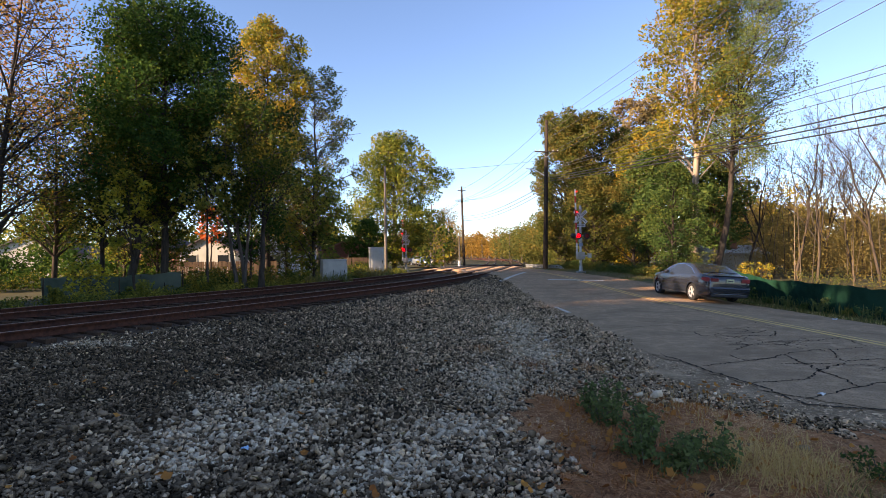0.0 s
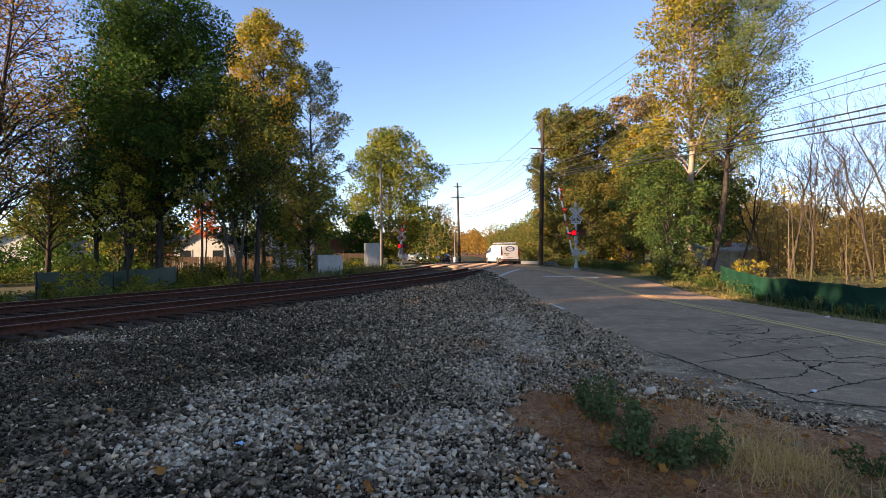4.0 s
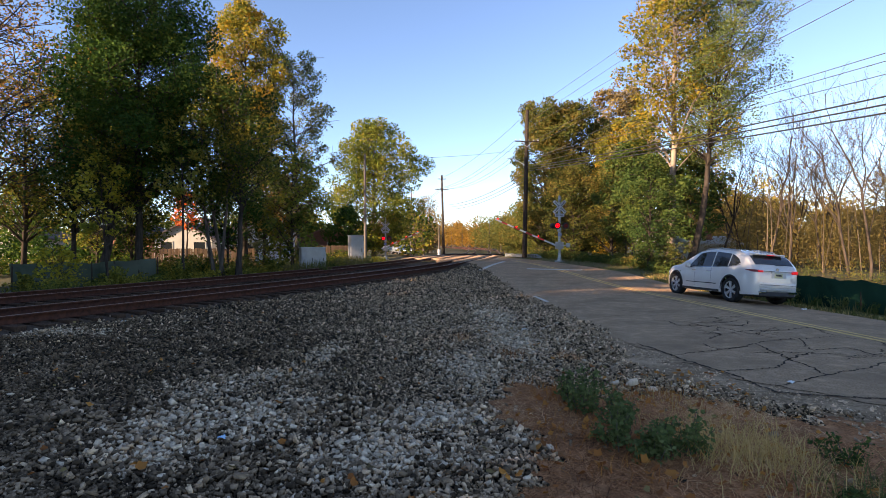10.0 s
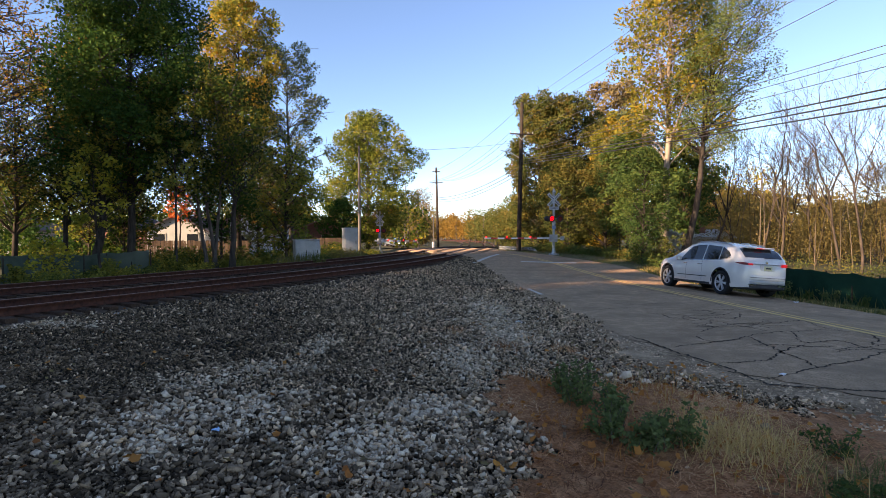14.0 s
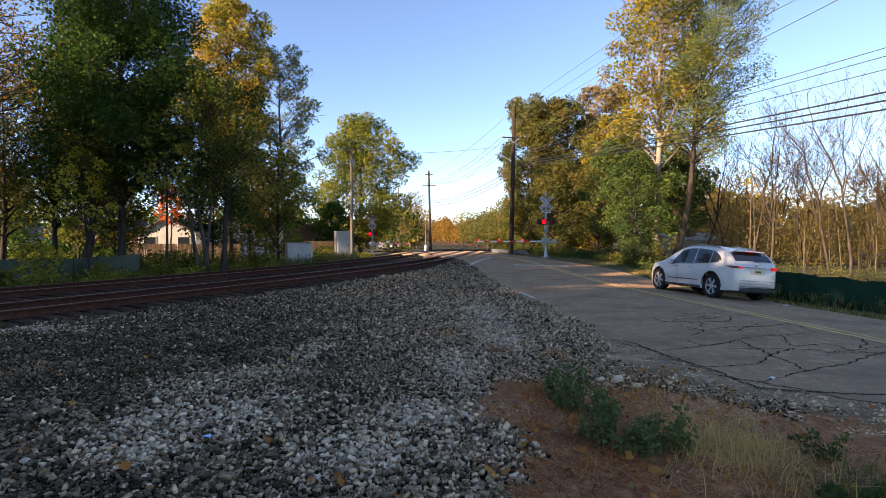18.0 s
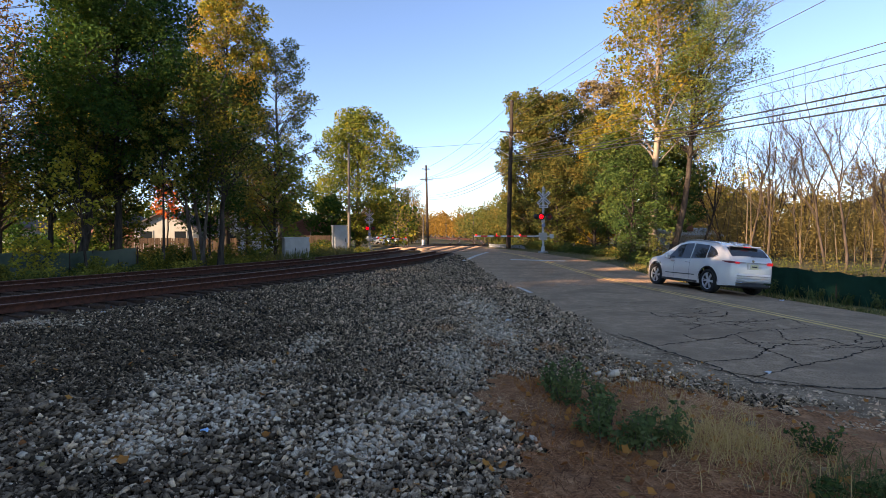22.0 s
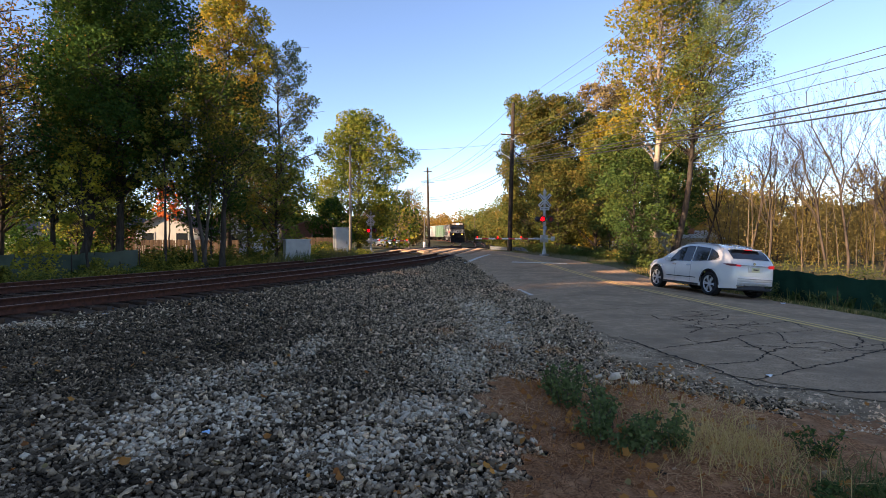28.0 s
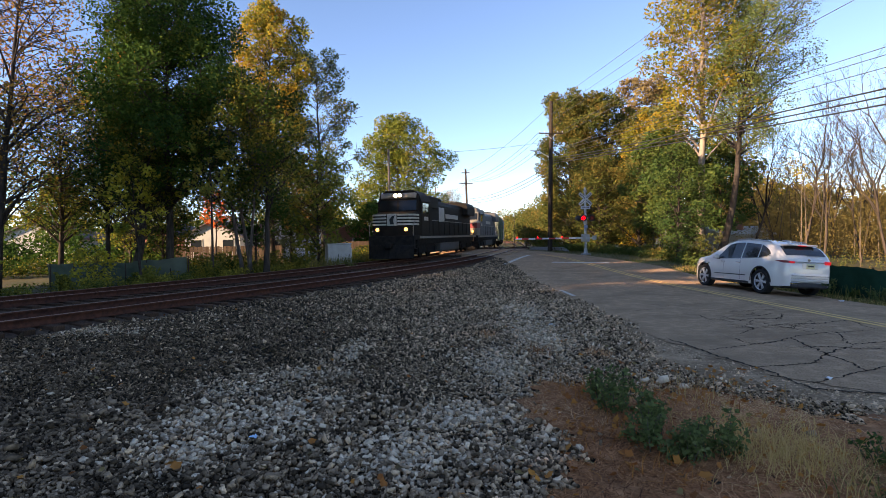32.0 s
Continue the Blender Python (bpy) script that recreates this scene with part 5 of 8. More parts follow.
# ---------------------------------------------------------------- houses
def make_house(x, y, rz, w, d, wall_h, roof_h, label, wallm, roofm, wins, axis="x"):
    """A house with gabled roof; wins: (face, offset, z, width, height)."""
    z = gz(x, y)
    h = empty("house", pose(x, y, z, 0, 0, rz), label, "house", "houses beyond the tracks")
    poly = [(-w / 2, -0.3), (w / 2, -0.3), (w / 2, wall_h), (0, wall_h + roof_h), (-w / 2, wall_h)]
    part("wall", bm_prism(poly, "y", -d / 2, d / 2), wallm, h)
    t = 0.16
    s = roof_h / (w / 2)
    e = 0.4
    for sg in (-1, 1):
        pl = [(sg * (w / 2 + e), wall_h - s * e), (0, wall_h + roof_h), (0, wall_h + roof_h + t), (sg * (w / 2 + e), wall_h - s * e + t)]
        part("roof_slope", bm_prism(pl, "y", -d / 2 - 0.35, d / 2 + 0.35), roofm, h, "dark shingled roof slope")
    part("chimney", bm_box(w * 0.12, w * 0.12 + 0.6, -0.4, 0.3, wall_h, wall_h + roof_h + 0.7, 0.02), M_BRICK, h, "brick chimney")
    for face, o, zz, ww, hh in wins:
        if face == "front":
            wn = part("window", bm_box(o - ww / 2, o + ww / 2, -d / 2 - 0.02, -d / 2 + 0.04, zz, zz + hh), M_GLASS, h, "dark window pane")
            bx = bm_box(o - ww / 2 - 0.08, o + ww / 2 + 0.08, -d / 2 - 0.05, -d / 2 + 0.0, zz - 0.1, zz, 0.006, 1)
            bx = bm_box(o - ww / 2 - 0.08, o + ww / 2 + 0.08, -d / 2 - 0.05, -d / 2 + 0.0, zz + hh, zz + hh + 0.1, 0.006, 1, bx)
            bx = bm_box(o - ww / 2 - 0.08, o - ww / 2, -d / 2 - 0.05, -d / 2 + 0.0, zz, zz + hh, 0.006, 1, bx)
            bx = bm_box(o + ww / 2, o + ww / 2 + 0.08, -d / 2 - 0.05, -d / 2 + 0.0, zz, zz + hh, 0.006, 1, bx)
        else:
            sx = w / 2 if face == "right" else -w / 2
            wn = part("window", bm_box(sx - 0.03, sx + 0.03, o - ww / 2, o + ww / 2, zz, zz + hh), M_GLASS, h, "dark window pane")
            bx = bm_box(sx - 0.05, sx + 0.05, o - ww / 2 - 0.08, o + ww / 2 + 0.08, zz - 0.1, zz, 0.006, 1)
            bx = bm_box(sx - 0.05, sx + 0.05, o - ww / 2 - 0.08, o + ww / 2 + 0.08, zz + hh, zz + hh + 0.1, 0.006, 1, bx)
        part("frame", bx, M_HOUSEWHITE, wn, "white window frame")
    return h


make_house(-28.2, 60.0, 8, 5.5, 8, 2.5, 1.5, "white house with dark roof among trees", M_HOUSEWHITE, M_ROOF, [("front", -1.6, 0.9, 1.1, 1.2), ("front", 1.6, 0.9, 1.1, 1.2)])
make_house(-46.5, 58.5, 12, 7, 9, 2.6, 1.6, "white house with brown roof and red door", M_HOUSEWHITE, M_ROOF, [("front", -2.0, 0.9, 1.2, 1.2), ("front", 1.8, 0.9, 1.2, 1.2)])
make_house(-20.0, 58.0, 20, 5.5, 8, 3.6, 1.6, "pale blue-grey two-storey house", mat("house_siding_pale", (0.5, 0.55, 0.62), (0.44, 0.49, 0.56), 1, 0.8), M_ROOF, [("front", 0.8, 2.4, 0.9, 1.1), ("front", -1.2, 0.8, 0.9, 1.2)])
make_house(-37.0, 64.0, -6, 8, 7, 2.5, 1.5, "brick bungalow behind the fence", M_BRICK, M_ROOF, [("front", -1.8, 0.8, 1.2, 1.2), ("front", 1.9, 0.8, 1.0, 1.2)])
make_house(-14.2, 62.0, 10, 6.0, 6, 2.3, 1.2, "low brick house beyond the fence", M_BRICK, M_BRICK, [("front", 0.5, 0.8, 1.1, 1.1)])
make_house(19.0, 45.0, -70, 3.0, 4.2, 1.5, 0.45, "low pale shed behind the roadside trees", M_HOUSEWHITE, M_HOUSEWHITE, [("left", 0.3, 0.7, 0.9, 0.5)])

# ---------------------------------------------------------------- vehicles
M_TYRE = mat("tyre_rubber", (0.02, 0.02, 0.021), (0.03, 0.03, 0.03), 8, 0.85)
M_RIM = mat("alloy_rim", (0.6, 0.6, 0.61), (0.5, 0.5, 0.5), 6, 0.3, metal=0.35)
M_STEELRIM = mat("grey_steel_rim", (0.2, 0.2, 0.2), (0.13, 0.13, 0.13), 6, 0.5, metal=0.3)
M_CHROME = mat("chrome_trim", (0.7, 0.7, 0.71), None, 6, 0.15, metal=1.0)
M_PAINTWHITE = mat("car_paint_pearl_white", (0.66, 0.62, 0.57), (0.63, 0.59, 0.545), 2, 0.25, coat=1.0, spec=0.5)
M_PAINTDARK = mat("car_paint_dark_grey", (0.035, 0.038, 0.05), (0.03, 0.033, 0.045), 2, 0.22, metal=0.4, coat=1.0)
M_PAINTVAN = mat("van_paint_white", (0.66, 0.62, 0.57), (0.6, 0.565, 0.52), 2, 0.3, coat=0.6, c3=(0.7, 0.66, 0.61))
M_PAINTSILVER = mat("car_paint_silver", (0.4, 0.41, 0.42), (0.36, 0.37, 0.38), 2, 0.3, metal=0.5, coat=0.8)
M_CLAD = mat("dark_cladding", (0.03, 0.03, 0.032), (0.04, 0.04, 0.042), 10, 0.7)
M_SILVERTRIM = mat("silver_bumper_trim", (0.42, 0.41, 0.4), (0.36, 0.35, 0.34), 4, 0.4, metal=0.4)
M_TAIL = glow("tail_lamp_red", (0.13, 0.004, 0.006), 0.03)
M_BRAKE = glow("brake_lamp_red", (0.6, 0.006, 0.01), 0.18)
M_HEADLAMP = mat("head_lamp_lens", (0.5, 0.53, 0.56), (0.35, 0.37, 0.4), 8, 0.08, metal=0.3, coat=1.0)
M_PLATE = mat("plate_cream", (0.55, 0.52, 0.3), (0.5, 0.48, 0.3), 10, 0.5)
M_HEADLIT = glow("head_lamp_lit", (1.0, 0.85, 0.6), 2.0)


class CarShape:
    """Side profile tables: along x from the rear bumper (0) to the nose."""

    def __init__(self, top, belt, half, sill, wheels, r, tum, crown=0.03, roofw=0.0):
        self.top, self.belt, self.half, self.sill, self.wheels, self.r, self.tum, self.crown = top, belt, half, sill, wheels, r, tum, crown
        self.L = top[-1][0]

    def tab(self, t, x):
        a = np.array(t)
        return float(np.interp(x, a[:, 0], a[:, 1]))

    def zb(self, x):
        z = self.tab(self.sill, x)
        for w in self.wheels:
            q = self.r * 1.13
            if abs(x - w) < q:
                z = max(z, self.r + math.sqrt(q * q - (x - w) ** 2))
        return z

    def side(self, x, z):
        """Half width at x and height z."""
        hw, zs = self.tab(self.half, x), self.tab(self.belt, x)
        s0 = self.tab(self.sill, x)
        if z <= zs:
            u = max(0.0, min(1.0, (z - s0) / max(zs - s0, 0.05)))
            return hw * (0.955 + 0.045 * math.sin(math.pi * (0.08 + 0.8 * u)))
        return hw * (0.955 + 0.045 * math.sin(math.pi * 0.88)) - self.tum * (z - zs)

    def ring(self, x):
        zb, zs, zt = self.zb(x), self.tab(self.belt, x), self.tab(self.top, x)
        zs = min(zs, zt - 0.01)
        zb = min(zb, zs - 0.02)
        pts = []
        for u in (0, 0.15, 0.4, 0.65, 0.85, 1.0):
            z = zb + u * (zs - zb)
            pts.append((self.side(x, z), z))
        for v in (0.3, 0.6, 0.85, 0.95):
            z = zs + v * (zt - zs)
            y = self.side(x, z)
            if v > 0.9:
                y -= 0.035
            pts.append((y, z))
        ye = pts[-1][0]
        for f in (0.9, 0.72, 0.4, 0.0):
            pts.append((ye * f, zt + self.crown * (1 - f * f) * min(1, (zt - zs) * 3 + 0.3)))
        return pts


def body_mesh(c, material):
    xs = set(np.linspace(0, c.L, 48).tolist()) | {0.004, 0.012, 0.03, c.L - 0.004, c.L - 0.015, c.L - 0.04}
    for w in c.wheels:
        xs |= set((w + np.linspace(-1.14, 1.14, 19) * c.r).tolist())
    xs = sorted(x for x in xs if 0 <= x <= c.L)
    rings = []
    for x in xs:
        h = c.ring(x)
        rings.append([(x, y, z) for y, z in h] + [(x, -y, z) for y, z in h[-2::-1]])
    k = len(rings[0])
    V = np.array(rings).reshape(-1, 3)
    i, j = np.meshgrid(np.arange(len(xs) - 1), np.arange(k - 1), indexing="ij")
    a = i * k + j
    F = np.stack([a, a + 1, a + k + 1, a + k], -1).reshape(-1, 4)
    me = mesh_np("body", V, F, material, smooth=True)
    bm = bmesh.new()
    bm.from_mesh(me)
    bm.verts.ensure_lookup_table()
    bm.faces.new([bm.verts[q] for q in range(k)])
    bm.faces.new([bm.verts[(len(xs) - 1) * k + q] for q in range(k)][::-1])
    bmesh.ops.recalc_face_normals(bm, faces=bm.faces[:])
    bm.to_mesh(me)
    bm.free()
    return me


def side_patch(c, sg, xs, lo, hi, off=0.006, n=14, k=5):
    """A panel on the side of the car between two outlines."""
    X = np.linspace(xs[0], xs[-1], n)
    L, H = np.interp(X, xs, lo), np.interp(X, xs, hi)
    bm = bmesh.new()
    g = [[bm.verts.new((x, sg * (c.side(x, l + (h - l) * t) + off), l + (h - l) * t)) for t in np.linspace(0, 1, k)] for x, l, h in zip(X, L, H)]
    for a, b in zip(g, g[1:]):
        for i in range(k - 1):
            try:
                bm.faces.new((a[i], b[i], b[i + 1], a[i + 1]) if sg < 0 else (a[i], a[i + 1], b[i + 1], b[i]))
            except ValueError:
                pass
    bmesh.ops.remove_doubles(bm, verts=bm.verts[:], dist=0.0005)
    return bm


def top_patch(c, x0, x1, w0, w1, off=0.008, n=10, k=9, front=False):
    """A panel on the top surface (windscreen, rear window) between two stations."""
    bm = bmesh.new()
    g = []
    for x in np.linspace(x0, x1, n):
        t = (x - x0) / (x1 - x0)
        h = c.ring(x)
        ye = h[-4][0] / 0.9
        zt, zs = c.tab(c.top, x), c.tab(c.belt, x)
        w = w0 + (w1 - w0) * t
        row = []
        for f in np.linspace(-1, 1, k):
            q = f * w
            z = zt + c.crown * (1 - q * q) * min(1, (zt - zs) * 3 + 0.3)
            row.append(bm.verts.new((x + (off if front else -off), ye * q, z + off)))
        g.append(row)
    for a, b in zip(g, g[1:]):
        for i in range(k - 1):
            bm.faces.new((a[i], b[i], b[i + 1], a[i + 1]))
    bmesh.ops.recalc_face_normals(bm, faces=bm.faces[:])
    return bm


def make_wheel(parent, x, y, r, width, spokes, name="wheel", rim=None):
    sg = 1 if y > 0 else -1
    w = bpy.data.objects.new(name, None)
    scene.collection.objects.link(w)
    w.parent = parent
    w.location = (x, y, r)
    hw = width / 2
    prof = [(r * 0.70, -hw), (r * 0.93, -hw), (r * 0.985, -hw * 0.8), (r, -hw * 0.5), (r, hw * 0.5), (r * 0.985, hw * 0.8), (r * 0.93, hw), (r * 0.70, hw)]
    n = 32
    V = [(p * math.cos(a), q, p * math.sin(a)) for a in (2 * math.pi * i / n for i in range(n)) for p, q in prof]
    k = len(prof)
    F = [(i * k + j, i * k + (j + 1) % k, ((i + 1) % n) * k + (j + 1) % k, ((i + 1) % n) * k + j) for i in range(n) for j in range(k)]
    obj("tyre", mesh_np("tyre", V, F, M_TYRE, smooth=True), w, "black rubber tyre")
    bm = bmesh.new()
    f = sg * hw * 0.82
    for i in range(spokes):
        a = 2 * math.pi * i / spokes
        for da in (-0.13, 0.13):
            c0, c1 = math.cos(a), math.cos(a + da)
            s0, s1 = math.sin(a), math.sin(a + da)
            t0, t1 = 0.05, 0.032
            p0, p1 = Vector((r * 0.14 * c0, f, r * 0.14 * s0)), Vector((r * 0.69 * c1, f * 0.95, r * 0.69 * s1))
            nx = Vector((-(p1 - p0).z, 0, (p1 - p0).x)).normalized()
            q = [p0 + nx * t0 * r, p0 - nx * t0 * r, p1 - nx * t1 * r, p1 + nx * t1 * r]
            A = [bm.verts.new(v) for v in q]
            B = [bm.verts.new(v - Vector((0, sg * 0.035, 0))) for v in q]
            bm.faces.new(A)
            for e in range(4):
                bm.faces.new((A[e], B[e], B[(e + 1) % 4], A[(e + 1) % 4]))
    bm_tube([(0, f * 0.6, 0), (0, f * 1.03, 0)], [r * 0.17, r * 0.14], 16, bm=bm)
    ring = [(r * 0.66, f * 0.6), (r * 0.66, f * 1.0), (r * 0.72, f * 1.05), (r * 0.735, f * 0.95)]
    R = [[bm.verts.new((p * math.cos(a), q, p * math.sin(a))) for p, q in ring] for a in (2 * math.pi * i / 32 for i in range(32))]
    for i in range(32):
        for j in range(3):
            bm.faces.new((R[i][j], R[i][j + 1], R[(i + 1) % 32][j + 1], R[(i + 1) % 32][j]))
    bmesh.ops.recalc_face_normals(bm, faces=bm.faces[:])
    part("rim", bm, rim or M_RIM, w, "spoked wheel rim")
    part("brake_disc", bm_tube([(0, f * 0.1, 0), (0, f * 0.25, 0)], r * 0.68, 20), M_CLAD, w)
    return w


def car_base(name, label, c, paint, width, spokes, track):
    v = empty(name, pose(0, 0, 0), label, "van" if "van" in name else "car")
    obj("body", body_mesh(c, paint), v)
    zlow = c.r * 0.75
    part("underbody", bm_box(0.25, c.L - 0.25, -track + 0.05, track - 0.05, zlow - 0.05, zlow + 0.25, 0.03), M_BLACK, v)
    for w in c.wheels:
        part("wheel_well", bm_box(w - c.r * 1.15, w + c.r * 1.15, -track + 0.04, track - 0.04, c.r * 0.9, c.r * 2.1, 0.02), M_BLACK, v)
    wh = []
    for w in c.wheels:
        for sg in (1, -1):
            wh.append(make_wheel(v, w, sg * track, c.r, width, spokes, "wheel", M_STEELRIM if "van" in name else None))
    return v, wh


def arch_ring(c, w, sg, wd, off=0.008):
    """A wheel-arch lip."""
    bm = bmesh.new()
    n = 18
    rows = []
    for i in range(n + 1):
        a = math.pi * (i / n)
        row = []
        for q in (c.r * 1.12, c.r * 1.12 + wd):
            x, z = w - q * math.cos(a), c.r + q * math.sin(a)
            row.append(bm.verts.new((x, sg * (c.side(x, max(z, c.tab(c.sill, x))) + off), z)))
        rows.append(row)
    for a, b in zip(rows, rows[1:]):
        bm.faces.new((a[0], a[1], b[1], b[0]))
    bmesh.ops.solidify(bm, geom=bm.faces[:], thickness=0.01)
    return bm


def make_suv():
    c = CarShape(top=[(0, 0.5), (0.004, 0.9), (0.03, 1.03), (0.08, 1.14), (0.16, 1.22), (0.42, 1.455), (0.6, 1.57), (0.7, 1.605), (1.1, 1.685), (1.7, 1.74), (2.2, 1.755), (2.7, 1.725), (3.1, 1.635), (3.5, 1.43),
                      (3.95, 1.17), (4.1, 1.13), (4.6, 1.06), (4.95, 0.96), (5.1, 0.85), (5.16, 0.72), (5.19, 0.5)],
                 belt=[(0, 0.42), (0.03, 0.98), (0.13, 1.12), (0.5, 1.2), (1.2, 1.15), (2.4, 1.08), (3.6, 1.03), (4.3, 0.98), (4.9, 0.84), (5.19, 0.42)],
                 half=[(0, 0.6), (0.02, 0.69), (0.07, 0.78), (0.18, 0.865), (0.4, 0.94), (0.7, 0.98), (1.15, 0.995), (2.6, 0.98), (4.2, 0.99), (4.6, 0.95), (4.9, 0.85), (5.08, 0.7), (5.19, 0.5)],
                 sill=[(0, 0.34), (0.5, 0.3), (4.8, 0.27), (5.19, 0.3)], wheels=(1.04, 4.2), r=0.405, tum=0.34)
    v, wh = car_base("suv", "pearl-white family SUV with brake lights on", c, M_PAINTWHITE, 0.255, 6, 0.845)
    for sg in (1, -1):
        part("side_window", side_patch(c, sg, [2.1, 2.5, 2.95, 3.42], [1.12, 1.1, 1.08, 1.07], [1.65, 1.64, 1.565, 1.1]), M_GLASS, v, "dark tinted front side window")
        part("side_window", side_patch(c, sg, [1.22, 2.04], [1.17, 1.12], [1.6, 1.65]), M_GLASS, v, "dark tinted rear side window")
        part("side_window", side_patch(c, sg, [0.66, 0.82, 1.17], [1.3, 1.22, 1.175], [1.33, 1.46, 1.595]), M_GLASS, v, "dark tinted quarter window")
        part("sill_trim", side_patch(c, sg, [1.6, 3.75], [0.3, 0.28], [0.37, 0.35], 0.012), M_CLAD, v, "dark sill cladding")
        part("door_trim", side_patch(c, sg, [1.75, 3.5], [0.545, 0.525], [0.575, 0.55], 0.014), M_CLAD, v, "thin dark door trim")
        part("window_trim", side_patch(c, sg, [0.62, 0.85, 1.2, 2.4, 3.5], [1.26, 1.185, 1.145, 1.085, 1.05], [1.285, 1.205, 1.165, 1.105, 1.07], 0.01), M_CHROME, v, "chrome window line")
        for w in c.wheels:
            part("wheel_arch", arch_ring(c, w, sg, 0.05), M_CLAD, v, "dark wheel-arch lip")
        for xd in (2.07, 3.0):
            part("door_seam", side_patch(c, sg, [xd, xd + 0.012], [0.4, 0.4], [1.1, 1.1], 0.003, 2), M_CLAD, v)
        for xd in (2.2, 3.05):
            part("door_handle", bm_box(xd - 0.11, xd + 0.11, sg * (c.side(xd, 0.97) + 0.0), sg * (c.side(xd, 0.97) + 0.035), 0.955, 0.985, 0.012), M_CHROME, v, "chrome door handle")
        part("fender_vent", side_patch(c, sg, [3.85, 4.1], [0.86, 0.85], [0.9, 0.88], 0.01, 4), M_CHROME, v)
        mr = part("mirror", bm_box(3.22, 3.4, sg * 1.0, sg * 1.17, 1.05, 1.22, 0.045, 3), M_PAINTWHITE, v, "white door mirror")
        part("mirror_stalk", bm_box(3.26, 3.36, sg * 0.92, sg * 1.05, 1.04, 1.09, 0.015), M_BLACK, mr)
        tl = part("tail_lamp", side_patch(c, sg, [0.05, 0.15, 0.4], [1.05, 1.05, 1.1], [1.12, 1.13, 1.115], 0.012), M_TAIL, v, "red wrap-round tail lamp")
        b = bm_box(0.015, 0.12, sg * 0.54, sg * 0.72, 1.05, 1.11, 0.02)
        part("lamp_core", b, M_BRAKE, tl, "lit red brake lamp")
        part("head_lamp", side_patch(c, sg, [4.62, 4.8, 5.05], [0.84, 0.8, 0.76], [0.93, 0.9, 0.83], 0.012), M_HEADLAMP, v, "clear head lamp")
        part("exhaust_trim", bm_box(-0.02, 0.06, sg * 0.42, sg * 0.68, 0.4, 0.46, 0.012), M_CHROME, v, "chrome exhaust trim")
        part("roof_rail", bm_tube([(0.95, sg * 0.63, 1.65), (1.05, sg * 0.63, 1.71), (2.0, sg * 0.65, 1.785), (2.75, sg * 0.64, 1.745), (2.85, sg * 0.64, 1.68)], 0.018, 8), M_SILVERTRIM, v, "silver roof rail")
    part("rear_window", top_patch(c, 0.22, 0.57, 0.92, 0.86), M_GLASS, v, "dark tinted rear window")
    part("wiper", bm_tube([(0.19, 0.0, 1.29), (0.18, -0.22, 1.3), (0.19, -0.44, 1.31)], 0.012, 6), M_BLACK, v)
    part("windscreen", top_patch(c, 3.12, 3.86, 0.95, 0.97, front=True), M_GLASS, v, "dark windscreen")
    part("spoiler", bm_box(0.4, 0.8, -0.56, 0.56, 1.59, 1.64, 0.022), M_PAINTWHITE, v)
    part("high_brake_lamp", bm_box(0.385, 0.45, -0.14, 0.14, 1.585, 1.612, 0.008), M_BRAKE, v, "lit high brake lamp")
    part("tailgate_trim", bm_box(0.0, 0.08, -0.56, 0.56, 1.085, 1.103, 0.006), M_CHROME, v, "chrome tailgate strip")
    part("emblem", bm_tube([(0.08, 0, 1.15), (0.06, 0, 1.15)], 0.045, 14), M_CHROME, v)
    part("plate_recess", bm_box(-0.006, 0.03, -0.27, 0.27, 0.88, 1.06, 0.01), M_PAINTWHITE, v)
    pl = part("licence_plate", bm_box(-0.02, -0.004, -0.152, 0.152, 0.89, 1.04, 0.006), M_PLATE, v, "cream licence plate")
    part("lettering", bm_box(-0.024, -0.018, -0.1, 0.1, 0.945, 0.99), M_CLAD, pl, "plain dark bar")
    part("rear_bumper", bm_box(-0.03, 0.3, -0.68, 0.68, 0.56, 0.74, 0.06, 3), M_PAINTWHITE, v)
    part("bumper_trim", bm_box(-0.04, 0.25, -0.66, 0.66, 0.46, 0.56, 0.03, 3), M_SILVERTRIM, v, "silver bumper lower trim")
    part("bumper_skirt", bm_box(-0.01, 0.3, -0.66, 0.66, 0.3, 0.46, 0.03), M_CLAD, v, "dark bumper skirt")
    part("reflector", bm_box(-0.036, 0.0, -0.66, 0.66, 0.655, 0.665), M_CLAD, v)
    part("antenna_fin", bm_prism([(0.95, 1.67), (1.2, 1.7), (1.0, 1.77), (0.96, 1.76)], "y", -0.02, 0.02, 0.006), M_PAINTWHITE, v)
    part("sunroof", bm_box(1.9, 2.5, -0.45, 0.45, 1.765, 1.79, 0.008), M_GLASS, v)
    return v, wh, c


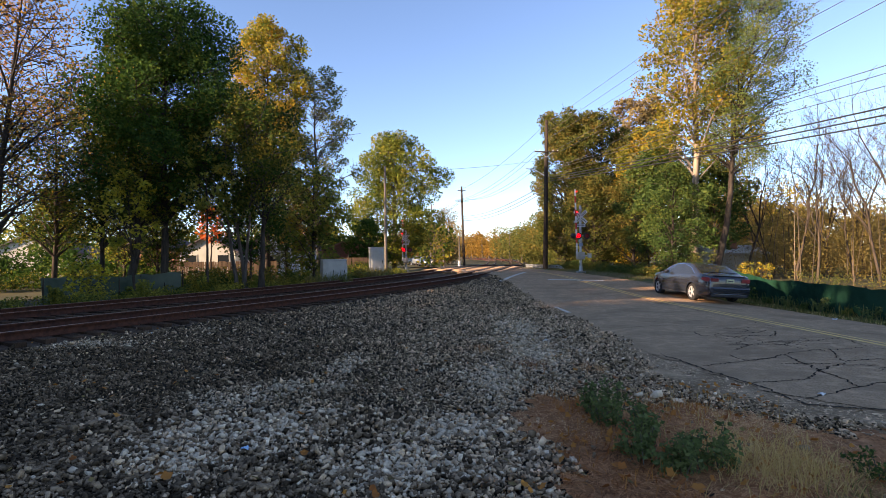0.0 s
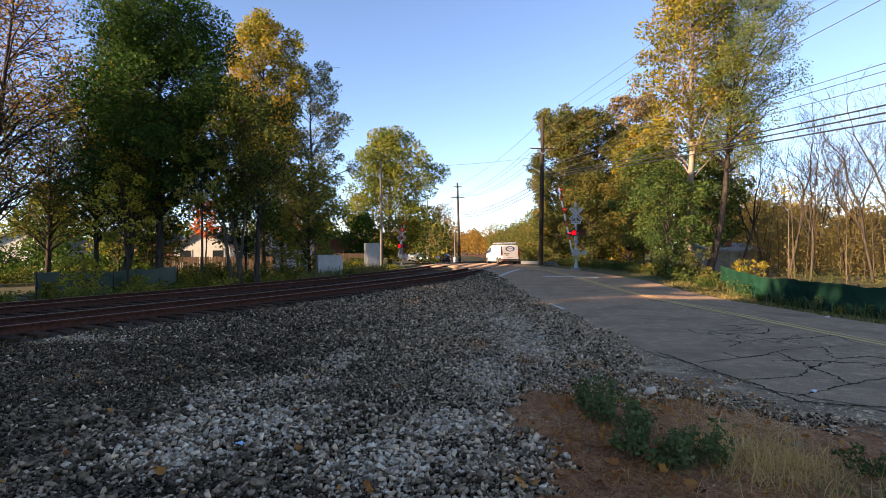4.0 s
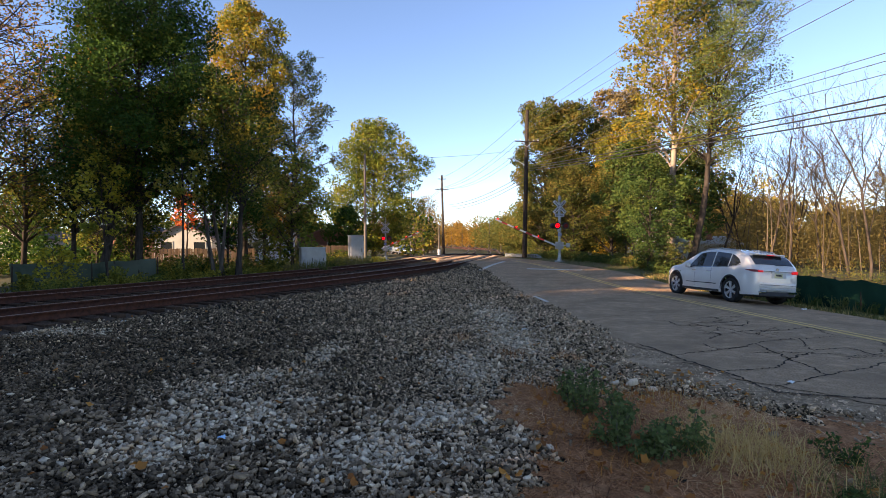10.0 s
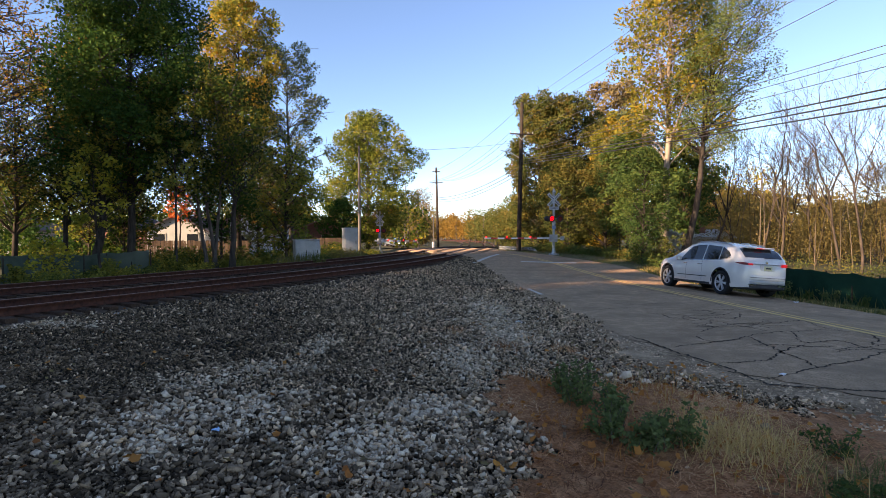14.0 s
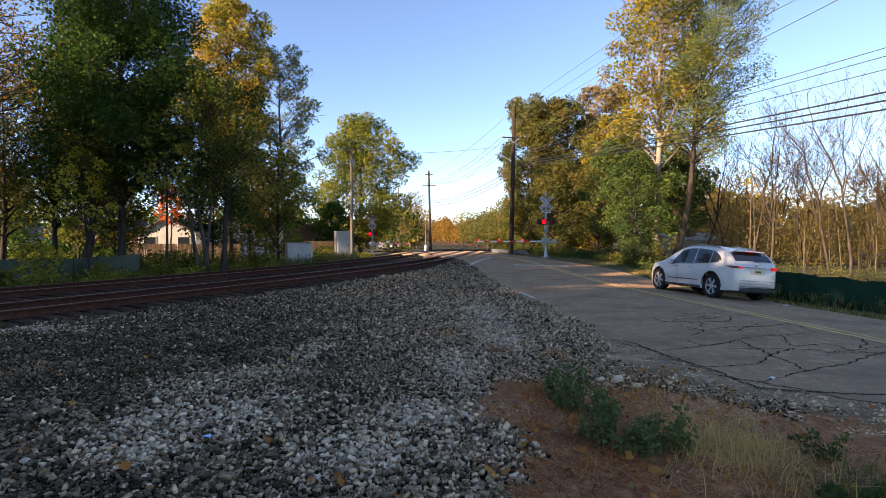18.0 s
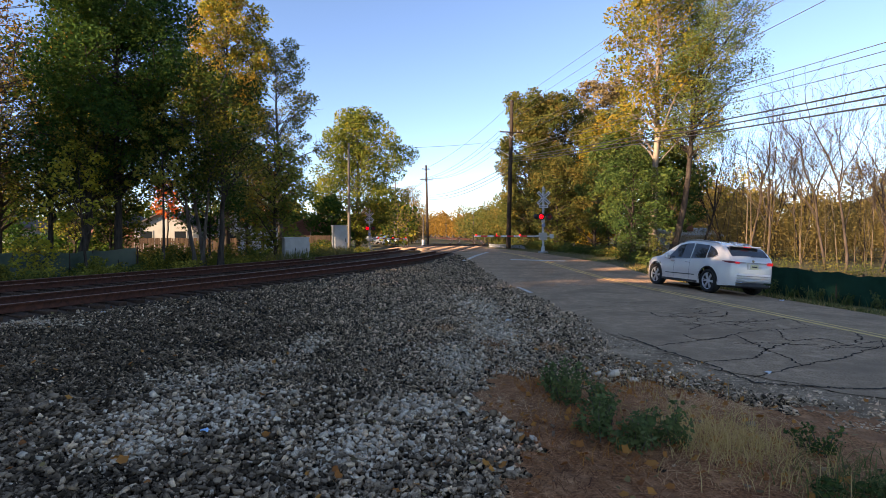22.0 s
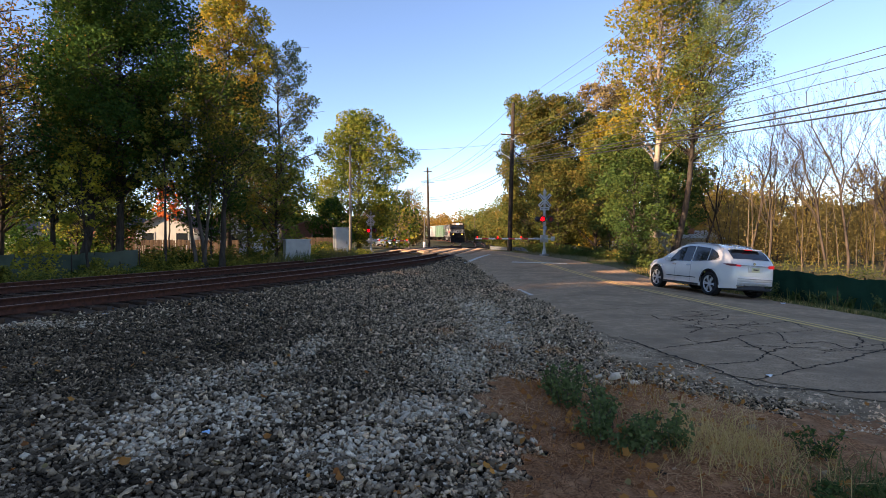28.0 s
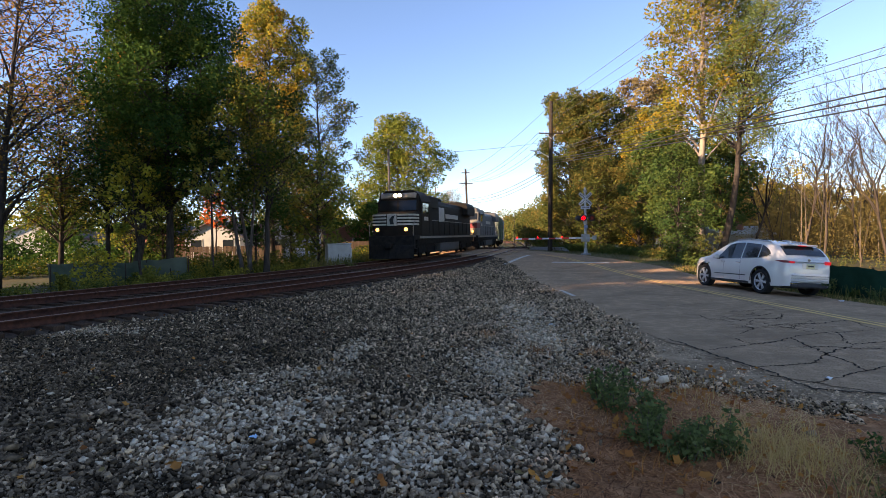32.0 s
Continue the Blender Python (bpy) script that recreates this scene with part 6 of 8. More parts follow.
def make_sedan(name, label, paint, brake):
    c = CarShape(top=[(0, 0.45), (0.006, 0.8), (0.03, 0.97), (0.08, 1.02), (0.3, 1.06), (0.62, 1.09), (1.0, 1.24), (1.35, 1.38), (1.7, 1.44), (2.2, 1.465), (2.7, 1.44), (3.0, 1.36), (3.55, 1.06), (3.75, 0.98),
                      (4.2, 0.92), (4.6, 0.82), (4.78, 0.7), (4.84, 0.58), (4.86, 0.45)],
                 belt=[(0, 0.4), (0.03, 0.85), (0.3, 0.98), (1.2, 0.99), (2.4, 0.95), (3.5, 0.91), (4.2, 0.84), (4.7, 0.66), (4.86, 0.4)],
                 half=[(0, 0.76), (0.06, 0.83), (0.25, 0.89), (0.6, 0.915), (1.2, 0.925), (3.8, 0.92), (4.3, 0.88), (4.65, 0.76), (4.8, 0.62), (4.86, 0.5)],
                 sill=[(0, 0.3), (0.5, 0.26), (4.4, 0.2), (4.86, 0.24)], wheels=(1.1, 3.88), r=0.33, tum=0.42)
    v, wh = car_base(name, label, c, paint, 0.225, 5, 0.79)
    for sg in (1, -1):
        part("side_window", side_patch(c, sg, [2.02, 2.6, 3.1], [0.99, 0.97, 0.96], [1.385, 1.35, 0.99]), M_GLASS, v, "dark front side window")
        part("side_window", side_patch(c, sg, [1.05, 1.4, 1.96], [1.02, 1.0, 0.99], [1.06, 1.27, 1.385]), M_GLASS, v, "dark rear side window")
        part("window_trim", side_patch(c, sg, [1.0, 1.4, 2.0, 2.6, 3.15], [1.06, 1.28, 1.39, 1.36, 0.985], [1.085, 1.3, 1.41, 1.385, 1.01], 0.006), M_CHROME, v, "chrome window surround")
        for xd in (1.95, 2.95):
            part("door_seam", side_patch(c, sg, [xd, xd + 0.012], [0.32, 0.32], [0.95, 0.95], 0.003, 2), M_BLACK, v)
        for xd in (1.5, 2.2):
            part("door_handle", bm_box(xd - 0.1, xd + 0.1, sg * (c.side(xd, 0.84)), sg * (c.side(xd, 0.84) + 0.03), 0.83, 0.855, 0.01), paint, v)
        part("mirror", bm_box(2.9, 3.06, sg * 0.93, sg * 1.09, 0.96, 1.1, 0.04, 3), paint, v, "door mirror")
        tl = part("tail_lamp", side_patch(c, sg, [0.04, 0.15, 0.42], [0.8, 0.8, 0.86], [0.94, 0.96, 0.94], 0.012), M_TAIL, v, "red tail lamp")
        part("lamp_core", bm_box(-0.01, 0.08, sg * 0.46, sg * 0.76, 0.81, 0.93, 0.015), M_BRAKE if brake else M_TAIL, tl, "red rear lamp")
        part("head_lamp", side_patch(c, sg, [4.3, 4.5, 4.72], [0.68, 0.64, 0.58], [0.79, 0.75, 0.68], 0.012), M_HEADLAMP, v, "clear head lamp")
        part("sill_trim", side_patch(c, sg, [1.5, 3.45], [0.25, 0.22], [0.3, 0.27], 0.01), M_CLAD, v)
    part("rear_window", top_patch(c, 0.7, 1.36, 0.95, 0.92), M_GLASS, v, "dark rear window")
    part("windscreen", top_patch(c, 2.92, 3.55, 0.94, 0.96, front=True), M_GLASS, v, "dark windscreen")
    pl = part("licence_plate", bm_box(-0.016, 0.0, -0.152, 0.152, 0.78, 0.92, 0.006), M_PLATE, v, "cream licence plate")
    part("lettering", bm_box(-0.02, -0.014, -0.1, 0.1, 0.83, 0.87), M_CLAD, pl, "plain dark bar")
    part("rear_bumper", bm_box(-0.03, 0.25, -0.8, 0.8, 0.36, 0.62, 0.06, 3), paint, v)
    part("bumper_strip", bm_box(-0.036, 0.0, -0.6, 0.6, 0.335, 0.36, 0.008), M_CHROME, v, "chrome bumper strip")
    part("bumper_skirt", bm_box(-0.01, 0.2, -0.72, 0.72, 0.24, 0.36, 0.02), M_CLAD, v)
    part("front_grille", bm_box(4.78, 4.875, -0.45, 0.45, 0.42, 0.62, 0.03), M_BLACK, v, "dark grille")
    part("spoiler", bm_box(0.02, 0.14, -0.62, 0.62, 1.02, 1.05, 0.014), paint, v)
    return v, wh, c


def make_van():
    c = CarShape(top=[(0, 0.5), (0.005, 1.0), (0.02, 1.5), (0.08, 1.82), (0.2, 1.88), (1.5, 1.905), (3.0, 1.9), (3.5, 1.84), (3.75, 1.72), (4.3, 1.25), (4.45, 1.17), (4.85, 1.02), (5.02, 0.88), (5.1, 0.7), (5.14, 0.5)],
                 belt=[(0, 0.45), (0.02, 0.95), (0.1, 1.08), (3.5, 1.08), (4.3, 1.02), (4.8, 0.86), (5.14, 0.45)],
                 half=[(0, 0.86), (0.04, 0.92), (0.15, 0.955), (0.4, 0.965), (4.2, 0.965), (4.7, 0.88), (5.0, 0.72), (5.14, 0.55)],
                 sill=[(0, 0.34), (0.5, 0.3), (4.6, 0.26), (5.14, 0.3)], wheels=(1.0, 4.2), r=0.335, tum=0.14, crown=0.02)
    v, wh = car_base("van", "white work van with roof rack and blue oval signs", c, M_PAINTVAN, 0.225, 9, 0.83)
    for sg in (1, -1):
        part("side_window", side_patch(c, sg, [3.05, 3.55, 4.0, 4.22], [1.14, 1.13, 1.1, 1.1], [1.7, 1.66, 1.36, 1.14]), M_GLASS, v, "dark cab window")
        part("rear_lamp", bm_box(-0.02, 0.1, sg * 0.8, sg * 0.945, 0.86, 1.3, 0.02), M_TAIL, v, "tall red rear lamp")
        part("rear_pillar", bm_box(-0.006, 0.08, sg * 0.83, sg * 0.93, 1.3, 1.74, 0.02), M_CLAD, v, "dark strip above the lamp")
        part("corner_cladding", side_patch(c, sg, [0.03, 0.62], [0.36, 0.33], [0.66, 0.7], 0.012), M_CLAD, v, "dark plastic corner cladding")
        part("slide_rail", side_patch(c, sg, [0.35, 2.2], [1.02, 1.02], [1.045, 1.045], 0.012), M_CLAD, v, "dark sliding-door rail")
        for xd in (1.6, 3.0):
            part("door_seam", side_patch(c, sg, [xd, xd + 0.015], [0.36, 0.36], [1.72, 1.72], 0.003, 2), M_CLAD, v)
        for xd in (1.55, 2.75, 3.15):
            part("door_handle", bm_box(xd - 0.1, xd + 0.1, sg * c.side(xd, 1.0), sg * (c.side(xd, 1.0) + 0.03), 0.98, 1.03, 0.012), M_CLAD, v)
        part("mirror", bm_box(3.85, 4.05, sg * 0.97, sg * 1.17, 1.08, 1.32, 0.05, 3), M_CLAD, v, "dark door mirror")
        part("head_lamp", side_patch(c, sg, [4.62, 4.8, 5.0], [0.82, 0.78, 0.74], [0.98, 0.94, 0.86], 0.012), M_HEADLAMP, v, "clear head lamp")
        # oval sign as a ring on the door
        bm = bmesh.new()
        o = [[bm.verts.new((3.4 + q * 0.3 * math.cos(a), sg * (c.side(3.4, 0.8) + 0.012), 0.8 + q * 0.17 * math.sin(a))) for q in (0.74, 1.0)] for a in (2 * math.pi * i / 28 for i in range(28))]
        for i in range(28):
            bm.faces.new((o[i][0], o[i][1], o[(i + 1) % 28][1], o[(i + 1) % 28][0]))
        part("oval_sign", bm, M_BLUESIGN, v, "blue oval sign ring")
        part("oval_text", bm_box(3.25, 3.55, sg * (c.side(3.4, 0.8) + 0.008), sg * (c.side(3.4, 0.8) + 0.014), 0.78, 0.82), M_BLUESIGN, v, "plain blue bar")
        for xa, xb in ((0.95, 1.55), (1.62, 2.0), (2.07, 2.6)):
            part("side_text", bm_box(xa, xb, sg * (c.side(2, 0.8) + 0.008), sg * (c.side(2, 0.8) + 0.014), 0.775, 0.815), M_GREYBAR, v, "plain blue-grey bar of writing")
        for xa, xb, za in ((3.28, 3.5, 0.5), (3.2, 3.58, 0.45), (1.7, 2.1, 0.47)):
            part("side_text", bm_box(xa, xb, sg * (c.side(xa, za) + 0.006), sg * (c.side(xa, za) + 0.012), za, za + 0.022), M_GREYBAR, v, "small plain bar of writing")
    part("windscreen", top_patch(c, 3.7, 4.32, 0.94, 0.97, front=True), M_GLASS, v, "dark windscreen")
    bm = bmesh.new()
    o = [[bm.verts.new((-0.012, 0.02 + q * 0.47 * math.cos(a), 1.5 + q * 0.26 * math.sin(a))) for q in (0.7, 1.0)] for a in (2 * math.pi * i / 36 for i in range(36))]
    for i in range(36):
        bm.faces.new((o[i][0], o[(i + 1) % 36][0], o[(i + 1) % 36][1], o[i][1]))
    part("rear_panel", bm_box(-0.008, 0.08, -0.8, 0.8, 0.62, 1.78, 0.02), M_PAINTVAN, v)
    part("oval_sign", bm, M_BLUESIGN, v, "large blue oval sign ring")
    part("oval_text", bm_box(-0.014, -0.008, -0.28, 0.3, 1.47, 1.53), M_BLUESIGN, v, "plain blue bar")
    part("red_text", bm_box(-0.014, -0.008, -0.3, 0.3, 0.66, 0.69), M_REDTEXT, v, "plain dull red bar")
    part("tailgate_handle", bm_box(-0.03, 0.0, 0.1, 0.62, 0.98, 1.06, 0.015), M_CLAD, v)
    pl = part("licence_plate", bm_box(-0.02, -0.006, 0.2, 0.5, 0.8, 0.95, 0.006), M_PLATE, v, "cream licence plate")
    part("lettering", bm_box(-0.024, -0.018, 0.25, 0.45, 0.86, 0.9), M_CLAD, pl, "plain dark bar")
    part("rear_bumper", bm_box(-0.06, 0.25, -0.9, 0.9, 0.36, 0.52, 0.04, 3), M_CLAD, v, "dark plastic rear bumper")
    part("bumper_lamp", bm_box(-0.066, -0.03, 0.7, 0.84, 0.38, 0.46, 0.01), M_BRAKE, v, "lit lamp in the bumper")
    for x in (0.5, 1.6, 2.7):
        part("rack_bar", bm_tube([(x, -0.72, 1.9), (x, -0.72, 2.03), (x, 0.72, 2.03), (x, 0.72, 1.9)], 0.02, 8), M_STEEL, v, "steel rack crossbar")
    for y in (-0.5, -0.1, 0.2, 0.62):
        part("ladder_rail", bm_box(-0.25 if y < 0.1 else 0.5, 2.6 if y < 0.1 else 3.3, y - 0.025, y + 0.025, 2.05, 2.12, 0.008), M_STEEL, v)
    for x in np.arange(0.0, 2.5, 0.3):
        part("rung", bm_box(x, x + 0.03, -0.5, -0.1, 2.07, 2.1), M_STEEL, v)
        part("rung", bm_box(x + 0.7, x + 0.73, 0.2, 0.62, 2.07, 2.1), M_STEEL, v)
    return v, wh, c


M_REDTEXT = mat("dull_red_lettering", (0.28, 0.12, 0.13), None, 6, 0.6)
M_BLUESIGN = mat("sign_blue", (0.03, 0.07, 0.2), (0.03, 0.06, 0.18), 6, 0.5)
M_GREYBAR = mat("grey_lettering", (0.2, 0.26, 0.34), None, 6, 0.5)
SUV, SUV_W, SUV_C = make_suv()


def reshape_car(car, wheels, kx, kz):
    """Sets a car's length and height by two factors; its wheels stay round."""
    done = set()

    def scale(ob, m):
        if ob.data is not None and ob.data.name not in done:
            done.add(ob.data.name)
            ob.data.transform(m)
        for ch in ob.children:
            scale(ch, m)

    for ch in car.children:
        if ch in wheels:
            ch.location = (ch.location.x * kx, ch.location.y, ch.location.z * kz)
            scale(ch, Matrix.Diagonal((kz, 1, kz, 1)))
        else:
            scale(ch, Matrix.Diagonal((kx, 1, kz, 1)))


reshape_car(SUV, SUV_W, 0.915, 1.0)
SEDAN, SEDAN_W, SEDAN_C = make_sedan("sedan", "dark blue-grey sedan driving off along the road", M_PAINTDARK, False)
VAN, VAN_W, VAN_C = make_van()
QUEUE = [make_sedan("sedan", "silver sedan waiting at the far side of the crossing", M_PAINTSILVER, False)[0]]
part("lit_lamp", bm_box(4.7, 4.88, 0.45, 0.68, 0.6, 0.72, 0.02), M_HEADLIT, QUEUE[0], "lit head lamp")
part("lit_lamp", bm_box(4.7, 4.88, -0.68, -0.45, 0.6, 0.72, 0.02), M_HEADLIT, QUEUE[0], "lit head lamp")
QUEUE[0].matrix_world = pose(-8.8, 89.5, gz(-8.8, 89.5) + 0.07, 0, 0, -75)
QUEUE.append(tagged(copy_thing(QUEUE[0], pose(-10.6, 97.0, gz(-10.6, 97.0) + 0.07, 0, 0, -73)), "silver sedan further back in the far queue", "car"))
QUEUE.append(tagged(copy_thing(SEDAN, pose(-12.4, 105.0, gz(-12.4, 105.0) + 0.07, 0, 0, -72)), "dark sedan at the end of the far queue", "car"))

# ---------------------------------------------------------------- train
M_LOCOBLACK = mat("loco_black", (0.016, 0.0125, 0.01), (0.024, 0.018, 0.0135), 3, 0.65, c3=(0.045, 0.032, 0.022), mix3=0.8, spec=0.08)
M_LOCOGREY = mat("loco_grey", (0.1, 0.1, 0.102), (0.075, 0.075, 0.078), 3, 0.6, c3=(0.06, 0.055, 0.05), mix3=0.7)
M_LOCOPALE = mat("loco_pale_grey", (0.3, 0.255, 0.2), (0.22, 0.185, 0.15), 3, 0.6)
M_LOCORED = mat("loco_red", (0.32, 0.05, 0.05), (0.26, 0.045, 0.045), 3, 0.5)
M_STRIPE = mat("loco_white_stripe", (0.56, 0.49, 0.41), (0.44, 0.385, 0.32), 5, 0.6)
M_GRIME = mat("running_gear_grime", (0.028, 0.024, 0.021), (0.016, 0.014, 0.013), 4, 0.85, bump=0.3)
M_LOCOGLASS = glassmat("cab_glass", (0.02, 0.025, 0.03), 0.05)
M_LOCOLIGHT = glow("loco_head_light", (1.0, 0.74, 0.4), 40.0)
M_DITCH = glow("loco_ditch_light", (1.0, 0.5, 0.13), 1.6)
M_BOXGREEN = mat("boxcar_green", (0.12, 0.2, 0.13), (0.1, 0.17, 0.11), 2, 0.6, c3=(0.2, 0.2, 0.17), mix3=0.6)
M_BOXPALE = mat("hopper_pale", (0.42, 0.41, 0.37), (0.34, 0.33, 0.3), 2, 0.6, c3=(0.24, 0.2, 0.17), mix3=0.6)


def make_truck(parent, x, axles):
    t = bpy.data.objects.new("bogie", None)
    scene.collection.objects.link(t)
    t.parent = parent
    t.location = (x, 0, 0)
    span = (len(axles) - 1) and axles[-1] - axles[0]
    for sg in (1, -1):
        pl = [(-span / 2 - 0.75, 0.5), (-span / 2 - 0.5, 0.38), (span / 2 + 0.5, 0.38), (span / 2 + 0.75, 0.5), (span / 2 + 0.75, 0.75), (span / 2, 0.98), (-span / 2, 0.98), (-span / 2 - 0.75, 0.75)]
        part("side_frame", bm_prism(pl, "y", sg * 1.08, sg * 1.24, 0.02), M_GRIME, t, "grimy cast side frame")
        for a in axles:
            part("journal", bm_box(a - 0.16, a + 0.16, sg * 1.2, sg * 1.33, 0.42, 0.76, 0.03), M_GRIME, t)
    for a in axles:
        part("wheelset", bm_tube([(a, -0.8, 0.53), (a, -0.68, 0.53), (a, -0.67, 0.53), (a, 0.67, 0.53), (a, 0.68, 0.53), (a, 0.8, 0.53)], [0.5, 0.53, 0.1, 0.1, 0.53, 0.5], 24), M_GRIME, t, "steel wheelset")
    return t


def make_loco(label, body, nose, sill, stripes):
    e = empty("locomotive", pose(0, 0, 0), label, "locomotive", "locomotives of the freight train")
    part("deck", bm_box(-10.7, 10.75, -1.5, 1.5, 1.32, 1.55, 0.02), body, e)
    for sg in (1, -1):
        part("sill_stripe", bm_box(-10.6, 9.6, sg * 1.5, sg * 1.508, 1.36, 1.5), sill, e, "pale sill stripe")
        part("frame_side", bm_box(-9.8, 9.8, sg * 1.2, sg * 1.4, 0.98, 1.32, 0.02), M_GRIME, e)
    part("fuel_tank", bm_box(-3.3, 3.3, -1.38, 1.38, 0.3, 1.18, 0.12, 3), M_LOCOGREY, e, "grey fuel tank")
    for x in (7.0, -7.0):
        make_truck(e, x, (-2.05, 0.0, 2.05))
    # cab with bevelled roof
    pl = [(-1.52, 1.55), (1.52, 1.55), (1.52, 3.75), (1.35, 4.25), (0.95, 4.55), (-0.95, 4.55), (-1.35, 4.25), (-1.52, 3.75)]
    part("cab", bm_prism(pl, "x", 6.5, 9.1, 0.03), body, e)
    # nose, sloped to the windscreen
    bm = bmesh.new()
    lo = [(9.1, -1.5), (10.55, -1.35), (10.75, -1.1), (10.75, 1.1), (10.55, 1.35), (9.1, 1.5)]
    a = [bm.verts.new((x, y, 1.55)) for x, y in lo]
    b = [bm.verts.new((x, y, 2.85)) for x, y in lo]
    c = [bm.verts.new((9.1 + (x - 9.1) * 0.72, y * 0.9, 3.2 if x < 9.5 else 3.02)) for x, y in lo]
    for p, q in ((a, b), (b, c)):
        for i in range(5):
            bm.faces.new((p[i], p[i + 1], q[i + 1], q[i]))
    bm.faces.new(c)
    bm.faces.new(a[::-1])
    bmesh.ops.recalc_face_normals(bm, faces=bm.faces[:])
    part("nose", bm, nose, e)
    # sloping windscreen panel
    part("cab_front", bm_prism([(9.08, 3.0), (9.5, 3.08), (9.28, 3.98), (9.08, 4.3)], "y", -1.36, 1.36, 0.02), nose, e)
    for y0, y1 in ((-1.25, -0.08), (0.08, 1.25)):
        w = bmesh.new()
        vs = [w.verts.new((9.1 + 0.42 - (z - 3.08) * 0.245 + 0.012, y, z)) for y, z in ((y0, 3.2), (y1, 3.2), (y1, 3.86), (y0, 3.86))]
        w.faces.new(vs)
        bmesh.ops.solidify(w, geom=w.faces[:], thickness=0.01)
        part("windscreen", w, M_LOCOGLASS, e, "pale windscreen pane")
    part("visor", bm_box(9.05, 9.4, -1.2, 1.2, 4.0, 4.36, 0.05), M_LOCOPALE, e)
    hl = part("headlight_box", bm_box(9.36, 9.46, -0.34, 0.34, 4.06, 4.32, 0.03), M_BLACK, e)
    for y in (-0.15, 0.15):
        part("head_light", bm_tube([(9.46, y, 4.19), (9.49, y, 4.19)], 0.105, 18), M_LOCOLIGHT, hl, "glowing headlight")
    for sg in (1, -1):
        part("number_board", bm_box(9.38, 9.44, sg * 0.45, sg * 1.05, 4.08, 4.3, 0.01), M_LOCOPALE, e, "pale board with plain bars")
        part("ditch_light", bm_tube([(10.78, sg * 0.95, 1.95), (10.85, sg * 0.95, 1.95)], 0.11, 16), M_DITCH, e, "glowing ditch light")
        part("ditch_bracket", bm_box(10.6, 10.8, sg * 0.82, sg * 1.08, 1.8, 2.1, 0.03), M_BLACK, e)
        part("cab_side_window", bm_box(7.4, 8.2, sg * 1.512, sg * 1.53, 3.0, 3.7, 0.01), M_LOCOGLASS, e)
        part("cab_side_window", bm_box(8.3, 8.85, sg * 1.512, sg * 1.53, 3.0, 3.7, 0.01), M_LOCOGLASS, e)
        part("cab_number", bm_box(7.5, 8.5, sg * 1.52, sg * 1.526, 2.55, 2.8), M_STRIPE, e, "plain pale bar")
        part("cab_door", bm_box(6.62, 7.2, sg * 1.515, sg * 1.53, 1.7, 3.6, 0.01), body, e)
        part("cab_sunshade", bm_box(7.3, 8.9, sg * 1.5, sg * 1.75, 3.74, 3.78, 0.01), body, e)
        for i, z in enumerate((2.22, 2.42, 2.62, 2.82)):
            if stripes:
                part("nose_stripe", bm_prism([(10.762, sg * 0.36), (10.762, sg * 1.1), (10.562, sg * 1.36), (9.6, sg * 1.47), (9.6, sg * 1.482), (10.567, sg * 1.372), (10.772, sg * 1.105), (10.772, sg * 0.36)], "z", z, z + 0.11), M_STRIPE, e, "white nose stripe")
        # hand rails
        for x in np.arange(-9.8, 6.2, 1.75):
            part("stanchion", bm_tube([(x, sg * 1.44, 1.55), (x, sg * 1.44, 2.6)], 0.02, 6), M_GRIME, e)
        part("hand_rail", bm_tube([(-10.2, sg * 1.44, 2.6), (6.3, sg * 1.44, 2.6)], 0.022, 6), sill, e)
        part("front_hand_rail", bm_tube([(10.9, sg * 1.42, 0.6), (10.9, sg * 1.46, 2.2), (10.5, sg * 1.46, 2.5)], 0.025, 6), sill, e, "pale grab rail")
        # step well
        for k in range(4):
            part("step", bm_box(10.2, 10.8, sg * (1.15), sg * 1.5, 0.42 + 0.28 * k, 0.46 + 0.28 * k, 0.006, 1), M_GRIME, e)
        part("step_plate", bm_box(10.14, 10.2, sg * 1.0, sg * 1.5, 0.35, 1.4, 0.006, 1), M_GRIME, e)
        # side lettering as plain bars
        part("side_emblem", bm_box(0.6, 2.4, sg * 1.002, sg * 1.01, 2.6, 3.7), M_STRIPE, e, "plain pale emblem block") if stripes else None
        part("side_lettering", bm_box(-4.5, 0.2, sg * 1.002, sg * 1.01, 2.9, 3.25), M_STRIPE, e, "plain pale bar")
        for i in range(7):
            x0 = -6.2 + i * 1.75
            part("hood_door", bm_box(x0, x0 + 1.6, sg * 0.985, sg * 1.002, 1.75, 2.5, 0.01), body, e)
    part("front_pilot", bm_box(10.6, 10.95, -1.5, 1.5, 0.75, 1.55, 0.03), M_GRIME, e)
    bm = bmesh.new()
    pts = [(10.95, -1.5, 0.12), (11.5, 0, 0.12), (10.95, 1.5, 0.12), (10.95, -1.5, 0.95), (11.2, 0, 0.95), (10.95, 1.5, 0.95)]
    v = [bm.verts.new(p) for p in pts]
    bm.faces.new((v[0], v[1], v[4], v[3]))
    bm.faces.new((v[1], v[2], v[5], v[4]))
    bm.faces.new((v[3], v[4], v[5]))
    bm.faces.new((v[0], v[2], v[1]))
    bm.faces.new((v[0], v[3], v[5], v[2]))
    part("plow", bm, M_GRIME, e, "dark snow plow")
    part("coupler", bm_box(11.0, 11.6, -0.18, 0.18, 0.78, 1.12, 0.04), M_GRIME, e)
    part("rear_coupler", bm_box(-11.4, -10.6, -0.18, 0.18, 0.78, 1.12, 0.04), M_GRIME, e)
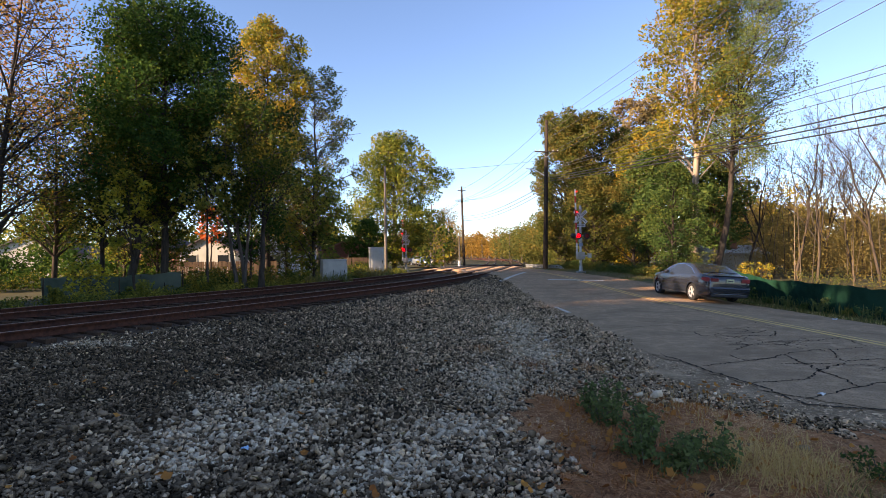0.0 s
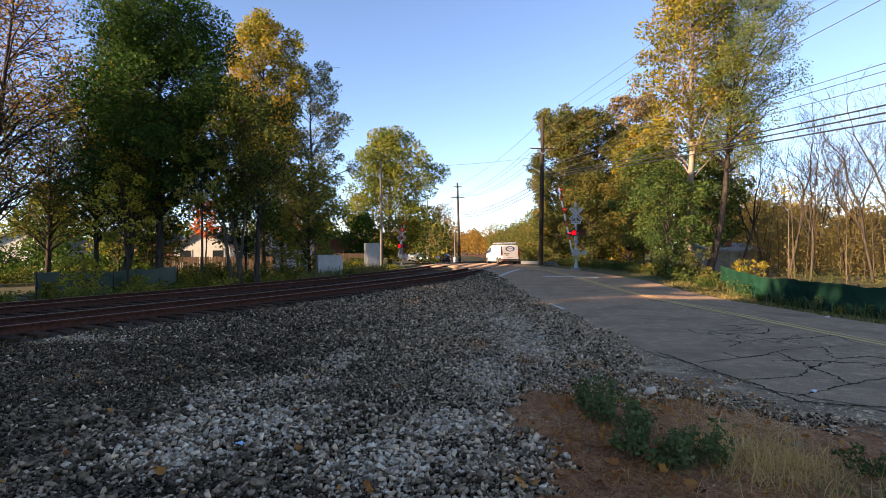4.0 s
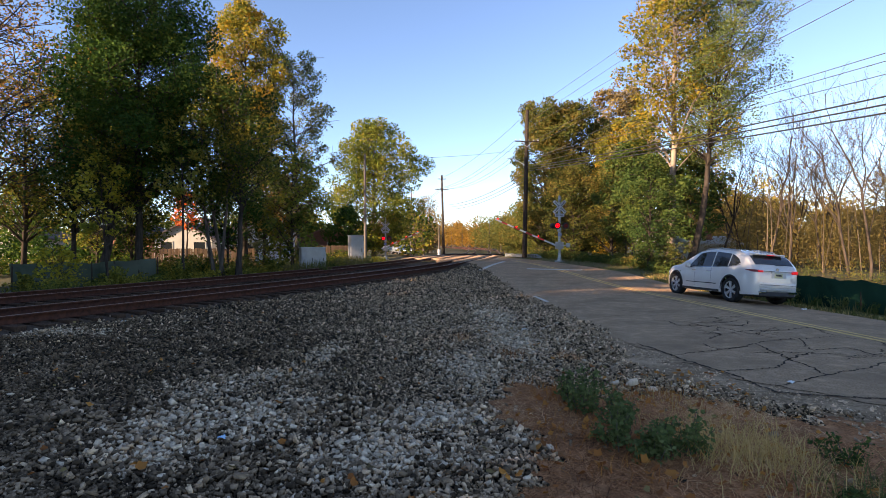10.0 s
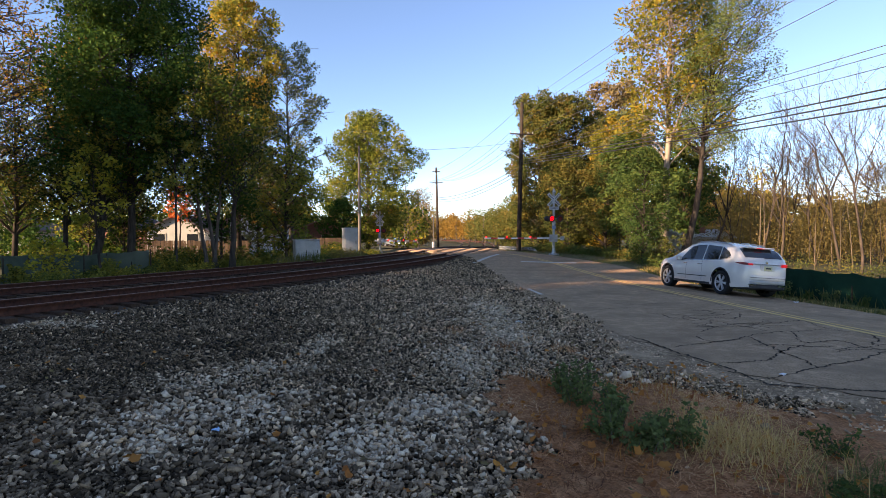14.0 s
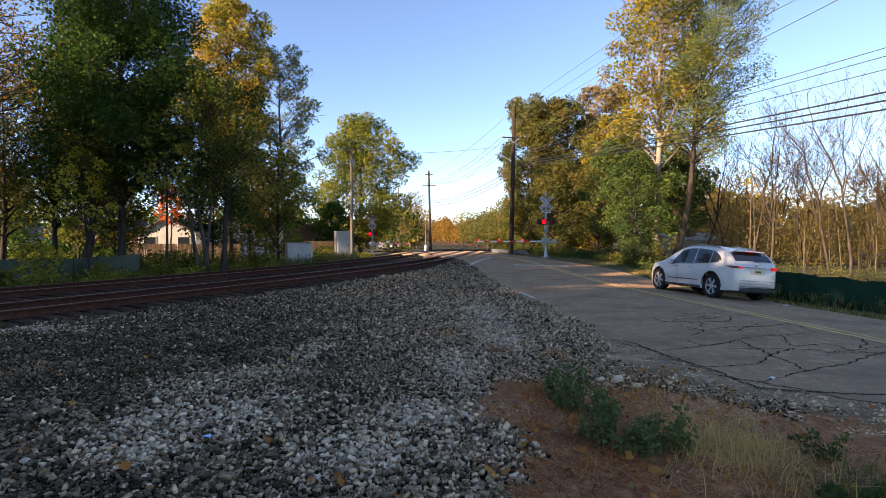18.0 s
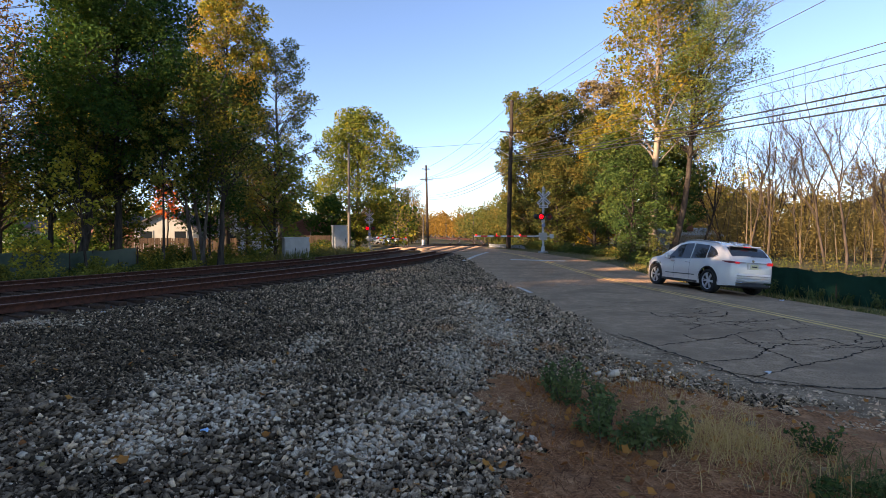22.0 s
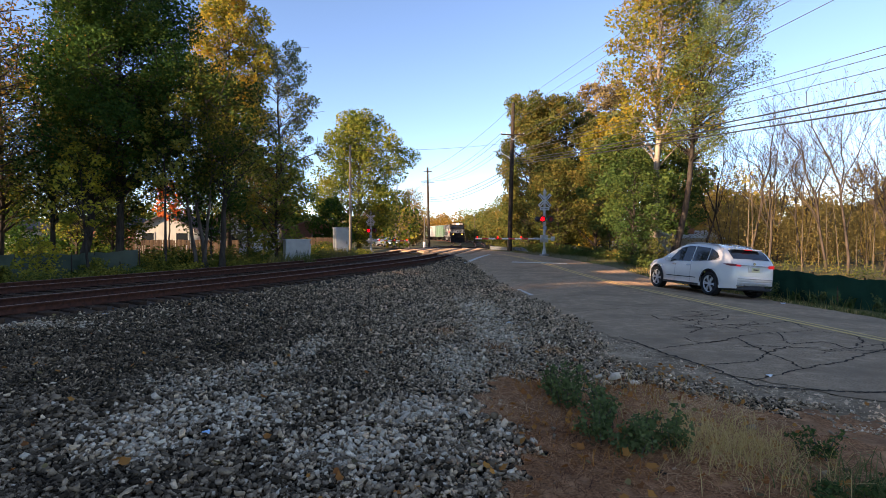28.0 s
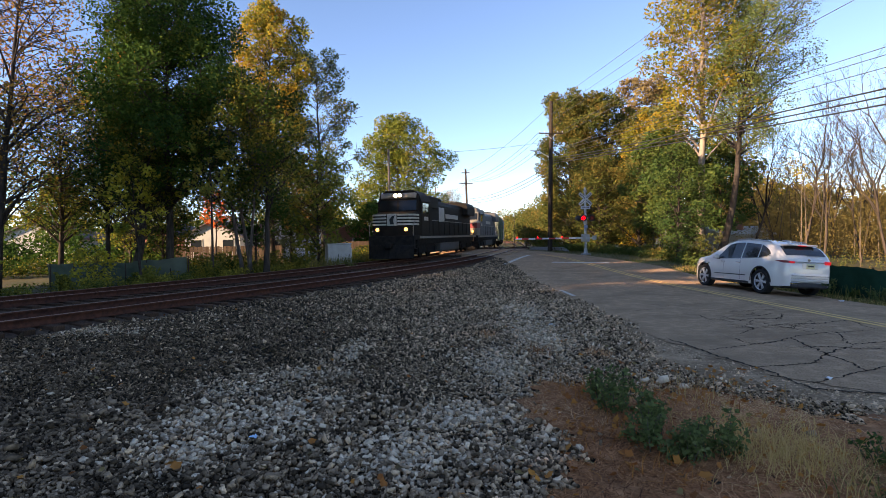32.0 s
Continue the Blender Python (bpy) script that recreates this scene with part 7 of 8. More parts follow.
    if stripes:
        part("nose_panel", bm_box(10.74, 10.765, -0.32, 0.32, 2.2, 2.95, 0.01), M_STRIPE, e, "plain white emblem panel")
        part("nose_emblem", bm_prism([(-0.12, 2.28), (0.14, 2.28), (0.1, 2.55), (0.2, 2.85), (0.02, 2.8), (-0.16, 2.6)], "x", 10.766, 10.772), M_BLACK, e, "plain dark emblem shape")
    else:
        part("nose_band", bm_prism([(10.775, -1.1), (10.775, 1.1), (10.572, 1.37), (9.2, 1.51), (9.2, 1.5), (10.55, 1.35), (10.75, 1.1), (10.75, -1.1), (10.55, -1.35), (9.2, -1.5), (9.2, -1.51), (10.572, -1.37)], "z", 2.3, 2.85), M_LOCORED, e, "red nose band")
    # long hood with rounded top
    ph = [(-0.98, 1.55), (0.98, 1.55), (0.98, 3.85), (0.8, 4.18), (0.4, 4.3), (-0.4, 4.3), (-0.8, 4.18), (-0.98, 3.85)]
    part("hood", bm_prism(ph, "x", -10.4, 6.5, 0.02), body, e)
    pr = [(-1.5, 3.35), (1.5, 3.35), (1.5, 4.2), (1.25, 4.5), (-1.25, 4.5), (-1.5, 4.2)]
    part("radiator_wing", bm_prism(pr, "x", -10.3, -6.6, 0.03), body, e, "wide radiator housing")
    part("blower_housing", bm_box(3.6, 6.4, -1.3, 1.3, 3.5, 4.35, 0.06), body, e)
    part("exhaust_stack", bm_box(-1.2, -0.2, -0.35, 0.35, 4.28, 4.55, 0.03), M_GRIME, e)
    for x in (-9.3, -7.7):
        part("roof_fan", bm_tube([(x, 0, 4.48), (x, 0, 4.62)], 0.75, 20), M_GRIME, e)
    part("horn", bm_tube([(5.6, 0.3, 4.35), (5.6, 0.3, 4.6), (5.9, 0.3, 4.6)], 0.05, 8), M_STEEL, e)
    return e


def make_boxcar(label, m):
    e = empty("freight_car", pose(0, 0, 0), label, "freight car", "freight cars of the train")
    part("body", bm_box(-7.6, 7.6, -1.5, 1.5, 1.1, 4.6, 0.05), m, e)
    part("roof", bm_prism([(-1.56, 4.55), (1.56, 4.55), (0.6, 4.75), (-0.6, 4.75)], "x", -7.65, 7.65, 0.02), M_LOCOPALE, e)
    for sg in (1, -1):
        part("door", bm_box(-1.4, 1.4, sg * 1.5, sg * 1.56, 1.2, 4.4, 0.01), m, e)
        for x in np.arange(-7.2, 7.4, 0.8):
            if abs(x) > 1.5:
                part("rib", bm_box(x - 0.05, x + 0.05, sg * 1.5, sg * 1.55, 1.15, 4.5, 0.008, 1), m, e)
    for x in (7.55, -7.55):
        part("ladder", bm_box(x - 0.05, x + 0.05, 1.0, 1.45, 1.1, 4.4, 0.01), M_STEEL, e)
        part("coupler", bm_box(x - 0.9 if x < 0 else x, x if x < 0 else x + 0.9, -0.16, 0.16, 0.78, 1.1, 0.03), M_GRIME, e)
    part("sill", bm_box(-7.5, 7.5, -0.6, 0.6, 0.75, 1.1, 0.02), M_GRIME, e)
    for x in (5.4, -5.4):
        make_truck(e, x, (-0.9, 0.9))
    return e


TRAIN = [(make_loco("black diesel locomotive with white nose stripes and headlights on", M_LOCOBLACK, M_LOCOBLACK, M_LOCOPALE, True), 11.5, 7.0),
         (make_loco("grey diesel locomotive with a red nose band", M_LOCOGREY, M_LOCOPALE, M_LOCOPALE, False), 11.5, 7.0),
         (make_boxcar("pale green boxcar behind the locomotives", M_BOXGREEN), 8.4, 5.4),
         (make_boxcar("pale weathered freight car in the train", M_BOXPALE), 8.4, 5.4),
         (make_boxcar("green freight car further back in the train", M_BOXGREEN), 8.4, 5.4)]

# ---------------------------------------------------------------- foreground: stones, litter, weeds, cracks
def stones(name, label, pts, size, seed, material, simple=False):
    """Angular crushed stones, one at each point, half sunk into the bed."""
    rng = np.random.default_rng(seed)
    n = len(pts)
    if simple:
        cube = np.array([[1.15, 0, 0], [-1.15, 0, 0], [0, 1.15, 0.2], [0, -1.15, -0.2], [0.3, 0.2, 1.05], [-0.3, -0.2, -1.05]])
        quads = np.array([[0, 2, 4], [2, 1, 4], [1, 3, 4], [3, 0, 4], [2, 0, 5], [1, 2, 5], [3, 1, 5], [0, 3, 5]])
        v = cube[None] + rng.uniform(-0.5, 0.5, (n, 6, 3))
    else:
        cube = np.array([[a, b, c] for a in (-1, 1) for b in (-1, 1) for c in (-1, 1)], float)
        quads = np.array([[0, 1, 3, 2], [4, 6, 7, 5], [0, 4, 5, 1], [2, 3, 7, 6], [0, 2, 6, 4], [1, 5, 7, 3]])
        v = cube[None] * (1 + rng.uniform(-0.42, 0.3, (n, 8, 3)))
    v *= rng.uniform([0.8, 0.5, 0.36], [1.6, 0.95, 0.72], (n, 3))[:, None]
    q = rng.normal(size=(n, 4)) * np.array([1, 0.35, 0.35, 1])
    q /= np.linalg.norm(q, axis=1, keepdims=True)
    w, x, y, z = q.T
    R = np.stack([1 - 2 * (y * y + z * z), 2 * (x * y - z * w), 2 * (x * z + y * w), 2 * (x * y + z * w), 1 - 2 * (x * x + z * z), 2 * (y * z - x * w),
                  2 * (x * z - y * w), 2 * (y * z + x * w), 1 - 2 * (x * x + y * y)], 1).reshape(n, 3, 3)
    v = np.einsum("nij,nkj->nki", R, v) * (np.asarray(size) * 0.5)[:, None, None]
    v += pts[:, None]
    F = (quads[None] + (np.arange(n) * len(cube))[:, None, None]).reshape(-1, quads.shape[1])
    return obj(name, mesh_np(name, v.reshape(-1, 3), F, material), None, label, "stones", kind="stuff")


PALE = [(-2.95, 6.6, 0.5, 0.4), (-2.4, 7.05, 0.55, 0.4), (-2.1, 8.7, 0.22, 0.8), (-2.7, 5.3, 0.45, 0.5), (-2.05, 5.6, 0.5, 0.7), (-2.5, 4.6, 0.4, 0.35), (-0.75, 4.55, 0.55, 0.4), (-0.3, 5.5, 0.4, 0.4), (0.25, 7.6, 0.4, 1.2), (0.95, 10.0, 0.45, 2.0), (0.85, 13.4, 0.5, 2.5),
        (-8.2, 10.6, 1.3, 0.35)]


def pale_share(x, y):
    p = np.zeros_like(x)
    for a, b, w, d in PALE:
        p = np.maximum(p, np.exp(-((x - a) / w) ** 2 - ((y - b) / d) ** 2))
    return 0.012 + 0.055 * smooth(-2.2, 0.4, x) * (1 - smooth(12, 17, y)) + 0.62 * p


def in_litter(x, y):
    return (x > 0.55 + 0.18 * np.sin(y * 3) + 0.08 * np.sin(y * 11 + x * 3) + 0.06 * np.sin(y * 23 + x * 9) - 0.06 * (y - 5)) & (y < 6.9 + 0.3 * np.sin(x * 3) + 0.14 * np.sin(x * 10 + y * 4) + 0.08 * np.sin(x * 25) - 0.25 * np.abs(x - 1.6)) & (x < road_x(y) + road_left(y) - 1.0)


# pale stone dust that fills the gaps in the dusty patches
M_DUST = mat("stone_dust", (0.34, 0.27, 0.2), (0.2, 0.16, 0.12), 20, 0.95, bump=0.8, bump_scale=60)
_rng = np.random.default_rng(78)
_x, _y = _rng.uniform(-9, 4, 9000), _rng.uniform(3, 19, 9000)
_ok = (_rng.uniform(0, 1, 9000) < (pale_share(_x, _y) - 0.16) * 2.0) & (_x < road_x(_y) + road_left(_y)) & ~in_litter(_x, _y)
_x, _y = _x[_ok], _y[_ok]
_a = np.arange(7) * 2 * np.pi / 7
_r = _rng.uniform(0.03, 0.09, (len(_x), 1)) * _rng.uniform(0.6, 1.2, (len(_x), 7))
_vx, _vy = _x[:, None] + _r * np.cos(_a), _y[:, None] + _r * np.sin(_a)
obj("stone_dust", mesh_np("stone_dust", np.stack([_vx, _vy, ground_z(_vx, _vy) + 0.012 * lump(_vx, _vy, 5.0, 3.0) + 0.006 + 0.002 * _rng.uniform(0, 1, (len(_x), 1))], -1).reshape(-1, 3),
                          np.arange(len(_x) * 7).reshape(-1, 7), M_DUST), None, "pale stone dust between the ballast", "dust", kind="stuff")
_rng = np.random.default_rng(77)
_P, _S = [], []
for _y0, _y1, _den, _sz in ((2.8, 5.2, 1750, 0.03), (5.2, 8.0, 1350, 0.033), (8.0, 12.0, 760, 0.039), (12.0, 18.0, 330, 0.048), (18.0, 30.0, 130, 0.056), (30.0, 44.0, 60, 0.065)):
    _w = 0.86 * _y1 + 0.6
    _n = int(_den * (_y1 - _y0) * 2 * _w)
    _x, _y = _rng.uniform(-_w, _w, _n), _rng.uniform(_y0, _y1, _n)
    _q = track_side(_x, _y)
    _ok = (np.abs(_x) < 0.86 * _y + 0.5) & (_x < road_x(_y) + road_left(_y) + 0.1 - 0.35 * _rng.uniform(0, 1, _n) ** 2 - 0.95 * smooth(12.0, 8.5, _y)) & (_q > 3.85) & ~(in_litter(_x, _y) & (_rng.uniform(0, 1, _n) > 0.008))
    _x, _y = _x[_ok], _y[_ok]
    _sc = _sz * _rng.lognormal(0, 0.24, len(_x))
    _P.append(np.stack([_x, _y, ground_z(_x, _y) + _sc * _rng.uniform(-0.15, 1.25, len(_x))], 1))
    _S.append(_sc)
_x, _y = _rng.uniform(-7, 4, 16000), _rng.uniform(-4, 2.9, 16000)
_ok = (_x < road_x(_y) + road_left(_y) - 0.5) & (_rng.uniform(0, 1, 16000) > 0.9 * in_litter(_x, _y)) & (track_side(_x, _y) > 3.85)
_x, _y = _x[_ok], _y[_ok]
_sc = 0.055 * _rng.lognormal(0, 0.24, len(_x))
_P.append(np.stack([_x, _y, ground_z(_x, _y) + _sc * _rng.uniform(0.05, 0.5, len(_x))], 1))
_S.append(_sc)
_P, _S = np.concatenate(_P), np.concatenate(_S)
_pick = _rng.uniform(0, 1, len(_P)) < pale_share(_P[:, 0], _P[:, 1])
# share of dark stones grows to the left
_black = ~_pick & (_rng.uniform(0, 1, len(_P)) * (1 + 2.5 * pale_share(_P[:, 0], _P[:, 1])) < 0.46 - 0.12 * smooth(8, 16, _P[:, 1]) + 0.5 * smooth(0.8, -3.4, _P[:, 0] + 0.25 * (_P[:, 1] - 6)))
M_BLACKSTONE = mat("black_stone", (0.235, 0.152, 0.093), (0.053, 0.035, 0.021), 14, 0.85, island=0.85, spec=0.08, c3=(0.3, 0.195, 0.12), mix3=0.3)
_near = _P[:, 1] < 6.0
for _f, _w in ((_near, False), (~_near, True)):
    stones("ballast_stones", "loose angular grey ballast stones" if not _w else "grey ballast stones towards the crossing", _P[_f & ~_pick & ~_black], _S[_f & ~_pick & ~_black], 1, M_STONE, _w)
    stones("black_ballast", "black angular ballast stones, denser to the left" if not _w else "black angular ballast stones towards the tracks", _P[_f & _black], _S[_f & _black], 5, M_BLACKSTONE, _w)
    stones("pale_stones", "dusty pale grey stones among the ballast", _P[_f & _pick], _S[_f & _pick], 2, M_PALESTONE, _w)
# ballast between and beside the rails
_P = []
for _l in (TRACK_A, TRACK_B):
    for _k in range(9000):
        _i = _rng.integers(0, len(_l) - 1)
        if not 4 < _l[_i, 1] < 42:
            continue
        _t, _d = _rng.uniform(), _rng.uniform(-1.25, 1.25)
        _a, _b = _l[_i], _l[_i + 1]
        _u = (_b - _a) / np.linalg.norm(_b - _a)
        _c = _a + (_b - _a) * _t + np.array([_u[1], -_u[0]]) * _d
        _P.append((_c[0], _c[1], 0.2 + _rng.uniform(-0.02, 0.03)))
_P = np.array(_P)
stones("track_ballast", "rust-dusted ballast stones between the ties", _P, 0.05 * _rng.lognormal(0, 0.25, len(_P)), 3,
       mat("rusty_ballast", (0.2, 0.13, 0.09), (0.09, 0.06, 0.045), 14, 0.9, island=0.6), True)
_x, _y = _rng.uniform(1.6, 5.0, 16000), _rng.uniform(4.2, 15.0, 16000)
_s = _x - road_x(_y) - road_left(_y)
_ok = (_s > -1.5) & (_s < -0.05)
_x, _y = _x[_ok], _y[_ok]
stones("shoulder_grit", "small grit and crumbs of asphalt on the shoulder", np.stack([_x, _y, road_z(_y) - 0.012], 1), 0.026 * _rng.lognormal(0, 0.45, len(_x)), 4, M_STONE, True)


def crack(pts, w, seed):
    """A dark crack in the asphalt as a thin uneven strip."""
    rng = np.random.default_rng(seed)
    p = interp(pts, 20)
    p = p + np.cumsum(rng.normal(size=p.shape) * 0.012, axis=0) * np.sin(np.linspace(0, np.pi, len(p)))[:, None] + rng.normal(size=p.shape) * 0.016
    t = np.gradient(p, axis=0)
    t /= np.linalg.norm(t, axis=1, keepdims=True) + 1e-9
    nr = np.stack([-t[:, 1], t[:, 0]], 1)
    ww = (w * rng.uniform(0.35, 1.2, len(p)) * np.minimum(1, 0.25 + 3 * np.sin(np.linspace(0.03, np.pi - 0.03, len(p)))))[:, None]
    a, b = p + nr * ww, p - nr * ww
    z = road_z(p[:, 1]) + 0.0045
    V = np.stack([np.c_[a, z], np.c_[b, z]], 1).reshape(-1, 3)
    F = [(2 * i, 2 * i + 1, 2 * i + 3, 2 * i + 2) for i in range(len(p) - 1)]
    return obj("asphalt_crack", mesh_np("asphalt_crack", V, F, M_CRACK), None, "dark jagged crack in the worn asphalt", "crack", kind="structure")


for _i, (_w, _c) in enumerate([(0.05, [(3.76, 8.3), (4.64, 8.6), (5.45, 9.32), (6.0, 9.7)]), (0.05, [(4.1, 7.39), (5.4, 8.23), (5.95, 8.41), (7.28, 9.22), (8.1, 9.6)]),
                               (0.045, [(4.96, 13.47), (4.89, 12.75), (5.3, 12.67), (5.7, 12.42)]), (0.04, [(4.5, 10.5), (4.57, 9.95), (5.45, 10.5), (6.55, 11.11)]),
                               (0.05, [(5.45, 10.5), (5.26, 9.23), (5.25, 8.6), (5.16, 8.05)]), (0.045, [(5.47, 11.66), (6.2, 11.95), (6.84, 12.02), (7.7, 12.5)]),
                               (0.04, [(3.58, 9.46), (4.42, 9.85), (5.23, 10.27)]), (0.05, [(6.1, 9.85), (6.74, 10.05), (6.81, 9.45), (7.4, 9.0)]), (0.03, [(7.2, 14.2), (7.0, 16.5), (6.6, 19.5), (6.0, 23.0)]),
                               (0.07, [(3.3, 10.6), (3.6, 9.2), (4.0, 8.0), (4.25, 7.3), (4.9, 7.0), (5.6, 6.95), (6.4, 7.2)]), (0.03, [(4.4, 15.5), (5.2, 15.2), (6.0, 15.6)]), (0.03, [(5.7, 12.42), (6.1, 11.2), (6.55, 11.11), (7.4, 11.3)]),
                               (0.035, [(6.55, 11.1), (6.3, 10.4), (6.1, 9.85)]), (0.03, [(3.6, 14.2), (4.5, 14.6), (5.6, 14.1)]), (0.04, [(7.28, 9.2), (7.0, 8.4), (6.4, 7.2)]), (0.03, [(7.7, 12.5), (7.5, 11.4), (8.0, 10.4), (7.28, 9.3)])]):
    crack(_c, _w * 0.36, 200 + _i)

_rng = np.random.default_rng(91)
for _i in range(34):
    _x, _y, _a = _rng.uniform(4.6, 9.0), _rng.uniform(8.2, 14.5), _rng.uniform(-0.5, 0.9)
    if _x > road_x(_y) - 0.5:
        continue
    _c = [(_x, _y)]
    for _k in range(4):
        _a += _rng.normal() * 0.55
        _q = _rng.uniform(0.2, 0.5)
        _c.append((_c[-1][0] + _q * math.cos(_a), _c[-1][1] + _q * math.sin(_a)))
    crack(_c, _rng.uniform(0.006, 0.016), 240 + _i)

# ---------------------------------------------------------------- needle litter with dry grass and weeds
obj("litter_patch", grid_sheet("litter_patch", np.arange(-0.2, 4.6, 0.08), np.arange(-2.0, 8.0, 0.08),
                               lambda x, y: ground_z(x, y) + 0.02 + 0.02 * lump(x, y, 4.0, 5.0), M_LITTER, lambda x, y: in_litter(x, y)),
    None, "reddish-brown mat of fallen needles and dry stalks", "leaf litter", kind="structure")


def blades(name, label, roots, length, width, droop, leaf, seed, cat="grass", flat=False, kind="stuff"):
    """Bent grass blades, each of three segments, from root points."""
    rng = np.random.default_rng(seed)
    n = len(roots)
    az = rng.uniform(0, 2 * np.pi, n)
    L = length * rng.uniform(0.5, 1.3, n)
    d = np.stack([np.cos(az), np.sin(az)], 1)
    t = np.array([0, 0.35, 0.7, 1.0])
    out = rng.uniform(0.15, 1.0, n) * droop
    P = np.zeros((n, 4, 3))
    P[:, :, :2] = roots[:, None, :2] + d[:, None] * (L * out)[:, None, None] * (t ** 1.6)[None, :, None]
    up = 0.13 if flat else 1.0
    P[:, :, 2] = roots[:, None, 2] + (L * up)[:, None] * (t - 0.55 * np.clip(out, 0, 1.3)[:, None] * t ** 2.2)
    side = np.stack([-d[:, 1], d[:, 0], np.zeros(n)], 1)[:, None] * (width * np.array([1, 0.9, 0.6, 0.08]))[None, :, None]
    V = np.stack([P - side, P + side], 2).reshape(-1, 3)
    b = (np.arange(n) * 8)[:, None, None]
    F = (np.array([[0, 1, 3, 2], [2, 3, 5, 4], [4, 5, 7, 6]])[None] + b).reshape(-1, 4)
    return obj(name, mesh_np(name, V, F, leaf), None, label, cat, kind=kind)


def roots_in(n, x0, x1, y0, y1, seed, test=None, dz=0.0, gauss=False):
    rng = np.random.default_rng(seed)
    if gauss:
        x, y = rng.normal((x0 + x1) / 2, (x1 - x0) / 4, n), rng.normal((y0 + y1) / 2, (y1 - y0) / 4, n)
    else:
        x, y = rng.uniform(x0, x1, n), rng.uniform(y0, y1, n)
    if test is not None:
        k = test(x, y)
        x, y = x[k], y[k]
    return np.stack([x, y, ground_z(x, y) + dz], 1)


LF_NEEDLE = leafmat("dead_needles", [(0.07, 0.025, 0.013), (0.32, 0.12, 0.05), (0.68, 0.3, 0.13), (0.86, 0.53, 0.28)], 0.1)
blades("needle_litter", "fallen reddish pine needles and stalks", roots_in(21000, 0.3, 3.6, 2.8, 7.0, 21, in_litter, 0.03), 0.16, 0.0032, 1.0, LF_NEEDLE, 22, "leaf litter", flat=True)
blades("dry_grass", "tuft of dry straw-coloured grass", roots_in(850, 1.75, 3.1, 4.0, 5.6, 23, None, 0.02, True), 0.28, 0.003, 1.6, LF_STRAW, 24)
blades("dry_grass", "rust-orange withered tufts at the edge of the litter", np.concatenate([roots_in(260, 0.7, 1.5, 5.9, 7.2, 43, None, 0.02, True), roots_in(260, 1.5, 2.9, 6.0, 7.4, 44, None, 0.02, True), roots_in(240, 0.6, 1.6, 4.0, 5.6, 45, None, 0.02)]), 0.13, 0.0035, 1.8, LF_FALLEN, 46)
blades("dry_grass", "thin dry grass at the edge of the gravel", roots_in(260, 1.2, 3.2, 5.2, 7.4, 25, None, 0.02), 0.15, 0.003, 1.5, LF_STRAW, 26)
blades("dry_grass", "low green and straw grass by the shoulder", roots_in(600, 2.5, 3.9, 3.3, 4.6, 27, None, 0.02, True), 0.22, 0.004, 1.3, LF_GRASS, 28)
blades("verge_grass", "short dry and green grass on the verge", np.concatenate([roots_in(22000, 9.5, 15.5, 10, 30, 29, lambda x, y: (x - road_x(y) > road_right(y) - 0.05) & (x - road_x(y) < 6.4)),
       roots_in(3000, 6.0, 12.5, 30, 50, 31, lambda x, y: (x - road_x(y) > road_right(y)) & (x - road_x(y) < 5.0))]), 0.17, 0.008, 0.9, LF_GRASS, 30)
blades("verge_grass", "straw-coloured grass on the verge", roots_in(12000, 9.5, 15.5, 10, 30, 33, lambda x, y: (x - road_x(y) > road_right(y) + 0.1) & (x - road_x(y) < 5.6)), 0.13, 0.008, 1.0, LF_STRAW, 34)
blades("fence_weeds", "tall weeds along the green fence", roots_in(2600, 11.2, 14.6, 13, 30, 35, lambda x, y: np.abs(x - np.interp(y, [13, 15.4, 17.2, 18.6, 20.2, 22.5, 31], [16.1, 14.5, 13.4, 12.6, 11.9, 11.75, 11.8])) < 0.35), 0.5, 0.012, 0.6, LF_GRASS, 36)
blades("leaf_debris", "clumps of dead brown stalks on the gravel", np.concatenate([roots_in(160, 0.55, 1.05, 8.3, 9.0, 61, None, 0.03, True), roots_in(160, 1.45, 1.95, 8.4, 9.0, 62, None, 0.03, True), roots_in(90, -0.1, 0.2, 9.6, 10.4, 63, None, 0.03, True)]), 0.1, 0.005, 1.6, LF_NEEDLE, 64)
blades("seed_stalks", "thin stalks with pale seed heads", roots_in(24, 2.2, 3.2, 5.2, 6.3, 37), 0.36, 0.0028, 0.6, LF_STRAW, 38)
blades("track_grass", "pale tall grass round the cabinets", np.concatenate([roots_in(900, -8.6, -6.4, 38.5, 42.5, 39), roots_in(500, -10.0, -7.4, 31.2, 33.0, 41)]), 0.7, 0.015, 0.6, LF_GRASS, 40)


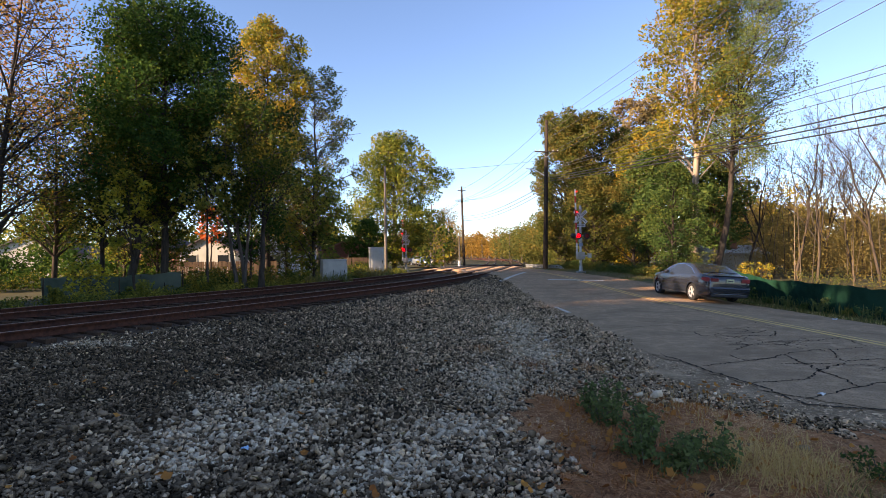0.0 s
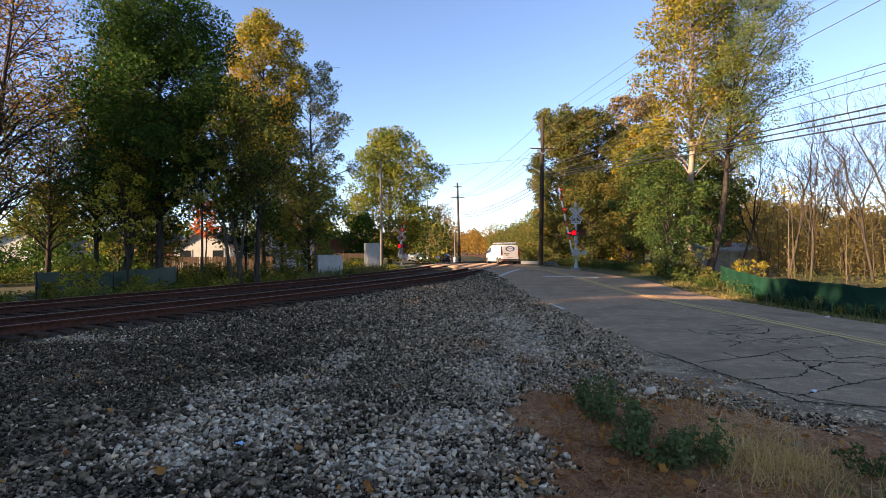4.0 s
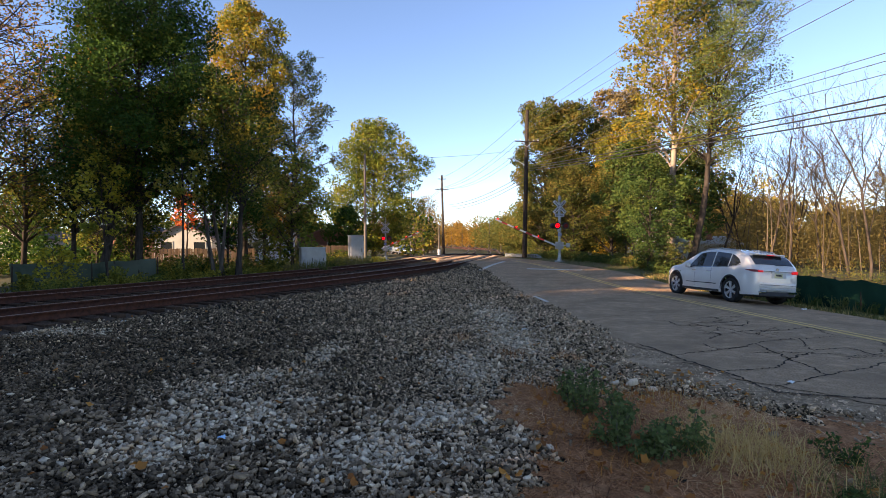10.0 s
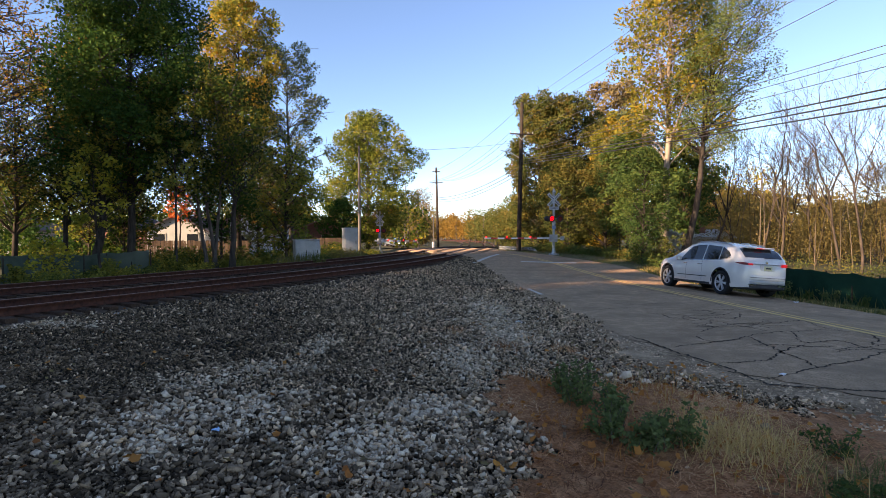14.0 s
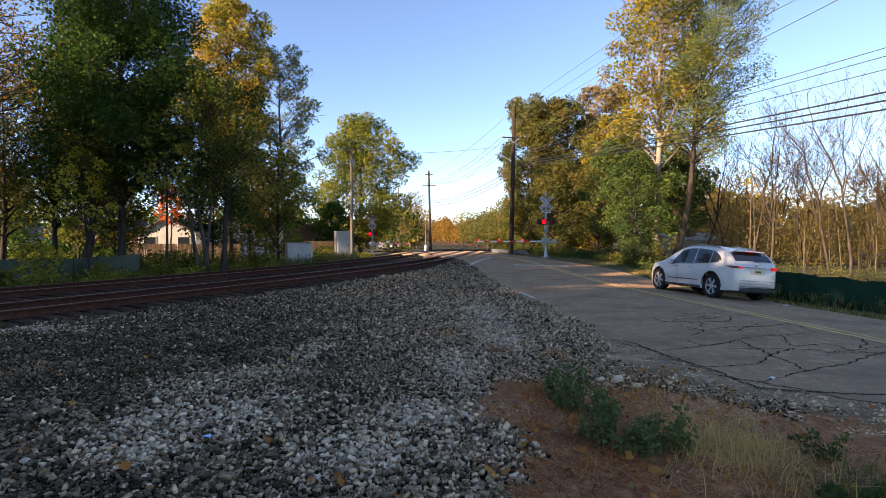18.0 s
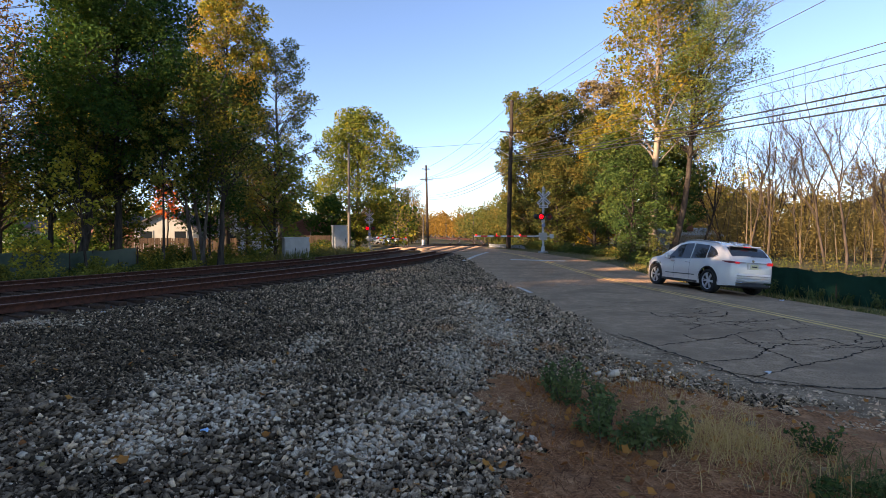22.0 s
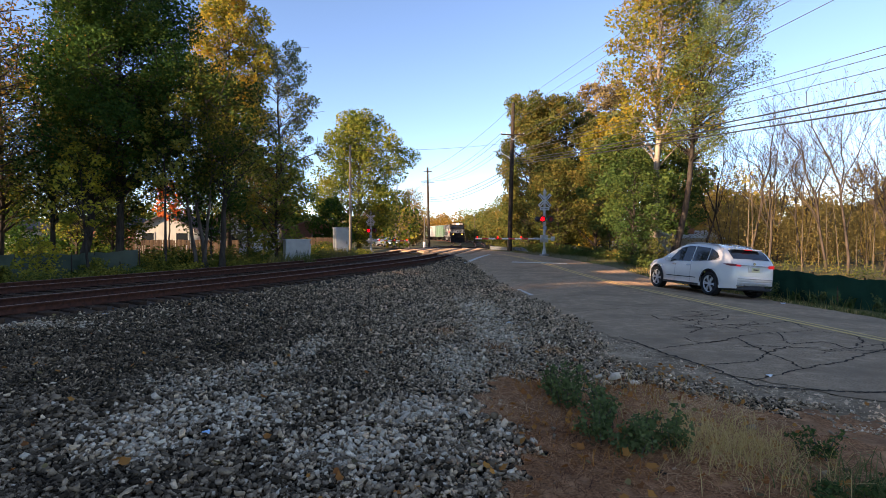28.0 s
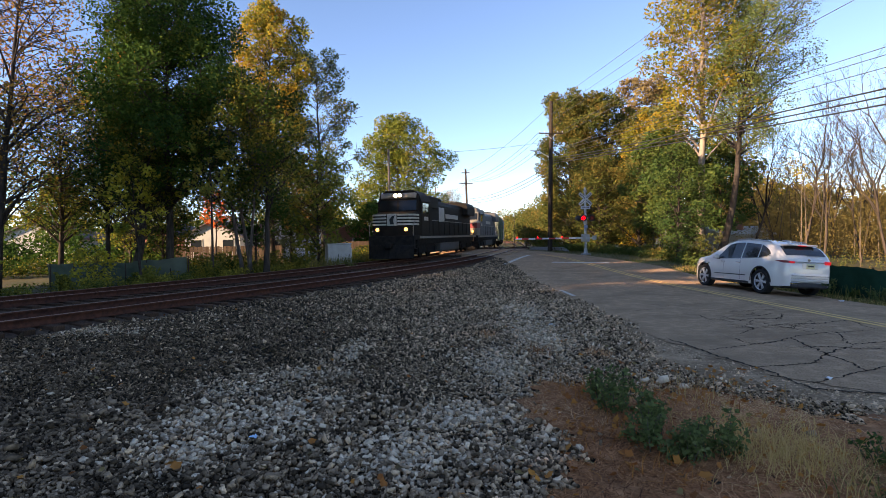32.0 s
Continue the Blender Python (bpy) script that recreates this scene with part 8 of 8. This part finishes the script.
def make_weed(x, y, h, seed, leaf, label, stems=7, size=0.05, nl=42):
    """A leafy weed: several stems with small leaves all along."""
    rng = np.random.default_rng(seed)
    w = empty("weed_plant", pose(x, y, gz(x, y)), label, "weed", "weeds on the litter")
    paths, C = [], []
    for s in range(stems):
        az, ln = rng.uniform(0, 6.28), h * rng.uniform(0.6, 1.35)
        lean = rng.uniform(0.1, 0.65)
        t = np.linspace(0, 1, 5)[:, None]
        b = np.array([rng.normal() * 0.06, rng.normal() * 0.06, 0])
        p = b + np.array([math.cos(az) * lean, math.sin(az) * lean, 1.0]) * ln * t - np.array([0, 0, 0.15 * ln]) * t ** 2
        paths.append((p, np.linspace(0.005, 0.002, 5)))
        q = rng.uniform(0.25, 1.0, nl)
        C.append(np.stack([np.interp(q, t[:, 0], p[:, i]) for i in range(3)], 1) + rng.normal(size=(nl, 3)) * 0.026 * np.array([1, 1, 0.7]))
    for q in paths:
        V, F = tubes_np([q], 5)
        obj("stem", mesh_np("stem", V, F, M_BARKGREY), w)
    V, F = leaves_np(rng, np.concatenate(C), size)
    obj("foliage", mesh_np("foliage", V, F, leaf), w)
    return w


for _i, (_x, _y, _h) in enumerate([(1.14, 6.15, 0.36), (1.4, 6.05, 0.4), (1.26, 5.75, 0.36), (1.5, 5.35, 0.36), (1.4, 5.0, 0.36), (1.34, 4.8, 0.26), (1.78, 4.8, 0.28), (1.92, 4.72, 0.3), (1.64, 4.62, 0.26), (1.5, 4.6, 0.22)]):
    make_weed(_x, _y, _h, 300 + _i, LF_MUGWORT, "leafy dark green weed on brown litter", 10, 0.042, 36)
for _i, (_x, _y, _h) in enumerate([(2.8, 4.0, 0.1), (3.05, 3.95, 0.12), (2.6, 3.85, 0.1), (3.25, 4.05, 0.12), (2.95, 3.7, 0.14), (3.2, 4.75, 0.3)]):
    make_weed(_x, _y, _h, 320 + _i, LF_GREEN, "low bright green weed by the shoulder", 9, 0.036, 30)
_fy = [31.0, 26.0, 22.5, 20.2, 18.6, 17.2, 15.4, 13.0][::-1]
_fx = [12.2, 12.0, 12.15, 12.35, 13.0, 13.8, 14.9, 16.5][::-1]
for _i, _q in enumerate((13.6, 14.2, 14.9, 15.5, 16.0, 16.7, 17.4, 18.2, 19.0, 19.8, 20.8, 21.7, 22.6, 24.0)):
    make_weed(float(np.interp(_q, _fy, _fx)) - 0.35, _q - 0.2, (0.5, 0.32, 0.6, 0.4)[_i % 4], 360 + _i, (LF_MUGWORT, LF_GREEN)[_i % 2], "grey-green weed growing before the fabric fence", 9, 0.055, 46)
for _i, _q in enumerate((11, 13, 15.5, 18, 21, 24, 27, 30)):
    make_weed(along_b(_q) - 2.6, _q + 0.5, 1.4 if _q < 16 else 0.75, 340 + _i, LF_WEED if _i % 2 else LF_YELLOWGREEN, "tall yellow-green weed beside the tracks", 14, 0.09, 70)


def scatter_leaves(name, label, pts, size, leaf, seed):
    """Fallen leaves: small lobed outlines, curled, lying about."""
    rng = np.random.default_rng(seed)
    V, F = [], []
    for i, p in enumerate(pts):
        s, a0 = size * rng.uniform(0.6, 1.3), rng.uniform(0, 6.28)
        tilt = rng.normal(size=2) * 0.5
        k0 = len(V)
        V.append((p[0], p[1], p[2] + 0.01))
        for k in range(10):
            a = a0 + k * math.pi / 5
            r = s * (0.56 if k % 2 == 0 else 0.41) * rng.uniform(0.8, 1.2)
            dx, dy = r * math.cos(a), r * math.sin(a)
            V.append((p[0] + dx, p[1] + dy, p[2] + 0.012 + max(-0.01, dx * tilt[0] + dy * tilt[1]) + 0.25 * r * r / s))
        for k in range(10):
            F.append((k0, k0 + 1 + k, k0 + 1 + (k + 1) % 10))
    return obj(name, mesh_np(name, V, F, leaf), None, label, "fallen leaves", kind="stuff")


def gravel_roots(n, seed, y0, y1):
    rng = np.random.default_rng(seed)
    y = rng.uniform(y0, y1, n)
    x = rng.uniform(-0.8, 0.8, n) * (y + 0.5)
    k = (x < road_x(y) + road_left(y)) & (track_side(x, y) > 3.0)
    return np.stack([x[k], y[k], ground_z(x[k], y[k]) + 0.045], 1)


scatter_leaves("fallen_leaves", "scattered orange and brown fallen leaves", gravel_roots(220, 51, 3.0, 15.0), 0.055, LF_FALLEN, 52)
scatter_leaves("fallen_leaves", "scattered yellow and tan fallen leaves", gravel_roots(190, 53, 3.0, 15.0), 0.05, LF_TAN, 54)
scatter_leaves("fallen_leaves", "brown and orange leaves caught in the litter", roots_in(230, 0.5, 3.6, 3.2, 6.6, 55, None, 0.04), 0.055, LF_FALLEN, 56)
scatter_leaves("fallen_leaves", "drift of orange leaves at the asphalt edge", roots_in(80, 1.6, 3.6, 6.2, 8.2, 57, None, 0.03), 0.06, LF_FALLEN, 58)
scatter_leaves("fallen_leaves", "bright orange leaves on the gravel", np.array([(-2.45, 4.18, 0.22), (-2.35, 4.1, 0.23), (0.73, 4.18, 0.24), (1.5, 4.03, 0.24), (1.42, 4.1, 0.24), (-0.52, 8.8, 0.2), (-0.2, 8.6, 0.2)]), 0.08, LF_FALLEN, 60)


def make_scrap(name, x, y, z, s, c, label):
    """A crumpled scrap of litter."""
    rng = np.random.default_rng(int(abs(x * 100) + y * 10))
    bm = bmesh.new()
    bmesh.ops.create_grid(bm, x_segments=4, y_segments=4, size=s)
    for v in bm.verts:
        v.co.z = rng.uniform(0, s * 0.9)
        v.co.x *= rng.uniform(0.7, 1.1)
    bmesh.ops.solidify(bm, geom=bm.faces[:], thickness=0.002)
    me = bpy.data.meshes.new(name)
    bm.to_mesh(me)
    bm.free()
    me.materials.append(mat(name + "_paper", c, tuple(q * 0.85 for q in c), 20, 0.6))
    o = obj(name, me, None, label, "litter")
    o.matrix_world = pose(x, y, z, 0, 0, 30)
    return o


make_scrap("paper_scrap", 1.34, 11.5, gz(1.34, 11.5) + 0.03, 0.055, (0.8, 0.8, 0.78), "crumpled white paper scrap on the gravel")
make_scrap("paper_scrap", 1.18, 9.64, gz(1.18, 9.64) + 0.03, 0.03, (0.75, 0.75, 0.73), "small white scrap on the gravel")
make_scrap("wrapper", -2.07, 4.85, gz(-2.07, 4.85) + 0.05, 0.035, (0.35, 0.62, 0.85), "small pale blue wrapper on the ballast")
make_scrap("paper_scrap", 4.4, 7.6, 0.006, 0.035, (0.85, 0.85, 0.84), "white scrap lying on the asphalt")
make_scrap("paper_scrap", 10.35, 17.2, gz(10.35, 17.2) + 0.05, 0.06, (0.8, 0.8, 0.78), "white scrap on the grass verge")
make_scrap("paper_scrap", -7.2, 11.95, 0.2, 0.05, (0.8, 0.8, 0.78), "white scrap beside the rail")
stones("pale_chunk", "pale chunk of broken concrete by the weeds", np.array([(2.15, 7.05, 0.14), (1.95, 7.1, 0.13), (2.35, 6.9, 0.1)]), np.array([0.11, 0.08, 0.09]), 9, M_PALESTONE)


# ---------------------------------------------------------------- what moves
def lane_pose(y, off, turn):
    """A pose on the right-hand lane, the rear bumper at y."""
    off = off - 0.75 * float(smooth(25, 45, y))
    x = float(road_x(y)) + off
    x2 = float(road_x(y + 4.0)) + off - (0.75 * float(smooth(25, 45, y + 4)) - 0.75 * float(smooth(25, 45, y)))
    f = float(crossfall(off, y + 2.5))
    z0, z1 = float(road_z(y + 0.8)) - f, float(road_z(y + 4.2)) - f
    a = math.degrees(math.atan2(4.0, x2 - x)) + turn
    return pose(x, y, z0 + 0.004, math.degrees(f / max(off, 0.1)), -math.degrees(math.atan2(z1 - z0, 3.4)), a)


def drive(car, wheels, shape, times, ys, off, turn, until):
    """Keys a car along the lane, and its wheels' roll while it moves."""
    ts = np.concatenate([np.arange(0, until, 0.1), [until, 32.0]])
    walk(car, [(t, lane_pose(float(np.interp(t, times, ys)), off, turn)) for t in ts])
    fine = np.arange(0, int(until * FPS) + 1) / FPS
    roll = [math.degrees((float(np.interp(t, times, ys)) - ys[0]) / shape.r) for t in fine]
    for w in wheels:
        p = w.location.copy()
        walk(w, [(t, pose(p.x, p.y, p.z, 0, r, 0)) for t, r in zip(fine, roll)] + [(32.0, pose(p.x, p.y, p.z, 0, roll[-1], 0))])


def gate_swing(arm, rows, turn):
    p = arm.location.copy()
    walk(arm, [(t, pose(p.x, p.y, p.z, 0, a, turn)) for t, a in rows])


def train_ride():
    """The train rides the far track at a steady speed; each vehicle sits on its two bogies."""
    ext = np.concatenate([TRACK_B, [[-25, 290], [-75, 420], [-200, 640], [-420, 960]]])
    seg = np.linalg.norm(np.diff(ext, axis=0), axis=1)
    s = np.concatenate([[0], np.cumsum(seg)])

    def at(d):
        return np.array([np.interp(d, s, ext[:, 0]), np.interp(d, s, ext[:, 1])])

    s32 = float(np.interp(34.9, TRACK_B[:, 1], s[:len(TRACK_B)]))
    ts = list(np.arange(0, 24, 2.0)) + list(np.arange(24, 32.01, 0.2))
    lead = 0.0
    for ob, half, bogie in TRAIN:
        rows = []
        for t in ts:
            mid = s32 + 22.0 * (32 - t) + lead + half
            f, b = at(mid - bogie), at(mid + bogie)
            c = (f + b) / 2
            rows.append((float(t), pose(c[0], c[1], float(track_z(c[1])), 0, 0, math.degrees(math.atan2(f[1] - b[1], f[0] - b[0])))))
        walk(ob, rows)
        lead += 2 * half


def motions():
    drive(SEDAN, SEDAN_W, SEDAN_C, [0, 0.3, 0.6, 0.9, 1.2, 1.6, 2.1, 3, 4, 5.5, 8, 12, 20, 32], [21.9, 28.3, 34.7, 41.0, 46.8, 52.8, 59.5, 71, 81, 92, 106, 126, 165, 215], 2.6, 2.5, 20.0)
    drive(VAN, VAN_W, VAN_C, [0, 1.75, 2.2, 2.45, 2.7, 3.0, 3.5, 4.5, 5.5, 6, 7, 8, 10, 14, 24, 32], [-33, 8.9, 19.4, 24.4, 29.2, 34.8, 47.0, 63, 73.5, 77, 84, 91, 103, 120, 155, 180], 2.55, 2.0, 24.0)
    drive(SUV, SUV_W, SUV_C, [0, 4, 5.5, 6.3, 7, 7.5, 8, 8.5, 9, 9.5, 10, 10.3, 32], [-33, -12, -1.3, 5.3, 10.2, 12.75, 15.0, 16.6, 17.5, 18.0, 18.16, 18.3, 18.3], 2.87, 7.5, 10.3)
    rows = [(0, 89), (3.0, 88), (3.3, 85), (4.4, 76), (5.5, 65), (6.3, 55), (7, 49), (8, 39), (9, 30), (10, 23.5), (11, 14), (12, 5), (12.7, 0.6), (13, 0), (32, 0)]
    gate_swing(GATE, rows, 0)
    gate_swing(GATE2, rows, 180)
    train_ride()


motions()
